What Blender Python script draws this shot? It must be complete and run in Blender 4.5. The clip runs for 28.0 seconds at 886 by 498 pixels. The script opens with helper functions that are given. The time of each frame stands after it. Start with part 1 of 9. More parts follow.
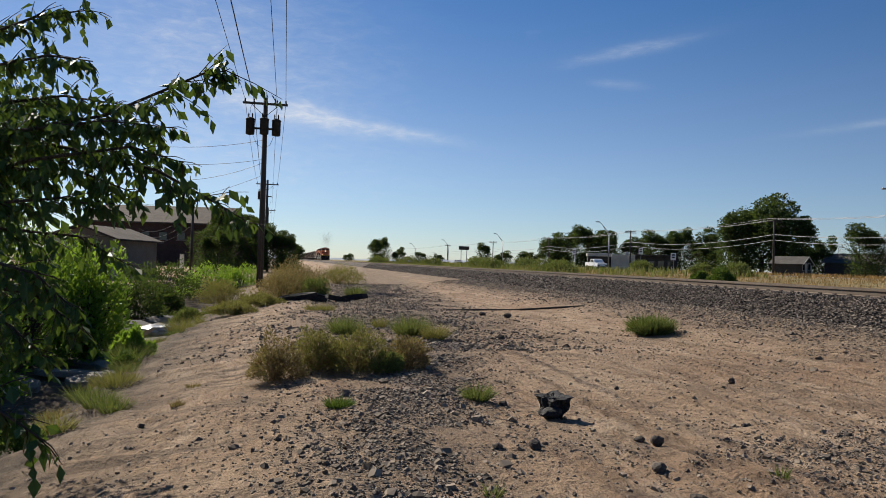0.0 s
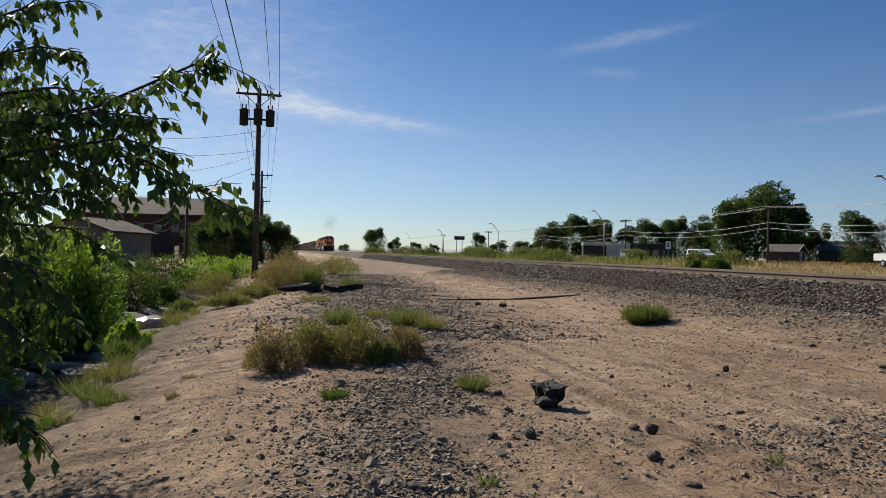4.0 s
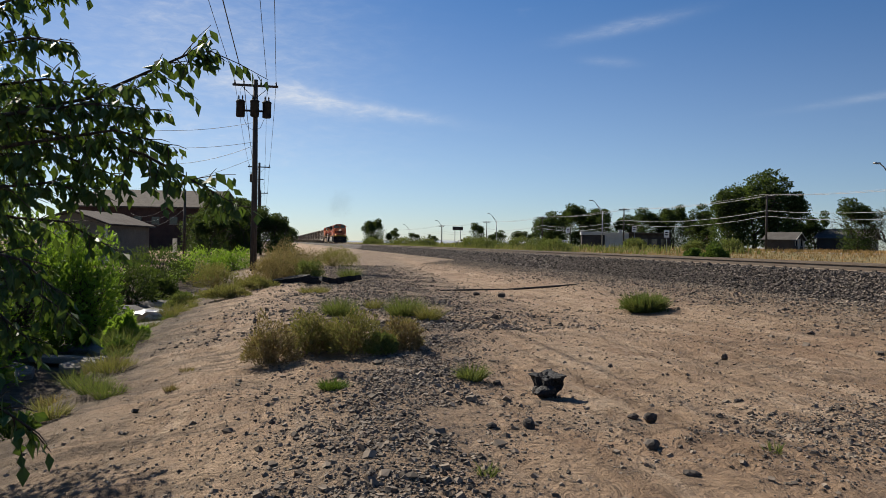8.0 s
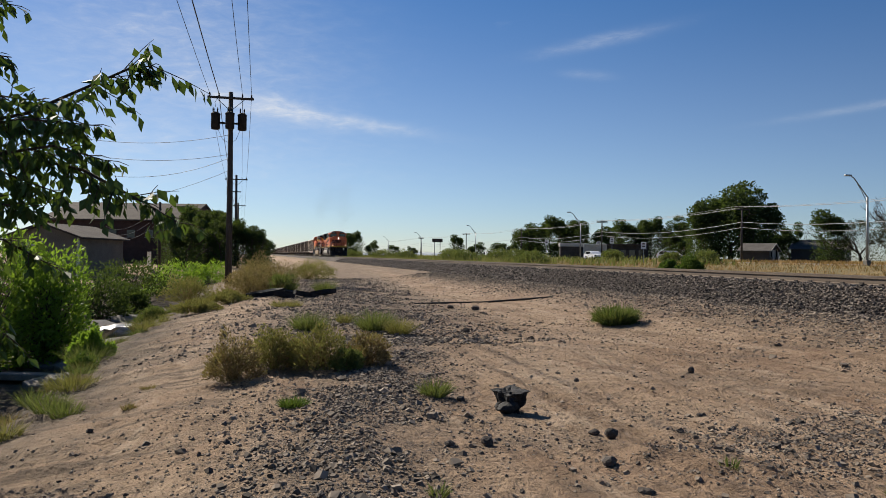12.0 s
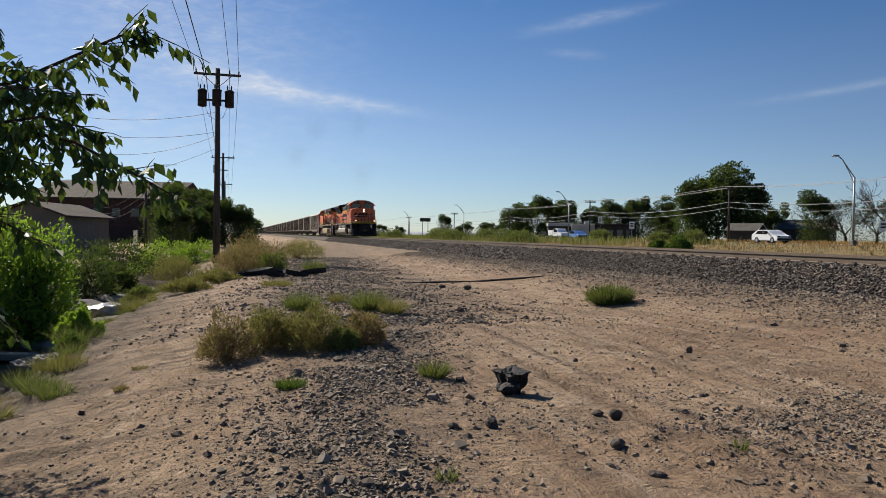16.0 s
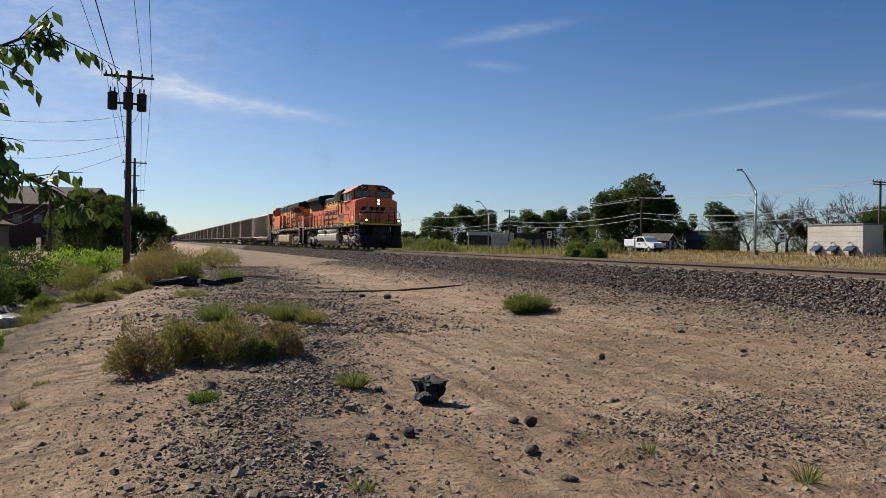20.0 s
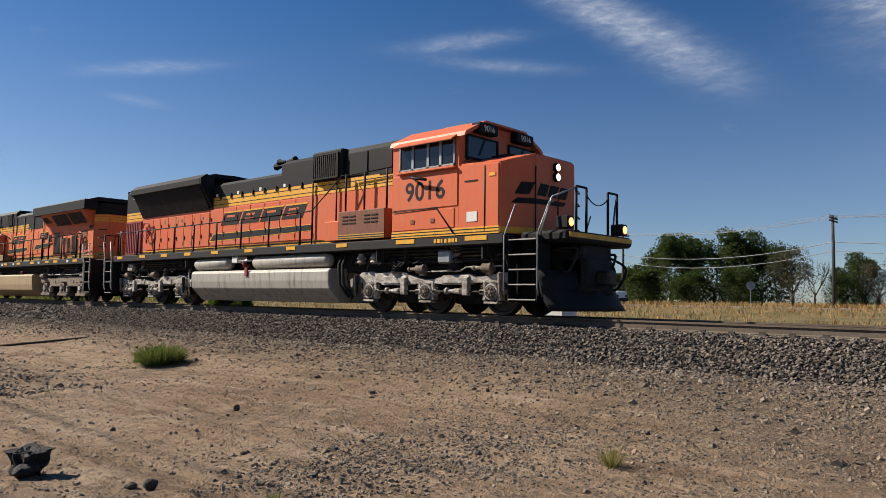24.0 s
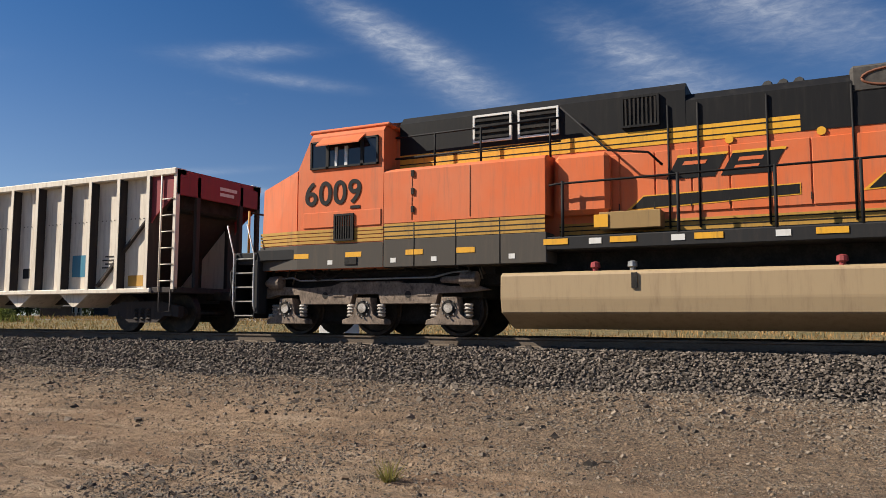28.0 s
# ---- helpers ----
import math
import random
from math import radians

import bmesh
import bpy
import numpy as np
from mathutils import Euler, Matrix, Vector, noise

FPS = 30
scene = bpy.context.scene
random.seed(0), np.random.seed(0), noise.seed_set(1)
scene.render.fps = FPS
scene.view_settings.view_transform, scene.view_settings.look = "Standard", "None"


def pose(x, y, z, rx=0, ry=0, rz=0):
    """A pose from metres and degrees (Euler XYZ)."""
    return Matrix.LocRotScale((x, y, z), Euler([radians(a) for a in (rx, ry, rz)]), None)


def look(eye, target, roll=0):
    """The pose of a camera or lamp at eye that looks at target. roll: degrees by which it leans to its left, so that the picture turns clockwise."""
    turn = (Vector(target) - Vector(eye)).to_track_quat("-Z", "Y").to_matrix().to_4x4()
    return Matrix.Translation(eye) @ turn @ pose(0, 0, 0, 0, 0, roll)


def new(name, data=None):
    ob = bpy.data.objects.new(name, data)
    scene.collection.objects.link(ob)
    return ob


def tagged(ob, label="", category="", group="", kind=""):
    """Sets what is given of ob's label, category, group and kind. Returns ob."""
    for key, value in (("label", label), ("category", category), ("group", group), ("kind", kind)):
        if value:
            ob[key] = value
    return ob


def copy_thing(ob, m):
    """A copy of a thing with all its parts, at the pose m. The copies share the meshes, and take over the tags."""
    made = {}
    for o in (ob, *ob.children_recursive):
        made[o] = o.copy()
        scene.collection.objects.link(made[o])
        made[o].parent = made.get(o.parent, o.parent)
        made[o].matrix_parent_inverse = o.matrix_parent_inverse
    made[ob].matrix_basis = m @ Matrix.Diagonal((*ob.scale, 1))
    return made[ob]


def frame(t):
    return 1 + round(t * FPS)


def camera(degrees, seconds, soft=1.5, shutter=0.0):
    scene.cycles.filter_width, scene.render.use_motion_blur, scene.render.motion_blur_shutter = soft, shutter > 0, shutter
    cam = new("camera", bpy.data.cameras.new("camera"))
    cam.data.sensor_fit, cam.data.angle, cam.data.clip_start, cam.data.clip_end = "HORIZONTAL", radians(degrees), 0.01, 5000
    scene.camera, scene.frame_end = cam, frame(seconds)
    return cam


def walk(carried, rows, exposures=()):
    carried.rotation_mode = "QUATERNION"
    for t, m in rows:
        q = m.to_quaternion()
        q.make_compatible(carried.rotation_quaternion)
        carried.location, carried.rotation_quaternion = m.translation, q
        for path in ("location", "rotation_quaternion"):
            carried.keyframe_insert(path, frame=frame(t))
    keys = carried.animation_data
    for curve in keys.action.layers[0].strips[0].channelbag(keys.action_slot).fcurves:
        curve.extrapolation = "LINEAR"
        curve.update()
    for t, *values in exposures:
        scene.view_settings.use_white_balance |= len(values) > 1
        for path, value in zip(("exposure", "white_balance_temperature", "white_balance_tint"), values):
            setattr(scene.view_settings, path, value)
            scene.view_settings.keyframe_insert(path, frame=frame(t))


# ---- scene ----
cam = camera(61.7, 28.0, soft=0.7)
PATH = [
    (0, (0.106, 0.031, 1.446), (0.523, 1.987, 1.483), 1.7),
    (0.5, (0.108, 0.036, 1.449), (0.527, 1.991, 1.481), 1.7),
    (1, (0.115, 0.034, 1.443), (0.533, 1.989, 1.472), 1.8),
    (1.5, (0.117, 0.041, 1.445), (0.535, 1.997, 1.469), 1.6),
    (2, (0.122, 0.045, 1.441), (0.537, 2.001, 1.461), 1.6),
    (2.5, (0.119, 0.047, 1.442), (0.538, 2.003, 1.46), 1.5),
    (3, (0.117, 0.033, 1.45), (0.542, 1.987, 1.466), 1.3),
    (3.5, (0.113, 0.029, 1.449), (0.544, 1.982, 1.462), 1.4),
    (5.5, (0.127, 0.041, 1.444), (0.548, 1.996, 1.443), 0.8),
    (6, (0.129, 0.038, 1.449), (0.55, 1.993, 1.44), 0.7),
    (6.5, (0.126, 0.041, 1.453), (0.547, 1.996, 1.439), 0.7),
    (7, (0.121, 0.043, 1.453), (0.546, 1.998, 1.436), 0.8),
    (7.5, (0.141, 0.059, 1.445), (0.568, 2.012, 1.429), 0.8),
    (8, (0.131, 0.056, 1.446), (0.565, 2.008, 1.431), 0.9),
    (8.5, (0.136, 0.052, 1.444), (0.575, 2.003, 1.428), 0.9),
    (9, (0.143, 0.059, 1.435), (0.592, 2.008, 1.418), 1.0),
    (9.5, (0.14, 0.035, 1.44), (0.598, 1.982, 1.422), 0.9),
    (10, (0.141, 0.038, 1.441), (0.605, 1.983, 1.422), 0.9),
    (10.5, (0.142, 0.039, 1.44), (0.604, 1.985, 1.428), 0.6),
    (11, (0.165, 0.06, 1.449), (0.619, 2.008, 1.449), 0.5),
    (11.5, (0.255, 0.09, 1.462), (0.713, 2.036, 1.473), 0.7),
    (12, (0.315, 0.068, 1.477), (0.801, 2.008, 1.495), 0.7),
    (12.5, (0.331, 0.116, 1.488), (0.85, 2.047, 1.51), 0.4),
    (14.5, (0.254, 0.275, 1.458), (0.755, 2.21, 1.405), 0.1),
    (15, (0.249, 0.286, 1.46), (0.745, 2.223, 1.411), 0.4),
    (15.5, (0.246, 0.258, 1.466), (0.747, 2.194, 1.423), 0.7),
    (16, (0.237, 0.25, 1.465), (0.756, 2.181, 1.428), 0.8),
    (16.5, (0.242, 0.249, 1.466), (0.782, 2.175, 1.435), 0.9),
    (17, (0.242, 0.237, 1.474), (0.801, 2.157, 1.448), 0.9),
    (17.5, (0.226, 0.22, 1.476), (0.807, 2.133, 1.452), 1.1),
    (18, (0.232, 0.216, 1.48), (0.841, 2.121, 1.455), 1.0),
    (18.5, (0.239, 0.216, 1.475), (0.878, 2.111, 1.453), 1.1),
    (19, (0.237, 0.207, 1.48), (0.905, 2.092, 1.461), 1.0),
    (19.5, (0.24, 0.2, 1.483), (0.934, 2.076, 1.468), 1.0),
    (20, (0.247, 0.205, 1.477), (0.968, 2.071, 1.467), 1.0),
    (20.5, (0.249, 0.2, 1.477), (1.002, 2.053, 1.474), 1.1),
    (22.5, (0.359, 0.073, 1.508), (1.312, 1.831, 1.554), 0.8),
    (23, (0.326, 0.127, 1.51), (1.44, 1.787, 1.579), 0.7),
    (23.5, (0.317, 0.125, 1.508), (1.616, 1.643, 1.606), 0.9),
    (24, (0.349, 0.098, 1.503), (1.827, 1.439, 1.633), 0.8),
    (24.5, (0.36, 0.073, 1.51), (1.979, 1.238, 1.661), 0.5),
    (25, (0.371, 0.055, 1.517), (2.084, 1.074, 1.681), 0.3),
    (25.5, (0.367, 0.052, 1.517), (2.133, 0.974, 1.689), 0.1),
    (26, (0.364, 0.053, 1.524), (2.156, 0.923, 1.7), -0.0),
    (26.5, (0.368, 0.031, 1.525), (2.166, 0.888, 1.702), -0.1),
    (27, (0.357, 0.048, 1.518), (2.155, 0.904, 1.697), -0.0),
    (27.5, (0.352, 0.05, 1.522), (2.149, 0.909, 1.701), 0.0),
    (28, (0.352, 0.05, 1.516), (2.147, 0.913, 1.696), 0.1),
]
walk(cam, [(t, look(eye, target, roll)) for t, eye, target, roll in PATH],
     [(0.0, 0.68), (17.0, 0.68), (22.5, 0.70), (28.0, 0.70)])

# ---- light ----
SUN_AZ, SUN_EL = -28.0, 38.0
sun_way = Vector((math.sin(radians(SUN_AZ)) * math.cos(radians(SUN_EL)), math.cos(radians(SUN_AZ)) * math.cos(radians(SUN_EL)), math.sin(radians(SUN_EL))))
sun_lamp = bpy.data.lights.new("sun", "SUN")
sun_lamp.energy, sun_lamp.angle, sun_lamp.color = 5.0, radians(0.5), (1.0, 0.91, 0.78)
sun = new("sun", sun_lamp)
sun.matrix_world = look(sun_way * 100, (0, 0, 0))
world = bpy.data.worlds.new("sky")
scene.world = world
world.use_nodes = True


class Nodes:
    """Short hand for building a node tree."""
    def __init__(self, tree):
        self.tree = tree

    def add(self, kind, **values):
        n = self.tree.nodes.new(kind)
        for k, v in values.items():
            if k in n.inputs:
                n.inputs[k].default_value = v
        return n

    def link(self, a, b):
        self.tree.links.new(a, b)

    def math(self, op, a, b=None, c=None, clamp=False):
        n = self.tree.nodes.new("ShaderNodeMath")
        n.operation, n.use_clamp = op, clamp
        for i, v in enumerate((a, b, c)):
            if v is None:
                continue
            if isinstance(v, (int, float)):
                n.inputs[i].default_value = v
            else:
                self.link(v, n.inputs[i])
        return n.outputs[0]

    def mix(self, f, a, b, blend="MIX"):
        n = self.tree.nodes.new("ShaderNodeMix")
        n.data_type, n.blend_type, n.clamp_factor = "RGBA", blend, True
        for s, v in ((n.inputs[0], f), (n.inputs[6], a), (n.inputs[7], b)):
            if isinstance(v, (int, float)):
                s.default_value = v
            elif isinstance(v, (tuple, list)):
                s.default_value = (*v, 1) if len(v) == 3 else v
            else:
                self.link(v, s)
        return n.outputs[2]

    def noise(self, vec, scale, detail=4, rough=0.55, distortion=0.0):
        n = self.tree.nodes.new("ShaderNodeTexNoise")
        n.inputs["Scale"].default_value, n.inputs["Detail"].default_value = scale, detail
        n.inputs["Roughness"].default_value, n.inputs["Distortion"].default_value = rough, distortion
        if vec is not None:
            self.link(vec, n.inputs["Vector"])
        return n.outputs[0]

    def step(self, v, lo, hi):
        n = self.tree.nodes.new("ShaderNodeMapRange")
        n.interpolation_type = "SMOOTHSTEP"
        n.inputs[1].default_value, n.inputs[2].default_value = lo, hi
        self.link(v, n.inputs[0])
        return n.outputs[0]

    def stretch(self, vec, x, y, z, rz=0.0, ry=0.0):
        n = self.tree.nodes.new("ShaderNodeMapping")
        n.inputs["Scale"].default_value = (x, y, z)
        n.inputs["Rotation"].default_value = (0, radians(ry), radians(rz))
        self.link(vec, n.inputs["Vector"])
        return n.outputs[0]


def make_sky():
    tree = world.node_tree
    tree.nodes.clear()
    k = Nodes(tree)
    sky = tree.nodes.new("ShaderNodeTexSky")
    sky.sky_type, sky.sun_disc = "NISHITA", False
    sky.sun_elevation, sky.sun_rotation = radians(SUN_EL), radians(SUN_AZ) % (2 * math.pi)
    sky.air_density, sky.dust_density, sky.ozone_density, sky.altitude = 1.0, 0.5, 3.0, 1300
    geo = tree.nodes.new("ShaderNodeTexCoord").outputs["Generated"]
    xyz = tree.nodes.new("ShaderNodeSeparateXYZ")
    k.link(geo, xyz.inputs[0])
    x, y, z = xyz.outputs
    az = k.math("MULTIPLY", k.math("ARCTAN2", x, y), 57.2958)
    el = k.math("MULTIPLY", k.math("ARCSINE", z), 57.2958)
    both = tree.nodes.new("ShaderNodeCombineXYZ")
    k.link(az, both.inputs[0])
    k.link(el, both.inputs[1])
    grain = k.noise(k.stretch(both.outputs[0], 0.10, 0.45, 1, 12), 1.0, 8, 0.62, 0.6)
    fine = k.noise(k.stretch(both.outputs[0], 0.5, 1.6, 1, -25), 1.0, 6, 0.65, 0.4)
    cover = k.math("MULTIPLY", k.step(grain, 0.62, 0.9), 0.12)
    # cirrus streaks: azimuth, elevation, half length, half width, lean, weight
    for a, e, l, w, lean, weight in ((7, 10.0, 6.5, 0.5, -7, 0.32), (-6, 14, 12, 7.0, 0, 0.26), (-10, 5, 20, 5.0, 0, 0.2), (0, 11, 6, 0.9, -10, 0.5), (26, 16.0, 5.0, 0.5, 9, 0.2), (25, 13.6, 1.8, 0.35, -5, 0.16),
                                     (44, 10.3, 6, 0.3, 6, 0.16), (51, 9.2, 3.5, 0.35, -6, 0.2), (54.5, 10.3, 1.6, 0.4, 18, 0.25), (49, 19.3, 5.0, 0.6, 6, 0.26), (60, 21.0, 6.5, 1.3, -24, 0.4), (66, 17.5, 5.0, 1.6, -26, 0.28), (52, 17.6, 5.5, 0.5, -4, 0.18),
                                     (84, 15.5, 8, 2.2, -16, 0.2), (79, 19.5, 6, 1.6, -25, 0.25), (92, 8, 10, 2.0, -8, 0.25), (89, 21, 9, 2.2, -20, 0.3)):
        c, s = math.cos(radians(lean)), math.sin(radians(lean))
        da, de = k.math("SUBTRACT", az, a), k.math("SUBTRACT", el, e)
        u = k.math("ADD", k.math("MULTIPLY", da, c / l), k.math("MULTIPLY", de, s / l))
        v = k.math("ADD", k.math("MULTIPLY", da, -s / w), k.math("MULTIPLY", de, c / w))
        r = k.math("ADD", k.math("MULTIPLY", u, u), k.math("MULTIPLY", v, v))
        r = k.math("ADD", r, k.math("MULTIPLY", k.math("SUBTRACT", fine, 0.5), 2.2))
        blob = k.math("MULTIPLY", k.math("EXPONENT", k.math("MULTIPLY", r, -1.4)), weight)
        cover = k.math("ADD", cover, k.math("MULTIPLY", blob, k.math("ADD", grain, 0.35)), clamp=True)
    cover = k.math("MULTIPLY", cover, k.step(el, 1.0, 8.0))
    hs = k.add("ShaderNodeHueSaturation")
    k.link(k.math("ADD", 1.0, k.math("MULTIPLY", k.step(el, 3.0, 24.0), 0.26)), hs.inputs["Saturation"])
    k.link(sky.outputs[0], hs.inputs["Color"])
    blue = k.mix(1.0, hs.outputs[0], k.mix(k.step(el, -2.0, 14.0), (0.86, 0.94, 1.06), (0.95, 0.96, 1.04)), "MULTIPLY")
    blue = k.mix(1.0, blue, k.mix(k.step(az, 22.0, 62.0), (1, 1, 1), (0.90, 0.91, 0.93)), "MULTIPLY")
    white = k.mix(cover, blue, (9.0, 9.3, 9.8))
    back = k.add("ShaderNodeBackground", Strength=0.053)
    k.link(white, back.inputs[0])
    out = tree.nodes.new("ShaderNodeOutputWorld")
    k.link(back.outputs[0], out.inputs[0])


make_sky()

# ---- materials ----
MATS = {}


def surface(name, rough=0.8, metal=0.0, spec=0.5):
    m = bpy.data.materials.new(name)
    m.use_nodes = True
    k = Nodes(m.node_tree)
    b = m.node_tree.nodes["Principled BSDF"]
    b.inputs["Roughness"].default_value, b.inputs["Metallic"].default_value = rough, metal
    b.inputs["Specular IOR Level"].default_value = spec
    k.b = b
    k.pos = m.node_tree.nodes.new("ShaderNodeTexCoord").outputs["Object"]
    MATS[name] = m
    return m, k


def bump(k, height, strength=0.4, distance=0.02):
    n = k.tree.nodes.new("ShaderNodeBump")
    n.inputs["Strength"].default_value, n.inputs["Distance"].default_value = strength, distance
    k.link(height, n.inputs["Height"])
    k.link(n.outputs[0], k.b.inputs["Normal"])


def mottled(name, a, b, scale=3.0, rough=0.8, metal=0.0, fine=40.0, relief=0.3, depth=0.01, stretch=(1, 1, 1), spec=0.4, c=None, shift=0.0):
    """Two base colours mixed by broad noise, darkened a little by grain; c: stains; shift: change from object to object."""
    m, k = surface(name, rough, metal, spec)
    p = k.stretch(k.pos, *stretch)
    broad, grain = k.noise(p, scale, 5, 0.6), k.noise(p, fine, 3, 0.6)
    col = k.mix(k.step(broad, 0.32, 0.68), a, b)
    col = k.mix(k.step(grain, 0.35, 0.75), col, k.mix(0.35, col, (0, 0, 0)))
    if c:
        col = k.mix(k.math("MULTIPLY", k.step(k.noise(p, scale * 2.3, 6, 0.7, 0.5), 0.52, 0.66), 0.8), col, c)
    if shift:
        info = k.tree.nodes.new("ShaderNodeObjectInfo").outputs["Random"]
        hs = k.tree.nodes.new("ShaderNodeHueSaturation")
        k.link(k.math("ADD", k.math("MULTIPLY", info, 2 * shift), 1 - shift), hs.inputs["Value"])
        k.link(col, hs.inputs["Color"])
        col = hs.outputs[0]
    k.link(col, k.b.inputs["Base Color"])
    rv = k.math("ADD", k.math("MULTIPLY", grain, 0.25), rough - 0.12, clamp=True)
    k.link(rv, k.b.inputs["Roughness"])
    if relief:
        bump(k, grain, relief, depth)
    return m


def island(name, a, b, rough=0.9, spec=0.3, trans=0.0, glow=(0.35, 0.5, 0.05)):
    """Each loose piece of a mesh gets its own tone between a and b; trans: light through leaves."""
    m, k = surface(name, rough, 0, spec)
    r = k.tree.nodes.new("ShaderNodeNewGeometry").outputs["Random Per Island"]
    col = k.mix(r, a, b)
    k.link(col, k.b.inputs["Base Color"])
    if trans:
        t = k.tree.nodes.new("ShaderNodeBsdfTranslucent")
        k.link(k.mix(0.5, col, k.mix(0.5, col, glow)), t.inputs[0])
        mx = k.tree.nodes.new("ShaderNodeMixShader")
        mx.inputs[0].default_value = trans
        k.link(k.b.outputs[0], mx.inputs[1])
        k.link(t.outputs[0], mx.inputs[2])
        k.link(mx.outputs[0], k.tree.nodes["Material Output"].inputs[0])
    return m


def paint(name, col, dirt=(0.16, 0.12, 0.09), amount=0.5, rough=0.42, fade=None, spec=0.4):
    """Sun-bleached paint with road dirt in streaks that run down it."""
    m, k = surface(name, rough, 0, spec)
    streak = k.noise(k.stretch(k.pos, 5, 5, 0.5), 1.6, 6, 0.7)
    broad = k.noise(k.pos, 0.8, 5, 0.6)
    spots = k.noise(k.pos, 30, 4, 0.7)
    c = k.mix(k.step(broad, 0.3, 0.7), col, fade or col)
    c = k.mix(k.math("MULTIPLY", k.step(streak, 0.45, 0.8), amount), c, dirt)
    c = k.mix(k.math("MULTIPLY", k.step(spots, 0.62, 0.8), amount * 0.7), c, dirt)
    k.link(c, k.b.inputs["Base Color"])
    k.link(k.math("ADD", k.math("MULTIPLY", streak, 0.35), rough - 0.1, clamp=True), k.b.inputs["Roughness"])
    bump(k, k.noise(k.pos, 1.3, 3), 0.12, 0.02)
    return m


paint("orange", (0.62, 0.125, 0.046), amount=0.32, fade=(0.58, 0.15, 0.066), spec=0.25)
paint("orange_old", (0.64, 0.14, 0.043), amount=0.4, fade=(0.60, 0.17, 0.073), rough=0.55, spec=0.25)
paint("black_paint", (0.0096, 0.0096, 0.0104), (0.04, 0.036, 0.032), 0.4, 0.6, spec=0.2)
paint("tool_tan", (0.288, 0.184, 0.072), (0.096, 0.064, 0.04), 0.5, 0.6)
paint("sill_grey", (0.024, 0.024, 0.0248), (0.06, 0.0496, 0.0416), 0.5, 0.7, spec=0.2)
paint("skirt_grey", (0.075, 0.067, 0.058), (0.13, 0.105, 0.08), 0.5, 0.75, spec=0.2)
paint("yellow", (0.72, 0.36, 0.025), (0.10, 0.07, 0.04), 0.5, 0.45)
paint("yellow_old", (0.44, 0.24, 0.04), (0.08, 0.064, 0.048), 0.6, 0.6)
paint("white_paint", (0.66, 0.65, 0.62), (0.3, 0.26, 0.22), 0.4, 0.5)
paint("silver", (0.38, 0.355, 0.31), (0.10, 0.075, 0.05), 0.95, 0.4)
paint("silver_tan", (0.37, 0.27, 0.155), (0.22, 0.15, 0.09), 0.65, 0.5)
mottled("truck_grey", (0.56, 0.52, 0.47), (0.22, 0.185, 0.15), 5, 0.8, 0, 40, 0.5, 0.01, (1, 0.7, 1.5), c=(0.035, 0.026, 0.02))
mottled("truck_tan", (0.27, 0.205, 0.155), (0.16, 0.12, 0.09), 4, 0.85, 0, 26, 0.5, 0.01, (1, 1, 0.8), c=(0.055, 0.04, 0.032))
paint("rust_panel", (0.184, 0.068, 0.036), (0.08, 0.04, 0.024), 0.8, 0.7)
paint("red_paint", (0.24, 0.03, 0.035), (0.1, 0.05, 0.04), 0.6, 0.6)
paint("car_side", (0.72, 0.645, 0.535), (0.26, 0.19, 0.13), 0.6, 0.55, fade=(0.64, 0.56, 0.45))
paint("car_dark", (0.04, 0.032, 0.0288), (0.08, 0.06, 0.048), 0.8, 0.85)
paint("blue_sign", (0.048, 0.2, 0.288), amount=0.4)
paint("signal_white", (0.60, 0.60, 0.60), (0.3, 0.28, 0.26), 0.3, 0.45)
# on the plain cars this darker brown includes the shade between their ribs
paint("car_brown", (0.216, 0.172, 0.132), (0.08, 0.056, 0.04), 0.8, 0.7, fade=(0.168, 0.128, 0.096))
mottled("roof_dark", (0.056, 0.0496, 0.044), (0.088, 0.08, 0.072), 1.2, 0.85, 0, 14)
mottled("grime", (0.0096, 0.0088, 0.008), (0.028, 0.024, 0.0208), 4, 0.85, 0, 30)
mottled("steel_dark", (0.03, 0.026, 0.023), (0.08, 0.06, 0.045), 5, 0.6, 0.5, 40)
mottled("steel_bright", (0.62, 0.60, 0.58), (0.72, 0.70, 0.68), 5, 0.28, 0.9, 60, 0.05)
mottled("rail_side", (0.12, 0.0896, 0.0664), (0.168, 0.132, 0.1), 3, 0.9, 0, 60, 0.3, 0.004, (1, 0.3, 1), c=(0.12, 0.08, 0.056))
mottled("pole_wood", (0.04, 0.0336, 0.0288), (0.084, 0.0704, 0.0592), 2.0, 0.9, 0, 30, 0.6, 0.01, (8, 8, 0.6), c=(0.032, 0.024, 0.02))
mottled("tie_wood", (0.048, 0.0384, 0.032), (0.104, 0.084, 0.068), 3, 0.95, 0, 25, 0.6, 0.01, (1, 6, 6))
mottled("concrete", (0.17, 0.155, 0.135), (0.26, 0.235, 0.205), 2, 0.9, 0, 40, 0.5, 0.01, c=(0.12, 0.10, 0.085), shift=0.2)
mottled("asphalt", (0.044, 0.0424, 0.04), (0.068, 0.064, 0.06), 0.6, 0.9, 0, 60)
mottled("bark", (0.04, 0.0288, 0.0208), (0.096, 0.072, 0.052), 4, 0.95, 0, 20, 0.9, 0.02, (6, 6, 1))
mottled("brick_wall", (0.0496, 0.0272, 0.0216), (0.0704, 0.04, 0.032), 1.5, 0.9, 0, 12)
mottled("roof_grey", (0.06, 0.05, 0.043), (0.09, 0.077, 0.066), 1.2, 0.9, 0, 14, spec=0.1)
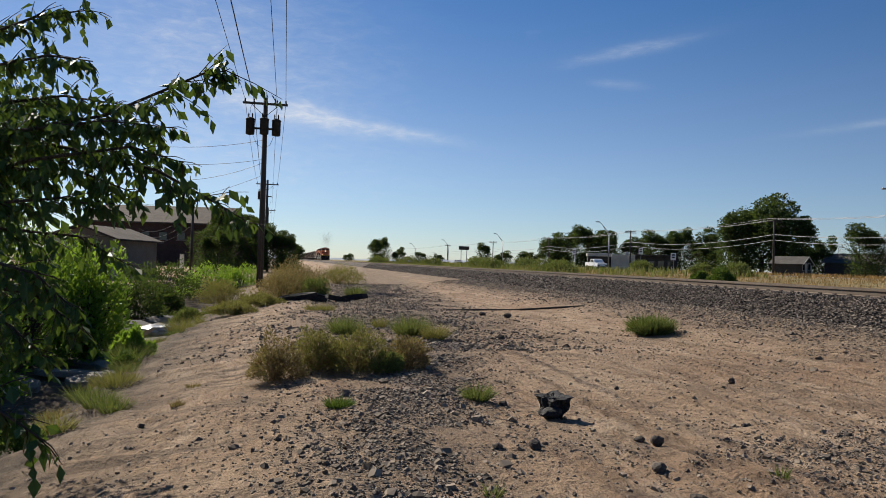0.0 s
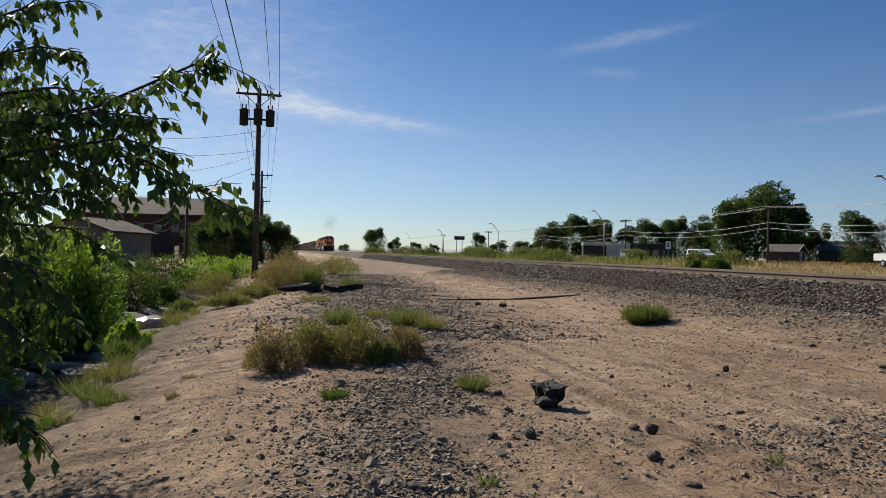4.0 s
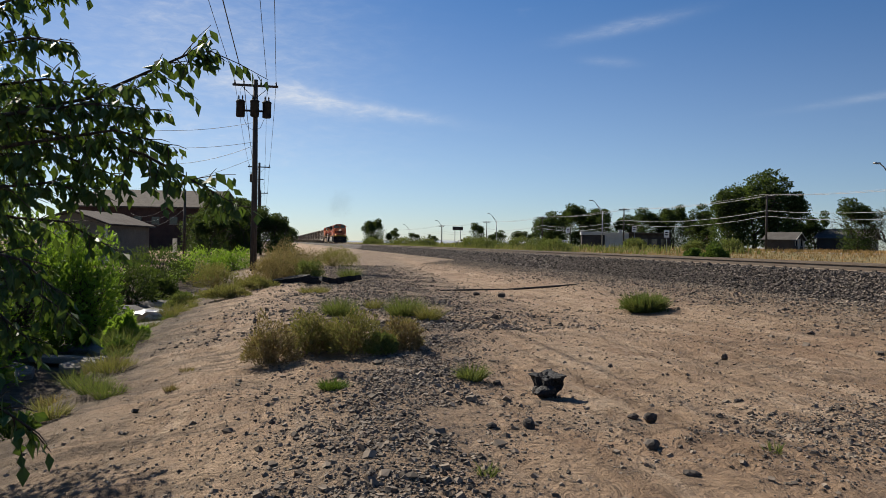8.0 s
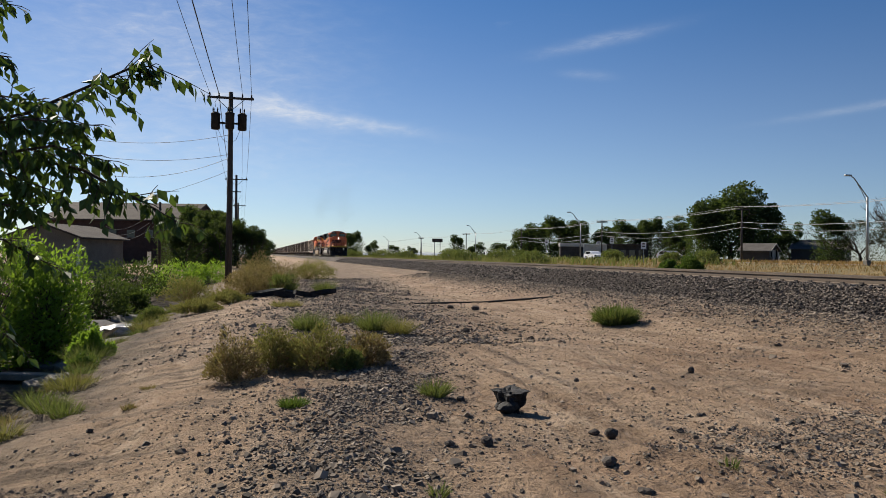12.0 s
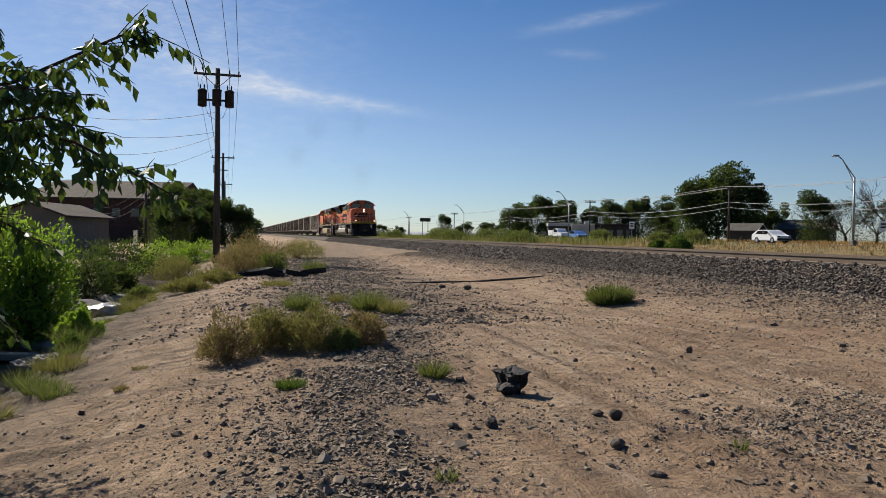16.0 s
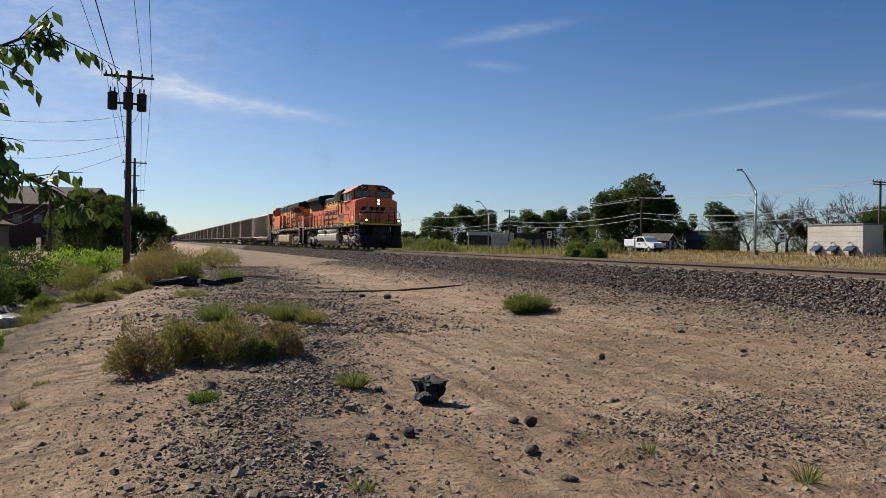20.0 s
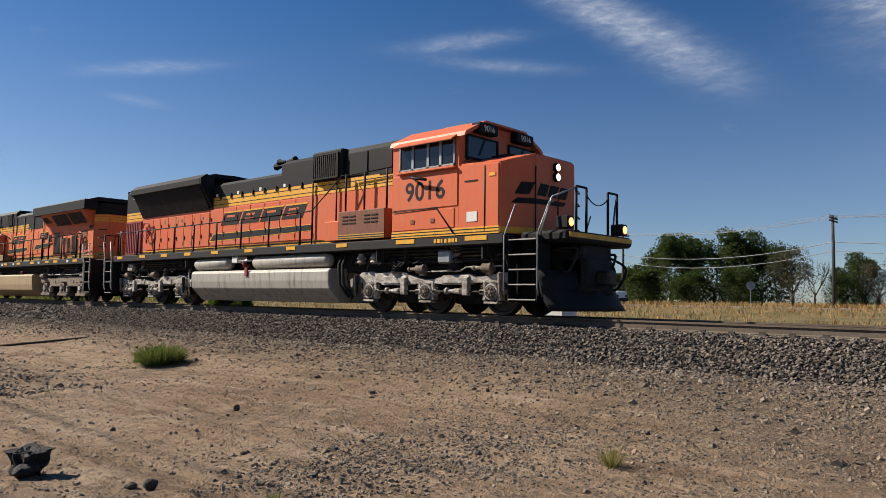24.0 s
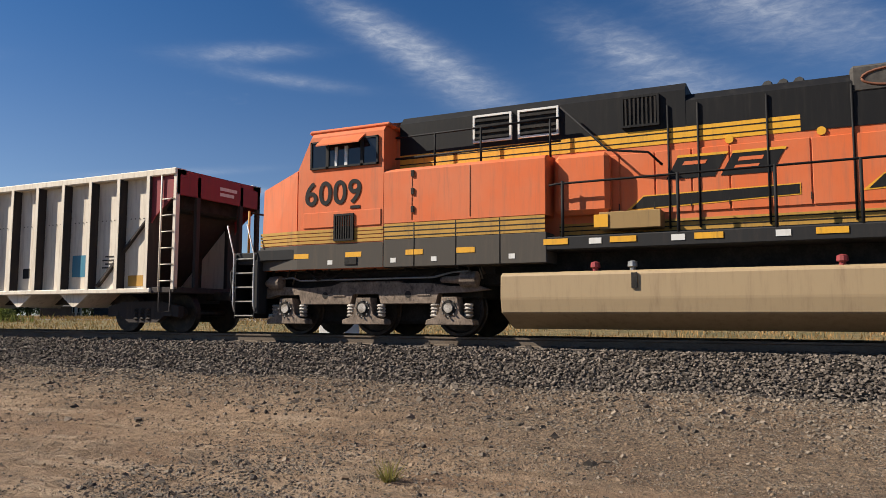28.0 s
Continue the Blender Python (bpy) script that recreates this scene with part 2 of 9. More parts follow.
mottled("shed_wall", (0.136, 0.12, 0.096), (0.176, 0.156, 0.128), 1.0, 0.9, 0, 20, 0.3, 0.01, (1, 1, 1), c=(0.136, 0.12, 0.096))
mottled("white_wall", (0.496, 0.464, 0.4), (0.576, 0.544, 0.48), 0.6, 0.9, 0, 14)
mottled("dark_wall", (0.048, 0.04, 0.036), (0.072, 0.0624, 0.056), 0.7, 0.9, 0, 14)
mottled("block_tar", (0.0064, 0.0056, 0.0056), (0.0192, 0.0168, 0.016), 9, 0.75, 0, 45, 0.9, 0.03)
mottled("stone_single", (0.035, 0.029, 0.025), (0.10, 0.08, 0.066), 6, 0.9, 0, 40, 0.8, 0.015)
mottled("galvanised", (0.264, 0.272, 0.28), (0.336, 0.344, 0.352), 3, 0.5, 0.6, 40, 0.1)
mottled("plastic_sheet", (0.30, 0.31, 0.33), (0.45, 0.46, 0.48), 5, 0.35, 0, 20, 0.5, 0.02)
mottled("wire_black", (0.0096, 0.0096, 0.0104), (0.024, 0.024, 0.024), 3, 0.6, 0, 20, 0)
mottled("wire_bright", (0.26, 0.26, 0.26), (0.34, 0.34, 0.34), 3, 0.6, 0.0, 20, 0)
mottled("rubber", (0.0112, 0.0112, 0.0112), (0.024, 0.0224, 0.0208), 6, 0.85, 0, 40)
mottled("car_white", (0.78, 0.79, 0.80), (0.74, 0.75, 0.76), 1, 0.28, 0, 30, 0)
mottled("car_blue", (0.14, 0.28, 0.58), (0.16, 0.31, 0.62), 1, 0.25, 0.3, 30, 0)
mottled("awning_blue", (0.024, 0.04, 0.104), (0.036, 0.056, 0.136), 2, 0.9, 0, 30)
island("stone_dark", (0.05, 0.041, 0.033), (0.26, 0.21, 0.16))
island("ballast_stone", (0.016, 0.013, 0.011), (0.21, 0.172, 0.14))
island("clod", (0.16, 0.108, 0.068), (0.288, 0.208, 0.136))
island("leaf_near", (0.026, 0.058, 0.011), (0.054, 0.10, 0.018), 0.55, 0.35, 0.2)
island("leaf_bush", (0.06, 0.13, 0.014), (0.13, 0.23, 0.028), 0.55, 0.3, 0.42, (0.65, 0.9, 0.06))
island("leaf_far", (0.02, 0.036, 0.012), (0.05, 0.07, 0.024), 0.8, 0.2, 0.25)
island("leaf_shrub", (0.04, 0.075, 0.015), (0.08, 0.125, 0.027), 0.8, 0.2, 0.25)
island("leaf_grey", (0.056, 0.0544, 0.032), (0.096, 0.088, 0.056), 0.9, 0.2, 0.1)
island("weed_green", (0.085, 0.105, 0.032), (0.19, 0.19, 0.065), 0.9, 0.2, 0.25)
island("weed_rust", (0.15, 0.095, 0.05), (0.31, 0.195, 0.105), 0.9, 0.2, 0.25)
island("weed_yellow", (0.14, 0.12, 0.04), (0.29, 0.23, 0.085), 0.9, 0.2, 0.25)
island("grass_dry", (0.22, 0.125, 0.045), (0.42, 0.25, 0.105), 0.9, 0.2, 0.12)
island("grass_mid", (0.12, 0.13, 0.04), (0.25, 0.22, 0.08), 0.9, 0.2, 0.25)


def glass():
    m, k = surface("glass_dark", 0.06, 0, 0.6)
    k.b.inputs["Base Color"].default_value = (0.012, 0.014, 0.016, 1)
    for name, col, power in (("lamp_glow", (1.0, 0.8, 0.58), 2.4), ("ditch_glow", (1.0, 0.42, 0.1), 1.3)):
        m, k = surface(name, 0.3)
        k.b.inputs["Emission Color"].default_value = (*col, 1)
        k.b.inputs["Emission Strength"].default_value = power


glass()


def earth():
    """Sand, trampled dirt and gravel stain of the open ground; gravel apron beside the track; dry turf beyond it."""
    m, k = surface("earth", 0.95, 0, 0.2)
    xyz = k.tree.nodes.new("ShaderNodeSeparateXYZ")
    k.link(k.pos, xyz.inputs[0])
    x, y, z = xyz.outputs
    n1, n2, n3 = k.noise(k.pos, 0.35, 5, 0.6), k.noise(k.pos, 2.2, 6, 0.65), k.noise(k.pos, 22, 5, 0.7)
    ruts = k.noise(k.stretch(k.pos, 2.4, 0.22, 1, -8), 1.0, 5, 0.6, 0.5)
    sand = k.mix(k.step(n1, 0.3, 0.7), (0.268, 0.18, 0.114), (0.361, 0.261, 0.173))
    sand = k.mix(k.math("MULTIPLY", k.step(ruts, 0.52, 0.62), 0.5), sand, (0.167, 0.107, 0.0635))
    sand = k.mix(k.math("MULTIPLY", k.step(n2, 0.54, 0.7), 0.35), sand, (0.194, 0.134, 0.0872))
    sand = k.mix(k.math("MULTIPLY", k.step(n3, 0.55, 0.7), 0.4), sand, (0.147, 0.11, 0.0798))
    pits = k.noise(k.stretch(k.pos, 1, 0.6, 1, 25), 7, 6, 0.75, 0.8)
    sand = k.mix(k.math("MULTIPLY", k.step(pits, 0.54, 0.62), 0.6), sand, (0.107, 0.0722, 0.0468))
    sand = k.mix(k.math("MULTIPLY", k.step(k.noise(k.pos, 90, 3, 0.8), 0.58, 0.66), 0.75), sand, (0.0602, 0.0502, 0.0435))
    red = k.noise(k.stretch(k.pos, 1, 0.5, 1, -12), 0.8, 5, 0.65, 0.6)
    sand = k.mix(k.math("MULTIPLY", k.step(red, 0.55, 0.68), 0.6), sand, (0.16, 0.0942, 0.0568))
    pale = k.noise(k.stretch(k.pos, 1.3, 0.35, 1, -10), 1.6, 6, 0.7, 0.5)
    sand = k.mix(k.math("MULTIPLY", k.step(pale, 0.53, 0.64), 0.55), sand, (0.414, 0.317, 0.224))
    # darker brown patches towards low x, down the slope
    slope_patch = k.noise(k.stretch(k.pos, 0.45, 1.9, 1, 12), 1.5, 6, 0.68, 0.7)
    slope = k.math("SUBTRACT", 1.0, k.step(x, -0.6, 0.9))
    sand = k.mix(k.math("MULTIPLY", k.math("MULTIPLY", k.step(slope_patch, 0.5, 0.6), slope), 0.75), sand, (0.125, 0.092, 0.064))
    wob = k.math("MULTIPLY", k.math("SUBTRACT", n2, 0.5), 2.6)
    # gravel band that runs along the bank
    mid = k.math("ADD", k.math("MULTIPLY", k.math("MINIMUM", y, 12.0), 0.235), -0.28)
    off = k.math("ABSOLUTE", k.math("ADD", k.math("SUBTRACT", x, mid), wob))
    band = k.math("SUBTRACT", 1.0, k.step(off, 0.25, 1.2))
    # apron beside the ballast
    reach = k.math("MULTIPLY", k.math("SUBTRACT", 1.0, k.step(y, -1.0, 6.5)), 3.2)
    lanes = k.math("MULTIPLY", k.noise(k.stretch(k.pos, 1.1, 0.12, 1, -4), 1.0, 4, 0.6, 0.4), 3.0)
    apron = k.step(k.math("ADD", k.math("ADD", x, k.math("SUBTRACT", lanes, 1.5)), k.math("ADD", reach, k.math("MULTIPLY", wob, 0.9))), 8.3, 10.3)
    grit = k.mix(k.step(k.noise(k.pos, 34, 5, 0.8), 0.38, 0.66), (0.0602, 0.0481, 0.0387), (0.201, 0.15, 0.107))
    far_mid = k.math("ADD", k.math("MULTIPLY", y, 0.1), 1.2)
    far_off = k.math("ABSOLUTE", k.math("ADD", k.math("SUBTRACT", x, far_mid), k.math("MULTIPLY", wob, 1.3)))
    far_band = k.math("MULTIPLY", k.math("SUBTRACT", 1.0, k.step(far_off, 1.6, 3.4)), k.step(y, 12.0, 17.0))
    band = k.math("MAXIMUM", band, far_band)
    patch = k.math("MULTIPLY", k.step(k.noise(k.pos, 0.55, 4, 0.6), 0.54, 0.66), 0.6)
    stony = k.math("MAXIMUM", k.math("MAXIMUM", k.math("MULTIPLY", band, 0.9), k.math("MULTIPLY", apron, 0.85)), patch)
    col = k.mix(k.math("MULTIPLY", stony, k.step(n3, 0.3, 0.6)), sand, grit)
    turf = k.mix(k.step(n1, 0.35, 0.65), (0.227, 0.164, 0.0735), (0.147, 0.127, 0.0568))
    col = k.mix(k.step(x, 16.2, 17.2), col, turf)
    # ground turns a darker brown as it drops into the ditch
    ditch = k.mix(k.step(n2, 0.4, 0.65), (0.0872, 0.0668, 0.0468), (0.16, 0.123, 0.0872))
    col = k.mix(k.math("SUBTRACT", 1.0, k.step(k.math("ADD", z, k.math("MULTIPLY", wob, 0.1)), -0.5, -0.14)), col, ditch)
    k.link(col, k.b.inputs["Base Color"])
    h = k.math("ADD", k.math("ADD", k.math("MULTIPLY", n3, 0.35), k.math("MULTIPLY", pits, 0.7)), k.math("ADD", k.math("MULTIPLY", n2, 0.9), k.math("MULTIPLY", ruts, 0.8)))
    bump(k, h, 1.0, 0.15)


earth()

# ---- helpers for shapes ----
def put(bm, verts, faces):
    vs = [bm.verts.new(v) for v in verts]
    for f in faces:
        bm.faces.new([vs[i] for i in f])


def box(bm, x0, x1, y0, y1, z0, z1, c=0.0):
    """A box; c cuts its long edges (a chamfer) when the box is thick enough."""
    c = min(c, abs(x1 - x0) * 0.4, abs(y1 - y0) * 0.4, abs(z1 - z0) * 0.4)
    if c <= 0:
        v = [(x, y, z) for x in (x0, x1) for y in (y0, y1) for z in (z0, z1)]
        put(bm, v, ((0, 1, 3, 2), (4, 6, 7, 5), (0, 4, 5, 1), (2, 3, 7, 6), (0, 2, 6, 4), (1, 5, 7, 3)))
        return
    part_bm = bmesh.new()
    box(part_bm, x0, x1, y0, y1, z0, z1)
    bmesh.ops.bevel(part_bm, geom=part_bm.edges[:], offset=c, segments=1, affect="EDGES")
    merge(bm, part_bm)


def merge(bm, other, m=None):
    other.verts.index_update()
    vs = [bm.verts.new(m @ v.co if m else v.co) for v in other.verts]
    for f in other.faces:
        bm.faces.new([vs[v.index] for v in f.verts])
    other.free()


def prism(bm, pts, axis, a, b):
    """The polygon pts pulled from a to b along an axis; pts hold the two other coordinates, in the order x, y, z."""
    def at(p, d):
        return {"x": (d, p[0], p[1]), "y": (p[0], d, p[1]), "z": (p[0], p[1], d)}[axis]
    n = len(pts)
    put(bm, [at(p, a) for p in pts] + [at(p, b) for p in pts],
        [tuple(range(n)), tuple(range(2 * n - 1, n - 1, -1))] + [(i, (i + 1) % n, n + (i + 1) % n, n + i) for i in range(n)])


def rod(bm, path, r, seg=6, r2=None, caps=True):
    """A round bar along a path of points; r2: radius at its end."""
    pts = [Vector(p) for p in path]
    r2 = r if r2 is None else r2
    rings, up = [], None
    for i, p in enumerate(pts):
        d = (pts[min(i + 1, len(pts) - 1)] - pts[max(i - 1, 0)]).normalized()
        if up is None:
            up = d.orthogonal().normalized()
        up = (up - d * up.dot(d)).normalized()
        side = d.cross(up)
        rr = r + (r2 - r) * i / (len(pts) - 1)
        rings.append([bm.verts.new(p + (up * math.cos(a) + side * math.sin(a)) * rr) for a in (2 * math.pi * j / seg for j in range(seg))])
    for a, b in zip(rings, rings[1:]):
        for j in range(seg):
            bm.faces.new((a[j], a[(j + 1) % seg], b[(j + 1) % seg], b[j]))
    if caps:
        bm.faces.new(rings[0][::-1])
        bm.faces.new(rings[-1])


def turned(bm, centre, axis, profile, seg=20):
    """A turned shape: profile of (distance along the axis, radius)."""
    ax = Vector({"x": (1, 0, 0), "y": (0, 1, 0), "z": (0, 0, 1)}[axis])
    u = ax.orthogonal().normalized()
    w = ax.cross(u)
    rings = [[bm.verts.new(Vector(centre) + ax * d + (u * math.cos(t) + w * math.sin(t)) * max(r, 1e-4)) for t in (2 * math.pi * j / seg for j in range(seg))] for d, r in profile]
    for a, b in zip(rings, rings[1:]):
        for j in range(seg):
            bm.faces.new((a[j], a[(j + 1) % seg], b[(j + 1) % seg], b[j]))
    bm.faces.new(rings[0][::-1])
    bm.faces.new(rings[-1])


def mesh_of(name, bm, material, smooth=False):
    bmesh.ops.recalc_face_normals(bm, faces=bm.faces[:])
    me = bpy.data.meshes.new(name)
    bm.to_mesh(me)
    bm.free()
    for m in (material if isinstance(material, (list, tuple)) else [material]):
        me.materials.append(MATS[m])
    if smooth:
        me.polygons.foreach_set("use_smooth", [True] * len(me.polygons))
    return me


def part(name, bm, material, parent, label="", smooth=False):
    ob = new(name, mesh_of(name, bm, material, smooth))
    ob.parent = parent
    return tagged(ob, label)


def thing(name, label, category, at=None, group="", kind=""):
    ob = new(name)
    ob.empty_display_size = 0.1
    if at is not None:
        ob.matrix_basis = at
    return tagged(ob, label, category, group, kind)


def solid(name, bm, material, label, category, at=None, group="", kind="", smooth=False):
    ob = new(name, mesh_of(name, bm, material, smooth))
    if at is not None:
        ob.matrix_basis = at
    return tagged(ob, label, category, group, kind)


def raw_mesh(name, verts, faces, material, smooth=False):
    """A mesh straight from arrays; faces all with the same number of corners."""
    verts, faces = np.asarray(verts, np.float32), np.asarray(faces, np.int32)
    me = bpy.data.meshes.new(name)
    me.vertices.add(len(verts))
    me.vertices.foreach_set("co", verts.ravel())
    n = faces.shape[1]
    me.loops.add(faces.size)
    me.loops.foreach_set("vertex_index", faces.ravel())
    me.polygons.add(len(faces))
    me.polygons.foreach_set("loop_start", np.arange(0, faces.size, n, dtype=np.int32))
    me.polygons.foreach_set("use_smooth", np.full(len(faces), smooth))
    me.update(calc_edges=True)
    me.materials.append(MATS[material])
    return me


RNG = np.random.default_rng(7)


def spin(n, rng):
    """n random turns, as matrices."""
    q = rng.normal(size=(n, 4))
    q /= np.linalg.norm(q, axis=1)[:, None]
    w, x, y, z = q.T
    return np.stack([np.stack([1 - 2 * (y * y + z * z), 2 * (x * y - z * w), 2 * (x * z + y * w)], 1),
                     np.stack([2 * (x * y + z * w), 1 - 2 * (x * x + z * z), 2 * (y * z - x * w)], 1),
                     np.stack([2 * (x * z - y * w), 2 * (y * z + x * w), 1 - 2 * (x * x + y * y)], 1)], 1)


def stones_mesh(name, centres, sizes, material, rng=RNG, flat=0.75):
    """Broken stones: knocked-about cubes, each turned its own way."""
    n = len(centres)
    cube = np.array([(x, y, z) for x in (-1, 1) for y in (-1, 1) for z in (-1, 1)], float)
    v = cube[None] * rng.uniform(0.45, 1.0, (n, 8, 3)) * 0.62
    v = np.einsum("nij,nkj->nki", spin(n, rng), v) * np.asarray(sizes)[:, None, None]
    v[:, :, 2] *= flat
    v += np.asarray(centres)[:, None, :]
    f = np.array(((0, 1, 3, 2), (4, 6, 7, 5), (0, 4, 5, 1), (2, 3, 7, 6), (0, 2, 6, 4), (1, 5, 7, 3)))
    faces = (f[None] + 8 * np.arange(n)[:, None, None]).reshape(-1, 4)
    return raw_mesh(name, v.reshape(-1, 3), faces, material)


def blades_mesh(name, base, way, length, width, droop, material):
    """Thin blades: from each base along way, bending over; three corners at the root and middle, one at the tip."""
    base, way = np.asarray(base, float), np.asarray(way, float)
    way = way / np.linalg.norm(way, axis=1)[:, None]
    length, width, droop = (np.broadcast_to(np.asarray(a, float), (len(base),))[:, None] for a in (length, width, droop))
    turn = RNG.uniform(0, 2 * np.pi, len(base))
    side = np.stack([np.cos(turn), np.sin(turn), np.zeros(len(base))], 1)
    mid = base + way * length * 0.55
    tip = base + way * length
    tip[:, 2] -= (droop * length)[:, 0]
    v = np.stack([base - side * width * 0.5, base + side * width * 0.5, mid + side * width * 0.45, mid - side * width * 0.45, tip - side * width * 0.06, tip + side * width * 0.06], 1)
    f = np.array(((0, 1, 2, 3), (3, 2, 5, 4)))
    faces = (f[None] + 6 * np.arange(len(base))[:, None, None]).reshape(-1, 4)
    return raw_mesh(name, v.reshape(-1, 3), faces, material)


def leaves_mesh(name, centres, sizes, material, rng=RNG, hang=None, slim=0.5):
    """Leaves: pointed, folded along the middle rib. hang: way in which each one points."""
    n = len(centres)
    if hang is None:
        hang = rng.normal(size=(n, 3))
    hang = hang / np.linalg.norm(hang, axis=1)[:, None]
    other = rng.normal(size=(n, 3))
    side = np.cross(hang, other)
    side /= np.linalg.norm(side, axis=1)[:, None]
    up = np.cross(side, hang)
    s = np.asarray(sizes)[:, None]
    c = np.asarray(centres)
    v = np.stack([c, c + hang * s * 0.45 + side * s * slim * 0.5 + up * s * 0.08, c + hang * s, c + hang * s * 0.45 - side * s * slim * 0.5 + up * s * 0.08], 1)
    faces = (np.array([[0, 1, 2], [0, 2, 3]])[None] + 4 * np.arange(n)[:, None, None]).reshape(-1, 3)
    return raw_mesh(name, v.reshape(-1, 3), faces, material)


# ---- ground ----
TRACK_X, RAIL_Z = 14.4, 1.11


def smooth(t):
    t = min(max(t, 0.0), 1.0)
    return t * t * (3 - 2 * t)


def bank_edge(y):
    return -2.1 - 0.02 * min(max(y - 5, 0), 10) + 0.01 * min(max(y - 18, 0), 20)


def gravel_line(y):
    return -0.28 + 0.235 * min(y, 12.0)


def height(x, y):
    """The lie of the land."""
    d = bank_edge(y) - x
    fade = 1 - smooth((y - 38) / 25)
    lean = min(max((0.5 - x) / 2.7, 0.0), 1.0)
    z = -0.46 * lean ** 1.5 * fade
    z += -0.95 * smooth(d / 1.5) * fade + 1.2 * smooth((d - 3.6) / 2.4) * fade
    z += 0.42 * smooth((x - 7.0) / 4.7) + 0.62 * smooth((x - 19) / 35)
    near = math.exp(-((x - 2) / 14) ** 2 - ((y - 8) / 30) ** 2)
    z += near * (0.05 * noise.noise((x * 0.5, y * 0.5, 0)) + 0.022 * noise.noise((x * 2.2, y * 2.0, 3)))
    band = (x - gravel_line(y)) / 0.7
    z += 0.05 * math.exp(-band * band) * near
    if -4.5 < x < 12 and y < 40:
        z += near * 0.018 * noise.noise((x * 7, y * 6, 9)) + 0.025 * near * noise.noise(((x + 0.25 * y) * 1.7, y * 0.25, 5))
        # rills washed down the slope to the ditch
        rill = noise.noise((x * 0.55 + 0.2 * y, y * 2.3, 21))
        z += lean * near * (0.08 * rill - 0.09 * max(0.0, 0.35 - abs(rill)) + 0.03 * noise.noise((x * 2, y * 8, 2)))
        # trodden and driven patches of the open sand
        tread = noise.noise((x * 0.45, y * 0.35, 14))
        if tread > 0 and x > 0.5:
            z += 0.05 * min(tread * 3, 1) * near * (noise.noise((x * 4.2, y * 3.4, 6)) - 0.6 * abs(noise.noise((x * 9, y * 8, 8))))
    return z


def make_ground():
    def grow(start, step, end, rate):
        out = []
        while start < end:
            start += step
            out.append(start)
            step *= rate
        return out
    xs = [-v for v in reversed(grow(4, 0.2, 4200, 1.16))] + list(np.arange(-4, 3, 0.06)) + list(np.arange(3, 12.5, 0.085)) + grow(12.5, 0.2, 4200, 1.16)
    ys = [-v for v in reversed(grow(1.5, 0.15, 4200, 1.2))] + list(np.arange(-1.5, 12, 0.065)) + list(np.arange(12, 18, 0.12)) + grow(18, 0.14, 4200, 1.03)
    verts = [(x, y, height(x, y)) for y in ys for x in xs]
    n = len(xs)
    j, i = np.meshgrid(np.arange(len(ys) - 1), np.arange(n - 1), indexing="ij")
    a = (j * n + i).ravel()
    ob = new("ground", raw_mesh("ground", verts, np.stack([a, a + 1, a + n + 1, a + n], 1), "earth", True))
    tagged(ob, "bare sandy ground with gravel, wheel ruts and dry turf", "ground", kind="structure")


make_ground()


def ballast_profile(side):
    """Half profile of the ballast bed, from the middle out."""
    return [(side * 0.0, -0.19), (side * 1.9, -0.21), (side * 3.3, -0.86)]


def make_track():
    bm = bmesh.new()
    y0, y1 = -160, 1500
    near, far = ballast_profile(-1), ballast_profile(1)
    pts = [(TRACK_X + x, RAIL_Z + z) for x, z in [near[2], near[1], near[0], far[1], far[2]]] + [(TRACK_X + 3.3, -0.3), (TRACK_X - 3.3, -0.3)]
    prism(bm, pts, "y", y0, y1)
    m, k = surface("ballast_bed", 0.95, 0, 0.2)
    a = k.noise(k.pos, 24, 4, 0.8)
    col = k.mix(k.step(a, 0.35, 0.68), (0.02, 0.018, 0.016), (0.11, 0.092, 0.08))
    col = k.mix(k.math("MULTIPLY", k.step(k.noise(k.pos, 0.7, 4), 0.5, 0.7), 0.5), col, (0.20, 0.15, 0.11))
    k.link(col, k.b.inputs["Base Color"])
    bump(k, k.noise(k.pos, 20, 3, 0.8), 1.0, 0.06)
    solid("ballast_bed", bm, "ballast_bed", "raised bed of dark crushed stone under the track", "ballast", kind="structure")
    track = thing("railway_track", "single track of worn steel rails on wooden ties", "railway track", pose(TRACK_X, 0, RAIL_Z), kind="structure")
    rail = [(-0.036, 0), (0.036, 0), (0.036, -0.035), (0.011, -0.05), (0.011, -0.15), (0.07, -0.168), (0.07, -0.18), (-0.07, -0.18), (-0.07, -0.168), (-0.011, -0.15), (-0.011, -0.05), (-0.036, -0.035)]
    for sx in (-0.755, 0.755):
        bm = bmesh.new()
        prism(bm, [(sx + x, z) for x, z in rail], "y", y0, y1)
        bm.faces.ensure_lookup_table()
        ob = part("rail", bm, ["rail_side", "steel_bright"], track, "rusty steel rail with a polished top")
        for f in ob.data.polygons:
            if f.normal.z > 0.9 and f.center.z > -0.01:
                f.material_index = 1
    bm = bmesh.new()
    box(bm, -1.3, 1.3, -0.115, 0.115, -0.36, -0.18, 0.012)
    for sx in (-0.755, 0.755):
        box(bm, sx - 0.18, sx + 0.18, -0.09, 0.09, -0.185, -0.165)
        for e in (-0.11, 0.11):
            box(bm, sx + e - 0.02, sx + e + 0.02, -0.05, 0.05, -0.17, -0.13)
    me = mesh_of("tie", bm, "tie_wood")
    for i in range(280):
        ob = new("tie", me)
        ob.parent = track
        ob.location = (random.uniform(-0.04, 0.04), -25 + i * 0.52, random.uniform(-0.01, 0.012))


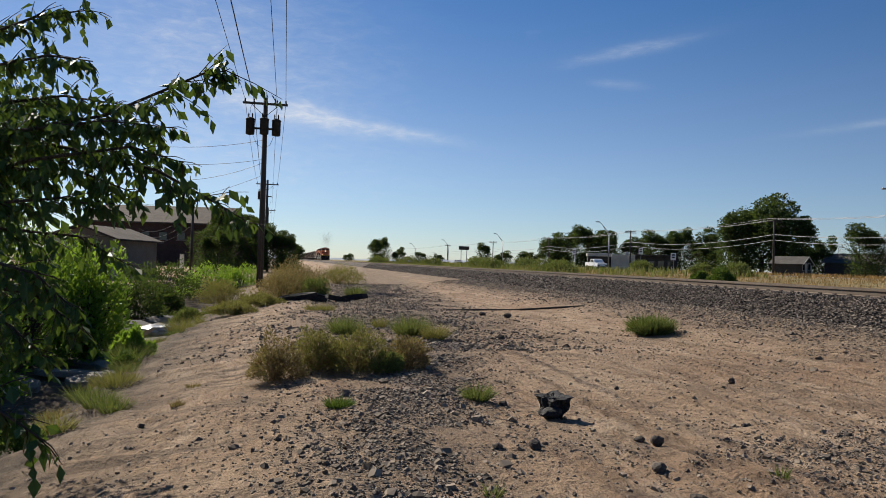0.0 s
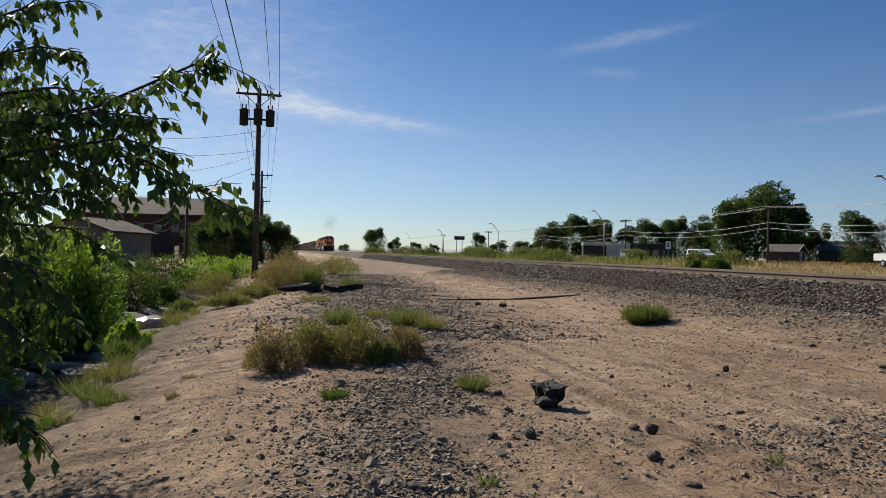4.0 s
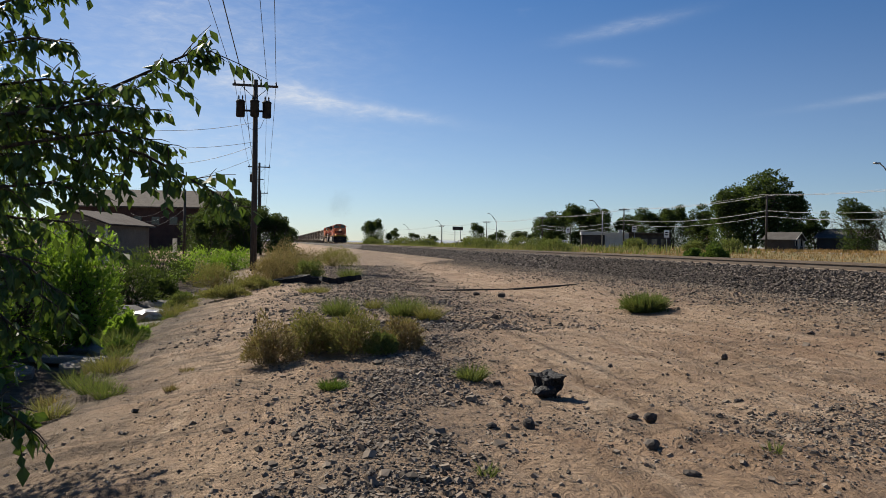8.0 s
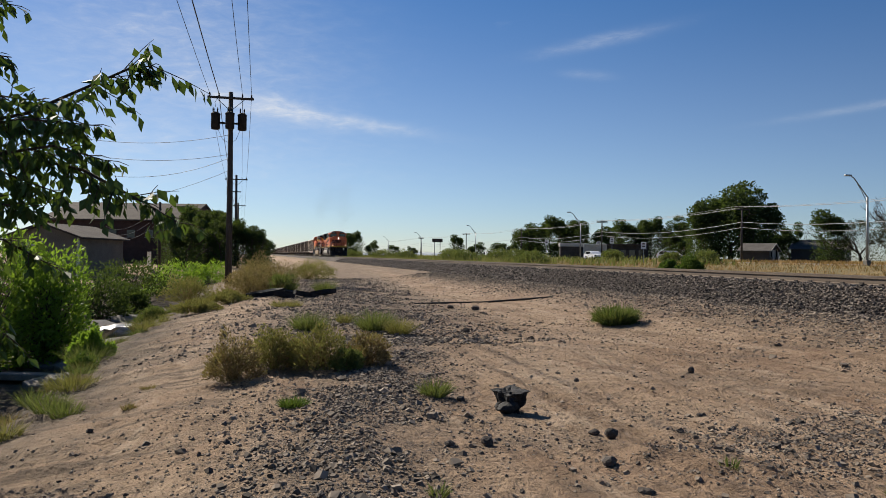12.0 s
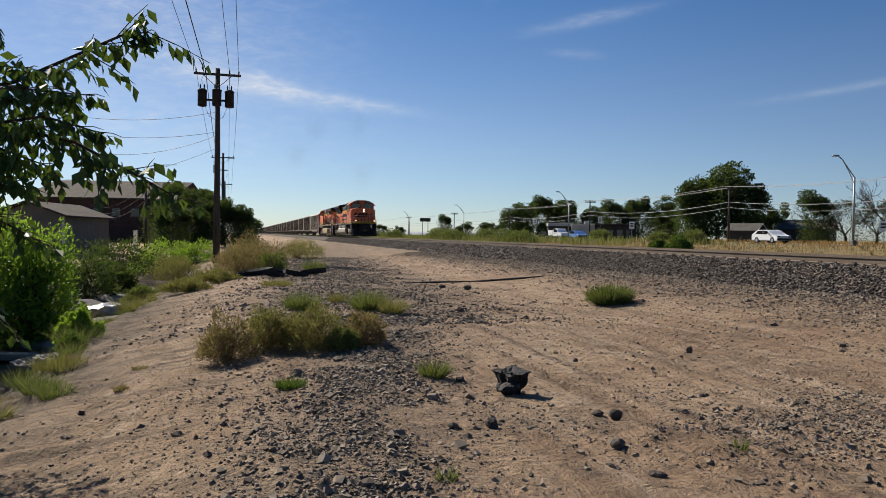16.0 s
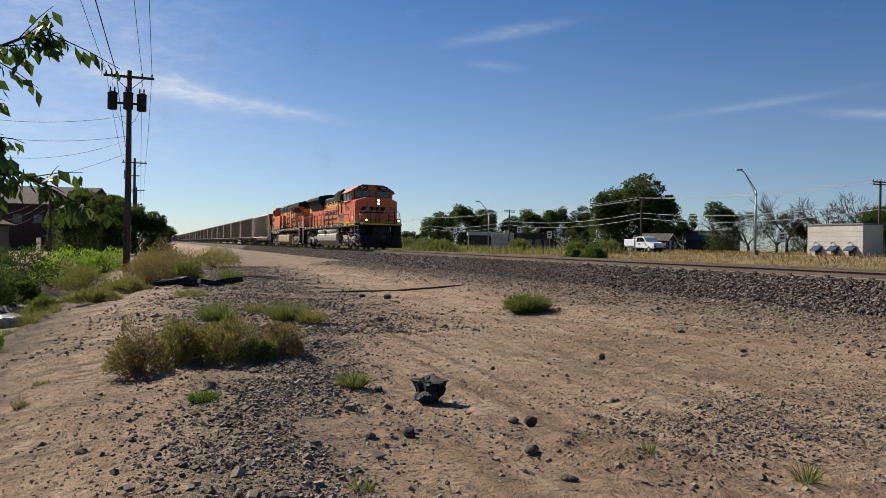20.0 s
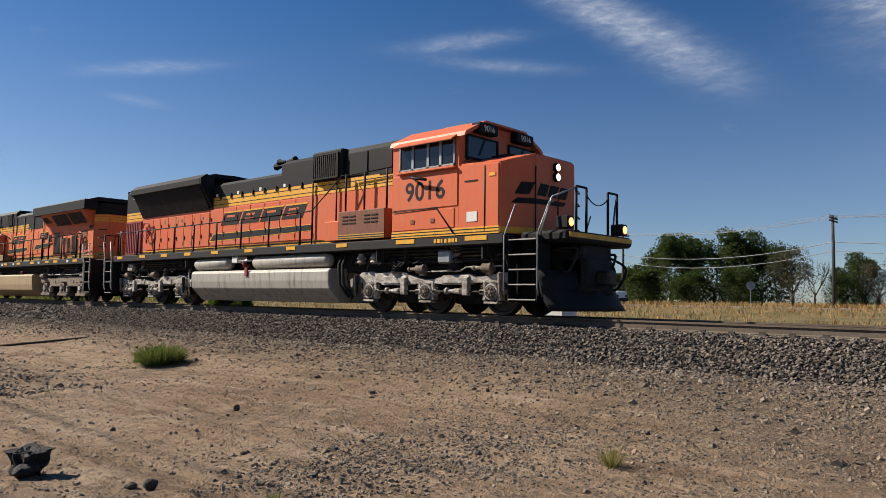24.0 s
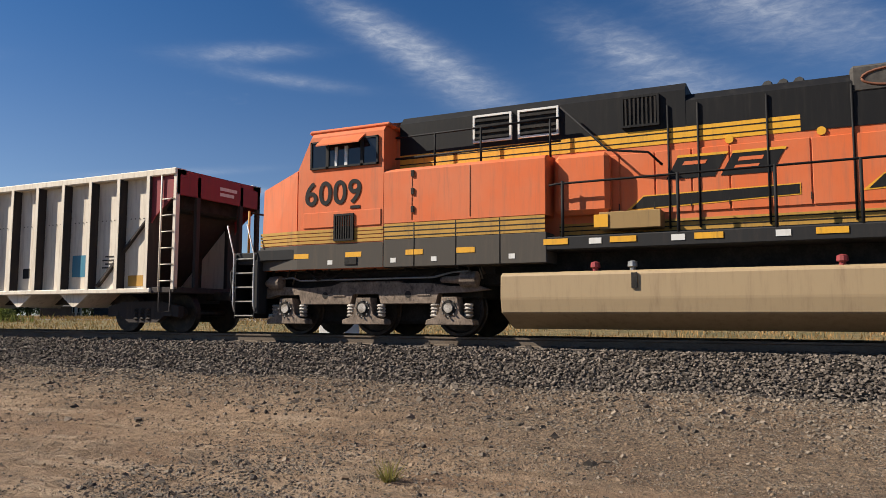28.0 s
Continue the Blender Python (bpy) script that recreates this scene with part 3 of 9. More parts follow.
def make_ballast_stones():
    rng = np.random.default_rng(3)
    for name, y0, y1, n, s in (("ballast_stones", -11, 30, 62000, 0.043), ("ballast_stones", 30, 110, 26000, 0.085)):
        y = rng.uniform(y0, y1, n)
        u = rng.uniform(-0.12, 1.45, n)
        x = np.where(u < 0, -1.9 + u * -3.0, -1.9 - u * 1.0 * 1.4 / 1.4)
        z = np.where(u < 0, -0.205, -0.21 - np.clip(u, 0, None) * 0.65 / 1.4)
        c = np.stack([TRACK_X + x, y, RAIL_Z + z + rng.uniform(-0.02, 0.045, n)], 1)
        ob = new(name, stones_mesh(name, c, s * rng.uniform(0.55, 1.25, n), "ballast_stone", rng))
        tagged(ob, "loose crushed ballast stones on the slope of the track bed", "ballast stones", kind="stuff")
    n = 7000
    y = rng.uniform(-12, 60, n)
    c = np.stack([TRACK_X + rng.uniform(-1.6, 1.6, n), y, np.full(n, RAIL_Z - 0.185)], 1)
    ob = new("ballast_stones", stones_mesh("ballast_stones", c, 0.05 * rng.uniform(0.5, 1.2, n), "ballast_stone", rng))
    tagged(ob, "crushed ballast stones between the rails", "ballast stones", kind="stuff")


make_track()
make_ballast_stones()


def make_gravel():
    """Gravel strewn over the bank, and the coarse apron below the ballast."""
    rng = np.random.default_rng(11)
    sets = []
    line = np.vectorize(gravel_line)
    n = 24000
    y = rng.uniform(1.5, 14.0, n)
    x = line(y) + rng.normal(0, 0.36, n)
    sets.append((x, y, 0.0135 * rng.lognormal(0, 0.5, n)))
    n = 14000
    y = rng.uniform(1.5, 14.0, n)
    x = line(y) - 0.5 + rng.normal(0, 0.95, n)
    sets.append((x, y, 0.0095 * rng.lognormal(0, 0.55, n)))
    n = 30000
    y = 12 + 34 * rng.uniform(0, 1, n) ** 1.4
    x = 2.4 + rng.normal(0, 1.5, n) + 0.07 * (y - 13)
    sets.append((x, y, 0.026 * rng.lognormal(0, 0.42, n)))
    n = 10000
    x, y = rng.normal(5.2, 1.4, n), rng.normal(5.0, 0.75, n)
    sets.append((x, y - 0.12 * (x - 5.0), 0.0115 * rng.lognormal(0, 0.5, n)))
    n = 12000
    x, y = rng.uniform(-1.9, 9, n), rng.uniform(1.2, 20, n)
    keep = np.array([noise.noise((a * 0.5, b * 0.5, 4)) > rng.uniform(-0.5, 0.4) for a, b in zip(x, y)])
    sets.append((x[keep], y[keep], 0.0125 * rng.lognormal(0, 0.5, keep.sum())))
    n = 26000
    x, y = 11.6 - np.abs(rng.normal(0, 1.25, n)), rng.uniform(-10, 46, n)
    sets.append((x, y, 0.025 * rng.lognormal(0, 0.4, n)))
    n = 160
    x, y = rng.uniform(-0.5, 9.5, n), rng.uniform(-2, 18, n)
    sets.append((x, y, 0.026 * rng.lognormal(0, 0.4, n)))
    n = 60000
    y = rng.uniform(-8, 7, n)
    x = rng.uniform(4.2, 11.4, n)
    lane = np.array([noise.noise((a * 0.9, b * 0.1, 31)) + 0.35 * noise.noise((a * 2.5, b * 1.5, 3)) for a, b in zip(x, y)])
    keep = (lane > rng.normal(-0.12, 0.16, n)) & (x > 5.0 + 0.5 * np.clip(y, 0, 7) * rng.uniform(0.4, 1.4, n))
    sets.append((x[keep], y[keep], 0.0115 * rng.lognormal(0, 0.45, keep.sum())))
    # clods of trodden sand, and grit along the ruts
    n = 30000
    y = rng.uniform(-9, 16, n)
    x = 11.0 - np.abs(rng.normal(0, 3.2, n))
    rut = np.array([noise.noise(((a + 0.12 * b) * 1.6, b * 0.14, 5)) + 0.5 * noise.noise((a * 0.8, b * 0.8, 2)) for a, b in zip(x, y)])
    keep = (rut > rng.normal(0.0, 0.22, n)) & (x > -0.8)
    x, y, s = x[keep], y[keep], 0.014 * rng.lognormal(0, 0.45, keep.sum())
    z = np.array([height(a, b) for a, b in zip(x, y)]) + s * 0.05
    half = len(x) * 2 // 3
    for mat, lo, hi, label in (("clod", 0, half, "crumbled clods of dry sand along the wheel ruts"), ("stone_dark", half, len(x), "dark grit lying along the wheel ruts")):
        ob = new("grit", stones_mesh("grit", np.stack([x, y, z], 1)[lo:hi], s[lo:hi], mat, rng))
        tagged(ob, label, "grit", kind="stuff")
    for j, (x, y, s) in enumerate(sets):
        bare = np.array([noise.noise((a * 1.1, b * 1.1, 9)) + 0.5 * noise.noise((a * 3, b * 3, 1)) for a, b in zip(x, y)])
        keep = (np.hypot(x - 0.1, y) > 1.3) & ((bare > -0.22 + 0.2 * rng.normal(size=len(x))) | (j > 4))
        x, y, s = x[keep], y[keep], s[keep]
        z = np.array([height(a, b) for a, b in zip(x, y)]) + s * 0.12
        ob = new("gravel", stones_mesh("gravel", np.stack([x, y, z], 1), s, "stone_dark", rng))
        tagged(ob, "loose dark gravel scattered over the sandy ground", "gravel", kind="stuff")


make_gravel()


def sag(a, b, drop, n=14):
    a, b = Vector(a), Vector(b)
    return [a.lerp(b, i / n) - Vector((0, 0, 4 * drop * (i / n) * (1 - i / n))) for i in range(n + 1)]


def utility_pole(x, y, top, arm_z, cans=2, group="utility poles along the track"):
    z0 = height(x, y) - 0.1
    p = thing("utility_pole", "tall dark wooden utility pole with crossarm" + (" and grey transformer cans" if cans else ""), "utility pole", pose(x, y, z0), group)
    bm = bmesh.new()
    rod(bm, [(0, 0, 0), (0.02, 0, top * 0.5), (0, 0, top - z0)], 0.19, 10, 0.12)
    part("pole_shaft", bm, "pole_wood", p, smooth=True)
    za = arm_z - z0
    bm = bmesh.new()
    box(bm, -1.22, 1.22, -0.19, -0.08, za - 0.06, za + 0.06, 0.01)
    part("crossarm", bm, "pole_wood", p)
    for sx in (-1, 1):
        bm = bmesh.new()
        rod(bm, [(sx * 0.75, -0.2, za - 0.05), (0, -0.15, za - 0.72)], 0.022, 4)
        part("brace", bm, "wire_black", p)
    for sx in (-1.1, -0.62, 0.62, 1.1):
        bm = bmesh.new()
        turned(bm, (sx, -0.13, za + 0.06), "z", [(0, 0.02), (0.05, 0.055), (0.09, 0.03), (0.13, 0.05), (0.2, 0.02)], 8)
        part("insulator", bm, "wire_black", p)
    if cans:
        for sx in (-0.78, 0.62, -0.02)[:cans]:
            bm = bmesh.new()
            zc = za - 1.75
            turned(bm, (sx, -0.12 - 0.3 * (sx == -0.02), zc), "z", [(0, 0.18), (0.03, 0.24), (0.78, 0.24), (0.82, 0.26), (0.86, 0.26), (0.95, 0.12)], 14)
            for a in (-0.1, 0.1):
                turned(bm, (sx + a, -0.12 - 0.3 * (sx == -0.02), zc + 0.9), "z", [(0, 0.035), (0.06, 0.05), (0.12, 0.03), (0.18, 0.045), (0.3, 0.02)], 8)
            part("transformer", bm, "grime", p, "dark grey cylindrical transformer can", True)
        bm = bmesh.new()
        box(bm, -0.62, 0.5, -0.08, 0.02, za - 1.42, za - 1.32)
        part("bracket", bm, "grime", p)
        for sx in (-0.78, 0.62):
            bm = bmesh.new()
            rod(bm, [(sx, -0.13, za - 0.55), (sx * 1.05, -0.2, za - 0.3), (sx * 0.85, -0.13, za + 0.02)], 0.012, 4)
            part("lead_wire", bm, "wire_black", p)
            bm = bmesh.new()
            rod(bm, [(sx * 0.8, -0.2, za - 1.8), (sx * 0.5, -0.3, za - 2.3), (0, -0.22, za - 2.5)], 0.012, 4)
            part("lead_wire", bm, "wire_black", p)
    return p


POLE_X = -1.2
utility_pole(POLE_X, 42.3, 10.3, 9.95, 3)
utility_pole(POLE_X - 0.85, 86, 10.2, 9.7, 1)
utility_pole(POLE_X - 1.7, 130, 10.0, 9.5, 0)
utility_pole(POLE_X, -46, 10.2, 9.9, 0)


def wire(a, b, drop, r=0.012, mat="wire_black", label="thin dark overhead wire strung between poles", n=14):
    bm = bmesh.new()
    rod(bm, sag(a, b, drop, n), r, 5)
    return solid("overhead_wire", bm, mat, label, "wire", group="overhead wires")


def pole_wires():
    for dx, r in ((-1.1, 0.012), (-0.62, 0.022), (0.62, 0.012), (1.1, 0.012)):
        spots = [(0, -46, 10.05), (0, 42.3, 10.15), (-0.85, 86, 9.9), (-1.7, 130, 9.7), (-5.0, 300, 9.7)]
        for (xa, ya, za), (xb, yb, zb) in zip(spots, spots[1:]):
            wire((POLE_X + xa + dx, ya - 0.13, za), (POLE_X + xb + dx, yb - 0.13, zb), 0.9 if yb < 50 else 0.5, r)
    for z, zb, x, drop in ((7.95, 7.85, -10.5, 0.5), (6.88, 6.95, -10.0, 0.45), (6.69, 6.3, -10.5, 0.95)):
        wire((POLE_X, 42.2, z), (x, 44, zb), drop)
        wire((x, 44, zb), (x - 16, 47, zb - 0.5), drop * 1.4)
    wire((POLE_X, 42.2, 6.0), (-14, 66, 5.6), 0.7)


pole_wires()


def street_lamp(x, y, top, reach=-1.9):
    z0 = height(x, y)
    p = thing("street_lamp", "tall grey steel street lamp with a long curved arm", "street lamp", pose(x, y, z0), "street lamps along the road")
    bm = bmesh.new()
    rod(bm, [(0, 0, 0), (0, 0, top - z0 - 1.9)], 0.13, 8, 0.08)
    part("mast", bm, "galvanised", p, smooth=True)
    bm = bmesh.new()
    box(bm, -0.25, 0.25, -0.25, 0.25, 0, 0.5, 0.03)
    part("base", bm, "concrete", p)
    bm = bmesh.new()
    zt = top - z0
    rod(bm, [(0, 0, zt - 1.9), (reach * 0.45, 0, zt - 0.95), (reach * 0.75, 0, zt - 0.3), (reach, 0, zt)], 0.05, 6)
    rod(bm, [(0, 0, zt - 2.5), (reach * 0.3, 0, zt - 1.5), (reach * 0.7, 0, zt - 0.42)], 0.035, 6)
    part("arm", bm, "galvanised", p)
    bm = bmesh.new()
    box(bm, reach - 0.6, reach + 0.1, -0.14, 0.14, zt - 0.09, zt + 0.06, 0.04)
    part("lamp_head", bm, "galvanised", p)


for y in (56.2, 118, 181, 245, 310):
    street_lamp(54.2, y, 9.2)

# ---- train: shared parts ----
# Along the train s runs back from the lead nose, z is above the rail, x < 0 is the side towards the bank.
SPEED, NOSE_Y = 9.93, 5.05
WHEELS = []


def bx(name, mat, parent, x0, x1, s0, s1, z0, z1, c=0.012, label=""):
    bm = bmesh.new()
    box(bm, x0, x1, s0, s1, z0, z1, c)
    return part(name, bm, mat, parent, label)


def pr(name, mat, parent, pts, axis, a, b, label="", c=0.0):
    bm = bmesh.new()
    prism(bm, pts, axis, a, b)
    if c:
        bmesh.ops.bevel(bm, geom=bm.edges[:], offset=c, segments=1, affect="EDGES")
    return part(name, bm, mat, parent, label)


def bar(name, mat, parent, path, r=0.02, seg=6, label=""):
    bm = bmesh.new()
    rod(bm, path, r, seg)
    return part(name, bm, mat, parent, label, True)


def bend(points, n=5):
    """A smooth path through the points."""
    p = [Vector(v) for v in points]
    p = [p[0] * 2 - p[1]] + p + [p[-1] * 2 - p[-2]]
    out = []
    for a, b, c, d in zip(p, p[1:], p[2:], p[3:]):
        out += [0.5 * (2 * b + (c - a) * t + (2 * a - 5 * b + 4 * c - d) * t * t + (3 * b - a - 3 * c + d) * t ** 3) for t in [i / n for i in range(n)]]
    return out + [p[-2]]


def side_text(words, size, x, s, z, parent, mat, name="road_number", lean=0.0, narrow=1.0):
    """Letters on the side that faces the bank, reading towards smaller s; s, z is the middle of the line's foot."""
    cu = bpy.data.curves.new(name, "FONT")
    cu.body, cu.size, cu.extrude, cu.align_x, cu.shear, cu.offset, cu.space_character = words, size, 0.003, "CENTER", lean, 0.015 * size, 1.06
    tmp = bpy.data.objects.new("tmp", cu)
    me = bpy.data.meshes.new_from_object(tmp)
    bpy.data.objects.remove(tmp)
    me.transform(Matrix(((0, 0, -1, x), (-narrow, 0, 0, s), (0, 1, 0, z), (0, 0, 0, 1))))
    me.materials.clear()
    me.materials.append(MATS[mat])
    me.name = name
    ob = new(name, me)
    ob.parent = parent
    return ob


def front_text(words, size, x, s, z, parent, mat, name):
    cu = bpy.data.curves.new(name, "FONT")
    cu.body, cu.size, cu.extrude, cu.align_x = words, size, 0.003, "CENTER"
    tmp = bpy.data.objects.new("tmp", cu)
    me = bpy.data.meshes.new_from_object(tmp)
    bpy.data.objects.remove(tmp)
    me.transform(Matrix(((1, 0, 0, x), (0, 0, -1, s), (0, 1, 0, z), (0, 0, 0, 1))))
    me.materials.clear()
    me.materials.append(MATS[mat])
    ob = new(name, me)
    ob.parent = parent
    return ob


def slab(name, mat, parent, x, pts, t=0.006, label=""):
    """A flat marking on the bank side: outline of (s, z) on the plane x."""
    return pr(name, mat, parent, pts, "x", x, x - t, label)


def wheelset(parent, s, r=0.53):
    bm = bmesh.new()
    for e in (-1, 1):
        turned(bm, (e * 0.70, 0, 0), "x", [(-0.06, r + 0.025), (-0.03, r + 0.025), (-0.02, r), (0.075, r - 0.01), (0.075, r - 0.07), (0.02, r - 0.1), (0.02, 0.16), (0.1, 0.14)] if e > 0 else
               [(-0.1, 0.14), (-0.02, 0.16), (-0.02, r - 0.1), (-0.075, r - 0.07), (-0.075, r - 0.01), (0.02, r), (0.03, r + 0.025), (0.06, r + 0.025)], 28)
    rod(bm, [(-0.9, 0, 0), (0.9, 0, 0)], 0.09, 10)
    for e in (-1, 1):
        for i in range(5):
            a = 2 * math.pi * i / 5
            turned(bm, (e * 0.74, 0.27 * math.cos(a), 0.27 * math.sin(a)), "x", [(-0.03, 0.05), (0.03, 0.05)], 8)
    ob = part("wheelset", bm, "steel_dark", parent, "dark steel wheels on one axle")
    ob.location = (0, s, r)
    WHEELS.append((ob, s, r))
    return ob


def coupler(parent, s, way):
    bm = bmesh.new()
    box(bm, -0.13, 0.13, min(s, s + way * 0.75), max(s, s + way * 0.75), 0.74, 0.96, 0.03)
    box(bm, -0.2, 0.16, min(s + way * 0.6, s + way * 0.95), max(s + way * 0.6, s + way * 0.95), 0.68, 1.0, 0.05)
    part("coupler", bm, "steel_dark", parent, "heavy dark cast coupler")
    bx("draft_gear", "grime", parent, -0.6, 0.6, min(s, s + way * 0.62), max(s, s + way * 0.62), 0.5, 1.3, 0.08)
    for i, (x, out, low) in enumerate(((-0.9, 0.62, 0.95), (-0.7, 0.8, 0.55), (-0.5, 0.55, 0.42), (0.5, 0.7, 0.5), (0.7, 0.6, 0.9), (0.9, 0.75, 0.6))):
        bar("hose_loop", "rubber", parent, bend([(x, s, 1.42), (x + 0.05, s + way * out * 0.5, 1.46 - 0.08 * (i % 3)), (x, s + way * out, low + 0.45), (x - 0.08, s + way * out * 0.7, low), (x, s + way * out * 0.15, low + 0.2)]), 0.03, 6)
    for e in (-1, 1):
        bar("air_hose", "rubber", parent, [(e * 0.35, s, 0.95), (e * 0.38, s + way * 0.25, 0.75), (e * 0.34, s + way * 0.5, 0.5), (e * 0.3, s + way * 0.75, 0.52)], 0.03)


def truck_a(parent, s, mat, way=1):
    """Three-axle truck with a welded side frame, guided axle boxes, dampers and brake cylinders; way: which end leads."""
    for d in (-2, 0, 2):
        wheelset(parent, s + d)

    def span(e, x0, x1):
        return min(e * x0, e * x1), max(e * x0, e * x1)
    for d in (-1.15, 0.85):
        bx("traction_motor", "grime", parent, -0.6, 0.6, s + way * d - 0.55, s + way * d + 0.75, 0.24, 1.0, 0.06)
    bx("bolster", "grime", parent, -0.9, 0.9, s - 2.6, s + 2.6, 0.72, 1.15, 0.02)
    low = [(2.75, 0.62), (2.48, 0.62), (2.42, 0.76), (1.62, 0.76), (1.52, 0.68), (0.6, 0.68), (0.45, 0.73), (-0.35, 0.73), (-0.5, 0.69), (-1.32, 0.69), (-1.5, 0.75), (-2.38, 0.75), (-2.45, 0.68), (-2.7, 0.68)]
    high = [(-2.7, 0.88), (-2.3, 0.97), (-1.95, 0.88), (-1.5, 0.85), (-1.3, 0.94), (-0.7, 0.91), (-0.3, 0.83), (-0.05, 0.81), (0.25, 0.83), (0.75, 0.98), (1.0, 1.03), (1.15, 0.99), (1.75, 0.97), (1.95, 1.03), (2.3, 1.01), (2.42, 0.92), (2.78, 0.84)]
    for e in (-1, 1):
        pr("side_frame", mat, parent, [(s + way * a, z) for a, z in low + high], "x", e * 0.98, e * 1.16, "scuffed pale grey welded truck side frame", 0.012)
        for d in (1.05, -0.95):
            bx("frame_pad", mat, parent, *span(e, 1.15, 1.185), s + way * d - 0.42, s + way * d + 0.42, 0.72, 0.90, 0.012)
        for d in (-2, 0, 2):
            bm = bmesh.new()
            turned(bm, (e * 1.1, s + d, 0.53), "x", [(-0.1, 0.15), (-0.1, 0.185), (0.08, 0.185), (0.1, 0.17), (0.1, 0.15), (0.08, 0.145)], 16)
            for h in (-1, 1):
                box(bm, *span(e, 1.02, 1.2), s + d + h * 0.28 - 0.08, s + d + h * 0.28 + 0.08, 0.46, 0.58, 0.03)
                turned(bm, (e * 1.2, s + d + h * 0.28, 0.53), "x", [(0, 0.05), (0.03, 0.05), (0.035, 0.02)], 8)
            box(bm, *span(e, 1.02, 1.2), s + d - 0.2, s + d + 0.2, 0.26, 0.31, 0.01)
            jb = part("journal_box", bm, mat, parent)
            bm = bmesh.new()
            turned(bm, (e * 1.12, s + d, 0.53), "x", [(-0.115, 0.09), (-0.105, 0.145), (0.105, 0.145), (0.115, 0.09)], 16)
            part("axle_cap", bm, "steel_dark", jb)
            bm = bmesh.new()
            for h in (-1, 1):
                box(bm, *span(e, 1.0, 1.17), s + d + h * 0.21 - 0.05, s + d + h * 0.21 + 0.05, 0.33, 0.78, 0.02)
            box(bm, *span(e, 1.0, 1.15), s + d - 0.2, s + d + 0.2, 0.7, 0.78, 0.02)
            part("pedestal_jaw", bm, mat, parent)
            bm = bmesh.new()
            for k in range(6):
                turned(bm, (e * 1.245, s + d + 0.085 * math.cos(k * 1.047), 0.53 + 0.085 * math.sin(k * 1.047)), "x", [(-0.01, 0.016), (0.015, 0.016)], 6)
            turned(bm, (e * 1.245, s + d, 0.53), "x", [(-0.01, 0.045), (0.01, 0.045)], 8)
            part("cap_bolt", bm, "truck_tan", jb)
            for h in (-0.3, 0.3):
                bm = bmesh.new()
                turned(bm, (e * 1.06, s + d + h, 0.6), "z", [(v * 0.022, 0.085 if v % 2 else 0.06) for v in range(8)], 10)
                part("coil_spring", bm, "steel_dark", parent)
        for d in (0.72, -1.28):
            bx("pedestal", mat, parent, *span(e, 1.12, 1.25), s + way * d - 0.09, s + way * d + 0.09, 0.44, 0.86, 0.02)
            bx("tie_rod", "steel_dark", parent, *span(e, 1.14, 1.19), s + way * d - 0.6, s + way * d + 0.95, 0.51, 0.55, 0.01)
            bm = bmesh.new()
            turned(bm, (e * 1.18, s + way * d + 0.12, 0.54), "y", [(0, 0.04), (0.05, 0.075), (0.22, 0.06), (0.3, 0.04), (0.42, 0.035), (0.44, 0.08), (0.5, 0.08), (0.52, 0.03)], 10)
            part("traction_rod", bm, mat, parent)
        for d in (2.42, -2.3):
            bm = bmesh.new()
            turned(bm, (e * 1.24, s + way * d, 0.42), "z", [(0, 0.03), (0.06, 0.03), (0.07, 0.05), (0.28, 0.05), (0.29, 0.065), (0.52, 0.065), (0.54, 0.03)], 10)
            part("damper", bm, "grime" if d > 0 else "truck_tan", parent)
        for d in (0.2, -1.85):
            bm = bmesh.new()
            turned(bm, (e * 1.2, s + way * d - 0.22, 1.06), "y", [(0, 0.08), (0.02, 0.12), (0.07, 0.12), (0.08, 0.105), (0.28, 0.105), (0.3, 0.085), (0.34, 0.05), (0.5, 0.04), (0.52, 0.065), (0.56, 0.065), (0.6, 0.03)], 20)
            part("brake_cylinder", bm, "truck_tan", parent)
            bx("cylinder_bracket", mat, parent, *span(e, 1.05, 1.2), s + way * d - 0.12, s + way * d + 0.0, 0.9, 1.0, 0.01)
        for d in (1.05, -0.85):
            bm = bmesh.new()
            turned(bm, (e * 1.08, s + way * d, 1.0), "z", [(0, 0.2), (0.03, 0.2), (0.035, 0.15), (0.065, 0.15), (0.07, 0.18), (0.1, 0.18), (0.105, 0.14), (0.14, 0.14), (0.145, 0.17), (0.2, 0.17)], 14)
            part("rubber_mount", bm, "rubber", parent)
            bx("mount_plate", mat, parent, *span(e, 0.95, 1.2), s + way * d - 0.14, s + way * d + 0.14, 1.2, 1.28, 0.015)
        bx("hanger_plate", "truck_grey", parent, *span(e, 1.16, 1.2), s - way * 0.85 - 0.24, s - way * 0.85 + 0.24, 1.33, 1.56, 0.01)
        bx("hanger_plate", "truck_grey", parent, *span(e, 1.16, 1.2), s - way * 0.85 - 0.11, s - way * 0.85 + 0.11, 1.16, 1.33, 0.01)
        bar("brake_pipe", mat, parent, [(e * 1.22, s - way * 2.4, 1.1), (e * 1.22, s - way * 1.3, 1.08), (e * 1.2, s - way * 1.1, 1.0), (e * 1.22, s + way * 0.3, 1.0)], 0.018)
        bar("brake_hose", "rubber", parent, [(e * 1.2, s - way * 0.5, 1.3), (e * 1.24, s - way * 0.15, 1.32), (e * 1.24, s - way * 0.05, 1.15), (e * 1.22, s - way * 0.2, 1.0)], 0.022)
        bar("brake_pipe", "steel_dark", parent, [(e * 1.2, s - 2.5, 1.24), (e * 1.22, s + 1.0, 1.22), (e * 1.2, s + 2.4, 1.24)], 0.015)
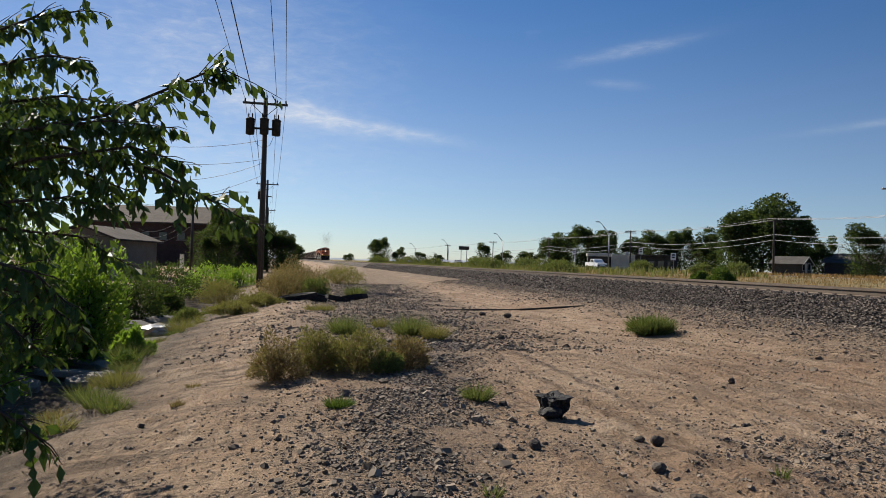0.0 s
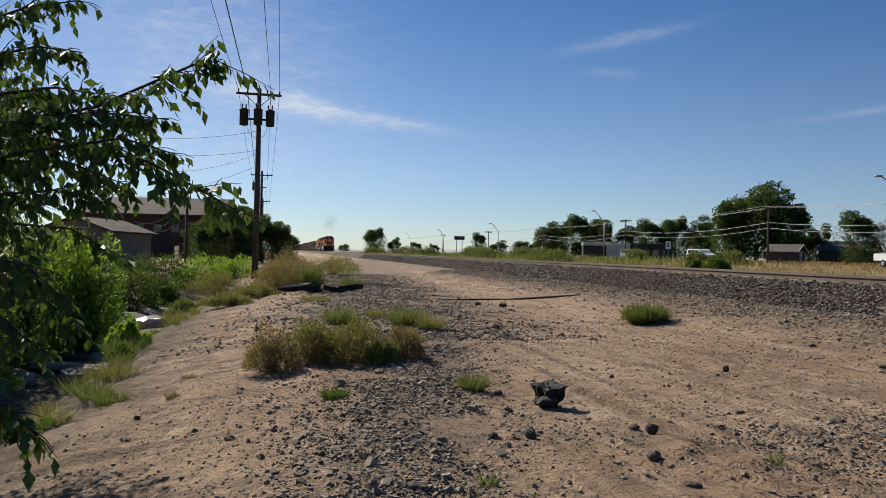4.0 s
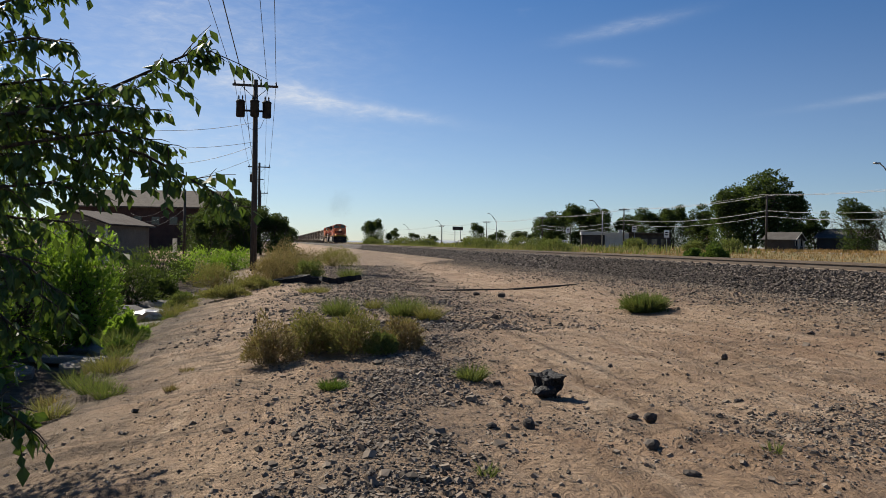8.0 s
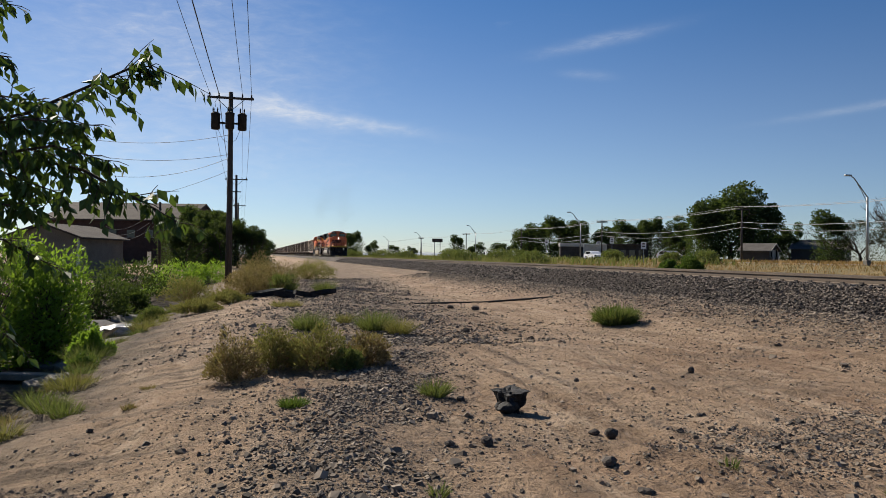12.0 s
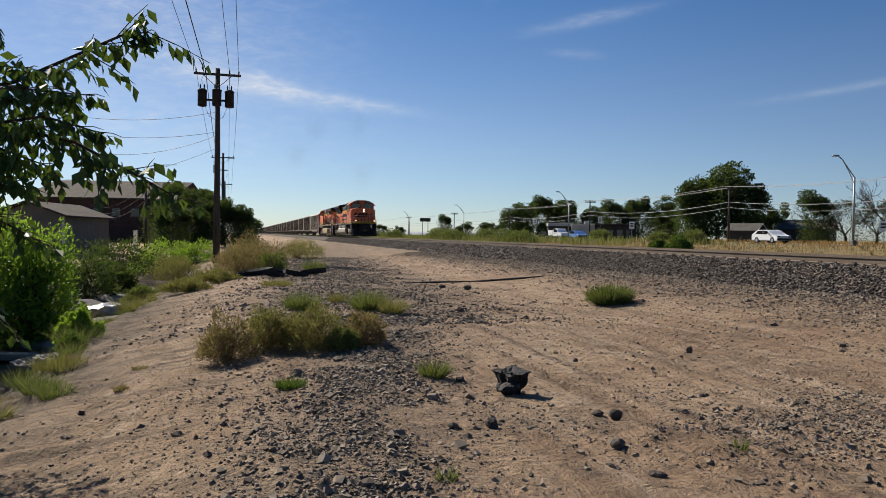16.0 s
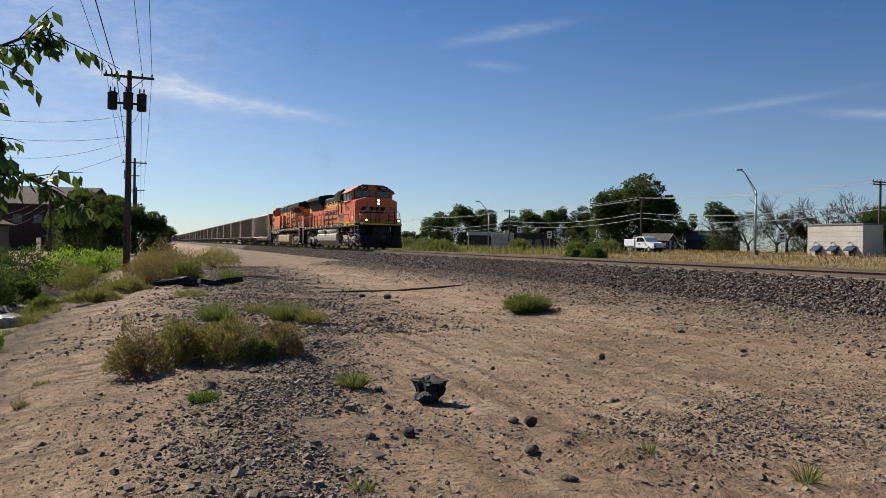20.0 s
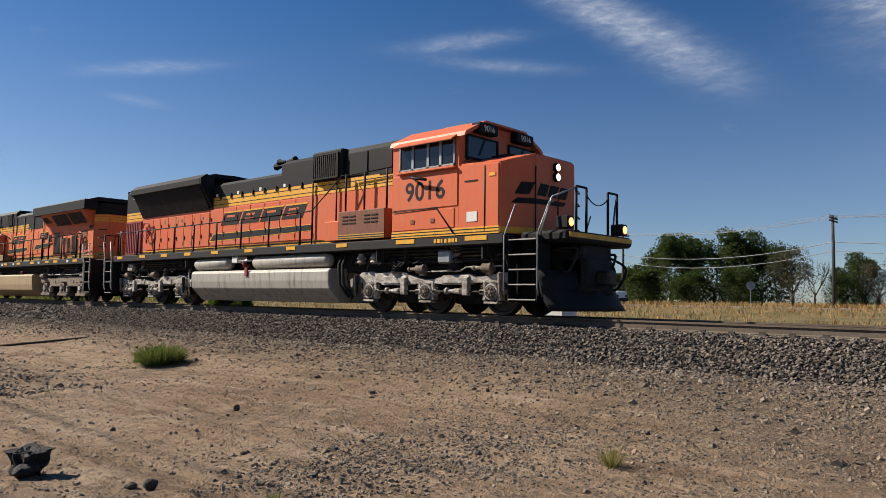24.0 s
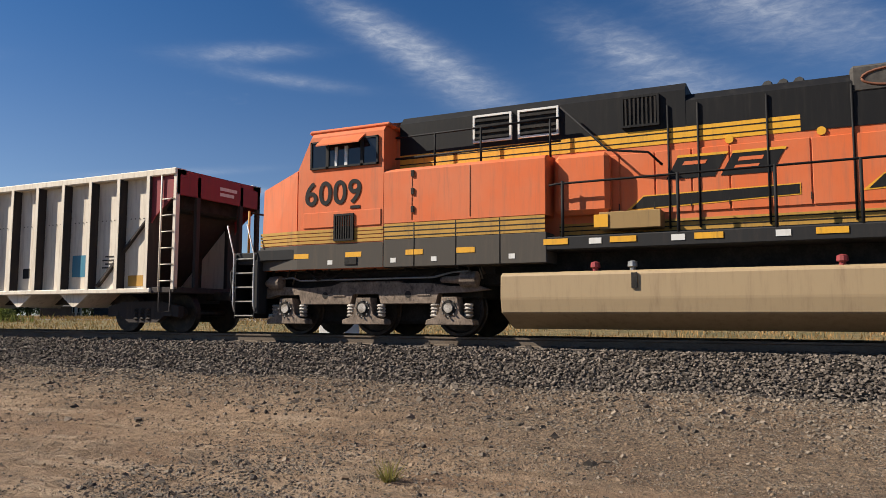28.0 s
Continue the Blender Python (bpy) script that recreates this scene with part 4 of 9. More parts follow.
        for d in (2.62, -2.62):
            bar("sand_hose", mat if d < 0 else "rubber", parent, [(e * 1.15, s + d, 1.4), (e * 1.25, s + d * 1.06, 0.9), (e * 1.16, s + d * 1.02, 0.3)], 0.02)


def truck_b(parent, s, mat):
    """Three-axle truck with a straight cast frame, notched over the axles, and spring pedestals."""
    for d in (-1.95, 0, 1.95):
        wheelset(parent, s + d)
    for d in (-1.1, 0.85):
        bx("traction_motor", "grime", parent, -0.6, 0.6, s + d - 0.5, s + d + 0.7, 0.24, 1.0, 0.06)
    bx("bolster", "grime", parent, -0.9, 0.9, s - 2.5, s + 2.5, 0.75, 1.15, 0.02)
    for e in (-1, 1):
        pts = [(-2.75, 0.9), (-2.3, 0.86), (-2.28, 0.86), (-1.66, 0.86), (-1.62, 0.64), (-0.36, 0.64), (-0.32, 0.86), (0.32, 0.86), (0.36, 0.64), (1.62, 0.64), (1.66, 0.86), (2.28, 0.86), (2.5, 0.78), (2.75, 0.76),
               (2.75, 0.98), (2.3, 1.04), (1.8, 1.0), (1.5, 0.98), (0.85, 1.0), (0.6, 1.1), (-0.75, 1.1), (-0.9, 1.04), (-1.5, 1.04), (-1.9, 0.98), (-2.5, 0.98)]
        pr("side_frame", mat, parent, [(s + a, z) for a, z in pts], "x", e * 0.98, e * 1.18, "dusty cast steel truck side frame", 0.015)
        for d in (-1.95, 0, 1.95):
            p = [(-0.52, 0.235), (0.52, 0.235), (0.5, 0.33), (0.33, 0.36), (0.22, 0.44), (0.17, 0.77), (-0.17, 0.77), (-0.22, 0.44), (-0.33, 0.36), (-0.5, 0.33)]
            jb = pr("journal_box", mat, parent, [(s + d + a, z) for a, z in p], "x", e * 1.0, e * 1.27, "", 0.012)
            bm = bmesh.new()
            turned(bm, (e * 1.27, s + d, 0.56), "x", [(-0.02, 0.15), (0.025, 0.15), (0.03, 0.10)], 16)
            part("axle_cap", bm, "grime", jb)
            bm = bmesh.new()
            turned(bm, (e * 1.3, s + d, 0.56), "x", [(-0.02, 0.095), (0.01, 0.095), (0.015, 0.05)], 12)
            for k in range(8):
                turned(bm, (e * 1.29, s + d + 0.165 * math.cos(k * 0.785), 0.56 + 0.165 * math.sin(k * 0.785)), "x", [(-0.03, 0.018), (0.0, 0.018)], 6)
            part("cap_bolt", bm, "truck_grey", jb)
            for h in (-0.36, 0.36):
                bm = bmesh.new()
                turned(bm, (e * 1.14, s + d + h, 0.38), "z", [(v * 0.033, 0.1 if v % 2 else 0.07) for v in range(9)], 10)
                part("coil_spring", bm, "truck_grey", parent)
        for d, w in ((-2.55, 0.6), (2.1, 0.5)):
            bm = bmesh.new()
            turned(bm, (e * 1.2, s + d, 1.1), "y", [(0, 0.05), (0.03, 0.15), (w * 0.6, 0.15), (w * 0.66, 0.08), (w * 1.3, 0.06), (w * 1.35, 0.03)], 14)
            part("brake_cylinder", bm, mat, parent)
        bar("brake_pipe", "galvanised", parent, [(e * 1.24, s - 2.4, 1.26), (e * 1.24, s - 2.0, 1.24), (e * 1.24, s - 1.6, 1.15), (e * 1.24, s + 1.6, 1.14), (e * 1.24, s + 1.8, 1.2), (e * 1.22, s + 2.1, 1.2)], 0.02)
        for d in (-1.0, 1.0):
            bm = bmesh.new()
            turned(bm, (e * 1.175, s + d, 0.83), "x", [(-0.01, 0.07), (0.012, 0.07)], 14)
            part("frame_hole", bm, "grime", parent)
            bx("frame_rib", mat, parent, min(e * 1.17, e * 1.195), max(e * 1.17, e * 1.195), s + d - 0.5, s + d - 0.2, 0.80, 0.83, 0.004)


def underfloor(parent, s0, s1, seed):
    """Conduits, air pipes and drooping cables between the sill and the truck."""
    rng = random.Random(seed)
    bx("beam_plate", "sill_grey", parent, -0.98, -0.93, s0, s1, 1.2, 1.5, 0.01)
    for z, x, r, mat in ((1.5, -1.3, 0.022, "grime"), (1.44, -1.22, 0.028, "steel_dark"), (1.36, -1.06, 0.02, "truck_tan"), (1.29, -1.12, 0.016, "grime")):
        a = s0 + rng.uniform(0, 0.5)
        b = s1 - rng.uniform(0, 0.6)
        bar("conduit", mat, parent, [(x, a, z - 0.25), (x, a + 0.08, z), (x, (a + b) / 2, z + rng.uniform(-0.02, 0.02)), (x, b - 0.1, z), (x, b, z - 0.3)], r, 5)
    for _ in range(5):
        s = rng.uniform(s0 + 0.2, s1 - 0.8)
        bar("cable", "rubber", parent, bend([(-1.2, s, 1.5), (-1.28, s + 0.12, 1.28), (-1.27, s + 0.35, 1.18 + rng.uniform(-0.06, 0.05)), (-1.2, s + 0.6, 1.3), (-1.15, s + 0.7, 1.5)], 4), 0.016, 5)
    for _ in range(4):
        s = rng.uniform(s0 + 0.2, s1 - 0.3)
        bx("pipe_bracket", "sill_grey", parent, -1.32, -1.0, s, s + 0.05, 1.3, 1.56, 0)


def stripes(parent, x, s0, s1, z0, z1, mat, lines=2, dark="black_paint", t=0.006):
    """A painted yellow band with thin dark lines along it, on the side plane x (bank side)."""
    slab("yellow_band", mat, parent, x, [(s0, z0), (s1, z0), (s1, z1), (s0, z1)], t)
    for i in range(lines):
        z = z0 + (z1 - z0) * (i + 0.62) / (lines + 0.25)
        slab("pinstripe", dark, parent, x - t, [(s0, z - 0.010), (s1, z - 0.010), (s1, z + 0.010), (s0, z + 0.010)], 0.004)


def emblem(parent, x, s0, s1, z0, z1, mats, bars=4):
    """The railway's mark: leaning dark blocks with light edges over a long tapering stroke."""
    h, w = z1 - z0, (s1 - s0) / bars
    lean = 0.55 * h

    def para(a, b, lo, hi):
        # s falls towards the front; the blocks lean towards the front as they rise
        return [(a - lean * (lo - z0) / h, lo), (b - lean * (lo - z0) / h, lo), (b - lean * (hi - z0) / h, hi), (a - lean * (hi - z0) / h, hi)]
    for i in range(bars):
        a, b = s0 + w * i + 0.10, s0 + w * (i + 1)
        block = slab("emblem_block", mats[0], parent, x, para(a, b, z0, z1), 0.006, "dark leaning block of the railway emblem")
        slab("emblem_edge", mats[1], block, x - 0.006, para(a - 0.015, b + 0.015, z1 - 0.03, z1 + 0.012), 0.004)
        for lo, hi, ia, ib in ((0.24, 0.40, 0.3, 0.72), (0.58, 0.74, 0.3, 0.72)):
            if i % 2 == 1 and lo < 0.5:
                continue
            slab("emblem_slot", mats[2], block, x - 0.006, para(a + w * ia, a + w * ib, z0 + h * lo, z0 + h * hi), 0.004)
    zs = z0 - 0.18
    slab("stroke_edge", mats[1], parent, x, [(s0 - 0.32, zs - 0.03), (s1 + 0.4, zs - 0.07), (s1 + 0.72, zs - 0.33), (s0 - 0.32, zs - 0.22)], 0.003)
    slab("emblem_stroke", mats[0], parent, x - 0.003, [(s0 - 0.3, zs - 0.05), (s1 + 0.4, zs - 0.09), (s1 + 0.62, zs - 0.30), (s0 - 0.3, zs - 0.20)], 0.005, "long dark tapering stroke under the emblem")


def louvre(parent, x, s0, s1, z0, z1, n, mat, frame_mat, name="grille", upright=True):
    """A framed opening with slats, on the bank side."""
    g = bx(name, "grime", parent, x - 0.015, x + 0.01, s0, s1, z0, z1, 0)
    bm = bmesh.new()
    for i in range(n):
        if upright:
            a = s0 + (s1 - s0) * (i + 0.2) / n
            box(bm, x - 0.045, x - 0.012, a, a + (s1 - s0) / n * 0.45, z0, z1)
        else:
            a = z0 + (z1 - z0) * (i + 0.2) / n
            box(bm, x - 0.045, x - 0.012, s0, s1, a, a + (z1 - z0) / n * 0.45)
    part("slats", bm, mat, g)
    bm = bmesh.new()
    for a, b, c, d in ((s0 - 0.04, s0, z0 - 0.04, z1 + 0.04), (s1, s1 + 0.04, z0 - 0.04, z1 + 0.04), (s0, s1, z0 - 0.04, z0), (s0, s1, z1, z1 + 0.04)):
        box(bm, x - 0.05, x + 0.005, a, b, c, d)
    part("frame", bm, frame_mat, g)
    return g


def doors(parent, x, edges, z0, z1, mat, latch=True):
    """Hinged hood doors with gaps, latches and hinges between the edges."""
    for a, b in zip(edges, edges[1:]):
        d = bx("hood_door", mat, parent, x - 0.022, x, a + 0.012, b - 0.012, z0, z1, 0.008)
        if latch:
            for z in (z0 + (z1 - z0) * 0.3, z0 + (z1 - z0) * 0.72):
                bx("latch", "black_paint", d, x - 0.045, x - 0.02, b - 0.09, b - 0.05, z - 0.06, z + 0.06, 0)
        bx("hinge", "grime", d, x - 0.034, x - 0.02, a + 0.012, a + 0.03, z0 + 0.08, z0 + 0.2, 0)


def cab_windows(parent, x, s0, s1, z0, z1, splits, frame_mat):
    """Side windows in one frame, divided at splits."""
    edges = [s0, *splits, s1]
    for a, b in zip(edges, edges[1:]):
        w = bx("cab_window", "glass_dark", parent, x - 0.012, x + 0.02, a + 0.03, b - 0.03, z0 + 0.03, z1 - 0.03, 0)
        bm = bmesh.new()
        for c0, c1, d0, d1 in ((a, a + 0.035, z0, z1), (b - 0.035, b, z0, z1), (a, b, z0, z0 + 0.035), (a, b, z1 - 0.035, z1)):
            box(bm, x - 0.035, x, c0, c1, d0, d1)
        part("window_frame", bm, frame_mat, w)


def steps(parent, s0, s1, z0, z1, n, e, rails, rail_mat, lean=1):
    """Boarding steps on side e between s0 and s1."""
    x0, x1 = e * 1.02, e * 1.5
    bx("step_well", "grime", parent, min(e * 0.98, e * 1.02), max(e * 0.98, e * 1.02), s0, s1, z0, z1 + 0.1, 0)
    for a in (s0 - 0.03, s1):
        bx("step_side", "black_paint", parent, min(x0, x1), max(x0, x1), a, a + 0.03, z0 - 0.05, z1 + 0.1, 0.005)
    for i in range(n):
        z = z0 + (z1 - z0) * i / (n - 1)
        st = bx("step_tread", "black_paint", parent, min(x0, x1), max(x0, x1), s0, s1, z - 0.02, z + 0.015, 0)
        bx("tread_edge", "silver", st, min(e * 1.47, e * 1.515), max(e * 1.47, e * 1.515), s0, s1, z - 0.004, z + 0.02, 0)
    for s in rails:
        bar("grab_rail", rail_mat, parent, [(e * 1.5, s, z0 + 0.1), (e * 1.55, s, z0 + 0.25), (e * 1.55, s, z1 + 0.1), (e * 1.5, s + 0.25 * lean, z1 + 0.75), (e * 1.42, s + 0.3 * lean, z1 + 0.75)], 0.017, 6, "pale steel grab rail")


def lead_locomotive():
    L = thing("diesel_locomotive", "orange black and yellow diesel locomotive with silver fuel tank", "locomotive", group="locomotives of the train")
    # frame and deck
    bx("underframe", "grime", L, -0.85, 0.85, -0.5, 19.4, 1.02, 1.6)
    bx("deck", "sill_grey", L, -1.5, 1.5, -0.1, 18.74, 1.56, 1.79, 0.02, "dark grey frame sill along the walkway")
    for i, s in enumerate((0.35, 2.55, 5.0, 7.2, 9.3, 11.2, 12.9, 14.5, 16.1, 17.9)):
        bx("reflector", "yellow", L, -1.512, -1.495, s, s + (0.62 if i < 2 else 0.42), 1.66, 1.76, 0)
    # short hood (nose)
    plan = [(-1.5, 1.2), (-1.5, 0.02), (-0.78, -0.42), (0.78, -0.42), (1.5, 0.02), (1.5, 1.2)]
    bm = bmesh.new()
    tops = [3.40, 3.34, 3.58, 3.58, 3.34, 3.40]
    put(bm, [(x, s, 1.79) for x, s in plan] + [(x, s, z) for (x, s), z in zip(plan, tops)] + [(-0.78, 1.2, 3.62), (0.78, 1.2, 3.62)],
        [(0, 1, 7, 6), (1, 2, 8, 7), (2, 3, 9, 8), (3, 4, 10, 9), (4, 5, 11, 10), (5, 4, 3, 2, 1, 0), (6, 7, 8, 12), (8, 9, 13, 12), (9, 10, 11, 13), (6, 12, 13, 11, 5, 0)])
    bmesh.ops.bevel(bm, geom=bm.edges[:], offset=0.03, segments=2, affect="EDGES")
    nose = part("nose", bm, "orange", L, "flat-sided orange short hood")
    bm = bmesh.new()
    put(bm, [(-0.74, -0.36, 3.588), (0.74, -0.36, 3.588), (0.74, 1.14, 3.626), (-0.74, 1.14, 3.626), (-0.74, -0.36, 3.6), (0.74, -0.36, 3.6), (0.74, 1.14, 3.638), (-0.74, 1.14, 3.638)],
        [(0, 1, 2, 3), (7, 6, 5, 4), (0, 4, 5, 1), (1, 5, 6, 2), (2, 6, 7, 3), (3, 7, 4, 0)])
    part("grip_plate", bm, "black_paint", nose, "black anti-slip plate on top")
    bx("nose_vent", "black_paint", L, -0.72, -0.3, 0.3, 0.9, 3.58, 3.68, 0.03)
    bar("door_seam", "black_paint", nose, [(-1.505, 0.42, 1.85), (-1.505, 0.42, 3.3)], 0.012, 4)
    bar("door_seam", "black_paint", nose, [(-0.78, -0.43, 1.85), (-0.78, -0.43, 3.3)], 0.014, 4)
    bar("door_seam", "black_paint", nose, [(0.1, -0.43, 1.85), (0.1, -0.43, 2.7)], 0.014, 4)
    bx("placard", "white_paint", nose, -1.512, -1.5, 0.63, 0.93, 2.08, 2.3, 0)
    bx("vent_slot", "black_paint", nose, -1.512, -1.5, 0.62, 1.0, 2.98, 3.01, 0)
    bx("label_plate", "yellow", nose, -1.512, -1.5, 0.12, 0.3, 3.05, 3.12, 0)
    # emblem on the front: leaning dark blocks
    def on_front(x, z):
        return (x, -0.434 + max(0.0, -0.78 - x) * 0.611, z)

    def front_patch(name, outline):
        bm = bmesh.new()
        outer = [on_front(x, z) for x, z in outline]
        n = len(outer)
        put(bm, [(x, y - 0.006, z) for x, y, z in outer] + [(x, y + 0.01, z) for x, y, z in outer],
            [tuple(range(n)), tuple(range(2 * n - 1, n - 1, -1))] + [(i, n + i, n + (i + 1) % n, (i + 1) % n) for i in range(n)])
        part(name, bm, "black_paint", nose)

    for x0, x1 in ((-1.2, -0.92), (-0.72, -0.4), (-0.32, 0.0), (0.08, 0.4)):
        front_patch("emblem_block", [(x0, 2.66), (x1, 2.66), (x1 + 0.13, 2.93), (x0 + 0.13, 2.93)])
    front_patch("emblem_stroke", [(-1.28, 2.46), (-0.785, 2.46), (-0.785, 2.58), (-1.15, 2.58)])
    front_patch("emblem_stroke", [(-0.775, 2.46), (0.3, 2.5), (0.42, 2.6), (-0.775, 2.58)])
    # yellow bands at the foot of nose and cab
    stripes(L, -1.503, 0.02, 3.33, 1.795, 1.955, "yellow")
    bm = bmesh.new()
    prism(bm, [(-1.5, 0.0), (-0.78, -0.425), (0.78, -0.425), (1.5, 0.0), (1.5, 0.012), (0.78, -0.41), (-0.78, -0.41), (-1.5, 0.012)], "z", 1.80, 1.93)
    part("front_band", bm, "yellow", L)
    # headlights
    for z in (3.14, 3.36):
        bm = bmesh.new()
        turned(bm, (0.0, -0.44, z), "y", [(-0.06, 0.1), (0.0, 0.11), (0.02, 0.11)], 16)
        h = part("headlight", bm, "black_paint", L)
        bm = bmesh.new()
        turned(bm, (0.0, -0.505, z), "y", [(-0.008, 0.05), (0.0, 0.082), (0.004, 0.082)], 16)
        part("lens", bm, "lamp_glow", h, "lit warm white headlight lens")
    # cab
    cabp = [(-1.5, 1.79), (-1.5, 4.06), (-1.42, 4.2), (-0.75, 4.46), (0.75, 4.46), (1.42, 4.2), (1.5, 4.06), (1.5, 1.79)]
    bm = bmesh.new()
    n = len(cabp)
    put(bm, [(x, 1.15, z) for x, z in cabp] + [(x, 3.35, z) for x, z in cabp],
        [tuple(range(n)), tuple(range(2 * n - 1, n - 1, -1))] + [(i, (i + 1) % n, n + (i + 1) % n, n + i) for i in range(n)])
    bmesh.ops.bevel(bm, geom=bm.edges[:], offset=0.025, segments=2, affect="EDGES")
    cab = part("cab", bm, "orange", L, "wide orange crew cab")
    pr("cab_roof_edge", "orange", cab, [(-1.56, 4.04), (-1.5, 4.06), (-0.75, 4.47), (0.75, 4.47), (1.5, 4.06), (1.56, 4.04), (1.5, 4.16), (0.78, 4.52), (-0.78, 4.52), (-1.5, 4.16)], "y", 0.98, 3.4)
    bx("roof_unit", "truck_tan", cab, -0.6, 0.6, 1.7, 2.5, 4.5, 4.6, 0.03)
    # awning over the side windows
    for e in (-1, 1):
        pr("window_awning", "orange", cab, [(e * 1.5, 4.08), (e * 1.5, 4.12), (e * 1.72, 3.99), (e * 1.72, 3.96)], "y", 1.22, 3.12)
        bx("cab_panel", "orange", cab, min(e * 1.5, e * 1.52), max(e * 1.5, e * 1.52), 1.2, 3.3, 2.47, 3.3, 0.01)
        bx("window_ledge", "orange", cab, min(e * 1.5, e * 1.6), max(e * 1.5, e * 1.6), 1.25, 3.12, 3.33, 3.39, 0.015)
        bx("door_panel", "orange", cab, min(e * 1.5, e * 1.515), max(e * 1.5, e * 1.515), 1.3, 3.28, 1.98, 2.42, 0.01)
    cab_windows(cab, -1.505, 1.28, 3.07, 3.41, 4.03, [1.72, 2.12, 2.62], "galvanised")
    bx("sunshade", "grime", cab, -1.54, -1.5, 1.75, 2.6, 3.36, 3.42, 0.01)
    for s in (1.9, 2.55):
        bx("door_latch", "rust_panel", cab, -1.53, -1.51, s, s + 0.12, 2.12, 2.22, 0.005)
    bar("kick_rail", "black_paint", cab, [(-1.53, 3.3, 2.44), (-1.53, 1.85, 2.47), (-1.53, 1.3, 1.84)], 0.016, 4)
    bar("mirror_arm", "black_paint", cab, [(-1.52, 2.65, 3.26), (-1.66, 2.5, 3.2), (-1.66, 2.05, 3.12)], 0.035, 6)
    side_text("9016", 0.62, -1.522, 2.22, 2.68, cab, "black_paint")
    # windscreen
    for x0, x1 in ((-1.28, -0.2), (0.3, 1.28)):
        w = bx("windscreen", "glass_dark", cab, x0, x1, 1.115, 1.16, 3.62, 4.1, 0)
        bm = bmesh.new()
        for a, b, c, d in ((x0 - 0.04, x0, 3.58, 4.14), (x1, x1 + 0.04, 3.58, 4.14), (x0, x1, 3.58, 3.62), (x0, x1, 4.1, 4.14)):
            box(bm, a, b, 1.09, 1.15, c, d)
        part("window_frame", bm, "black_paint", w)
        bar("wiper", "black_paint", w, [((x0 + x1) / 2 + 0.1, 1.09, 4.14), ((x0 + x1) / 2 - 0.12, 1.09, 3.7)], 0.012, 4)
    for x in (-0.72, 0.72):
        nb = bx("number_board", "black_paint", cab, x - 0.34, x + 0.34, 0.93, 1.2, 4.2, 4.44, 0.02)
        front_text("9016", 0.2, x, 0.925, 4.25, nb, "white_paint", "board_digits")
    bar("brow_rail", "black_paint", cab, [(-1.45, 1.05, 3.5), (-1.35, 0.95, 3.55), (-0.2, 0.8, 3.5)], 0.02)
    # long hood
    pts = [(-1.0, 1.79), (-1.0, 3.95), (-0.86, 4.05), (0.86, 4.05), (1.0, 3.95), (1.0, 1.79)]
    pr("hood", "orange", L, pts, "y", 3.35, 18.72, "long orange engine hood")
    tail = [(-1.0, 18.72), (-0.55, 19.02), (0.55, 19.02), (1.0, 18.72)]
    for name, mat, k, z0, z1 in (("hood_tail", "orange", 1.0, 1.79, 3.95), ("tail_band", "yellow", 1.006, 3.14, 3.46), ("tail_cap", "black_paint", 1.008, 3.46, 4.34)):
        bm = bmesh.new()
        prism(bm, [(x * k, 18.72 + (v - 18.72) * k + 0.006 * (k > 1)) for x, v in tail], "z", z0, z1)
        part(name, bm, mat, L)
    for z in (3.24, 3.35):
        bm = bmesh.new()
        prism(bm, [(x * 1.009, 18.73 + (v - 18.72) * 1.01) for x, v in tail], "z", z - 0.011, z + 0.011)
        part("pinstripe", bm, "black_paint", L)
    pr("hood_roof", "black_paint", L, [(-1.006, 3.58), (-1.006, 3.96), (-0.86, 4.07), (0.86, 4.07), (1.006, 3.96), (1.006, 3.58)], "y", 8.64, 12.6, "black upper hood")
    pr("hood_roof", "black_paint", L, [(-1.008, 3.58), (-1.008, 4.26), (-0.86, 4.42), (0.86, 4.42), (1.008, 4.26), (1.008, 3.58)], "y", 3.36, 7.05, "black upper hood")
    pr("hood_roof", "black_paint", L, [(-1.01, 3.58), (-1.01, 4.28), (-0.8, 4.42), (0.8, 4.42), (1.01, 4.28), (1.01, 3.58)], "y", 7.05, 8.64, "black upper hood")
    pr("hood_roof", "black_paint", L, [(-1.012, 3.46), (-1.012, 4.24), (-0.86, 4.38), (0.86, 4.38), (1.012, 4.24), (1.012, 3.46)], "y", 17.42, 18.73, "black upper hood")
    bx("inertial_filter", "black_paint", L, -1.14, 1.14, 5.72, 7.02, 3.58, 4.42, 0.05)
    louvre(L, -1.145, 5.86, 6.88, 3.66, 4.28, 12, "grime", "black_paint", "filter_grille")
    bx("roof_door", "black_paint", L, -1.03, -1.0, 3.85, 4.35, 3.55, 4.22, 0.01)
    bx("roof_door", "black_paint", L, -1.03, -1.0, 4.8, 5.6, 3.62, 4.25, 0.01)
    stripes(L, -1.003, 3.38, 12.55, 3.24, 3.575, "yellow")
    stripes(L, -1.003, 5.6, 17.3, 1.80, 1.95, "yellow", 2)
    emblem(L, -1.026, 7.45, 11.9, 2.63, 3.05, ("black_paint", "yellow", "orange"))
    doors(L, -1.003, [7.1 + 0.78 * i for i in range(8)], 1.99, 3.2, "orange")
    doors(L, -1.003, [12.62 + 0.56 * i for i in range(9)], 1.99, 3.12, "orange")
    for i in range(9):
        s = 7.6 + i * 0.62
        bx("grab_iron", "black_paint", L, -1.05, -1.0, s, s + 0.04, 3.5, 3.66, 0)
        if i % 2:
            bx("label_plate", "white_paint", L, -1.016, -1.0, s + 0.2, s + 0.32, 3.6, 3.7, 0)
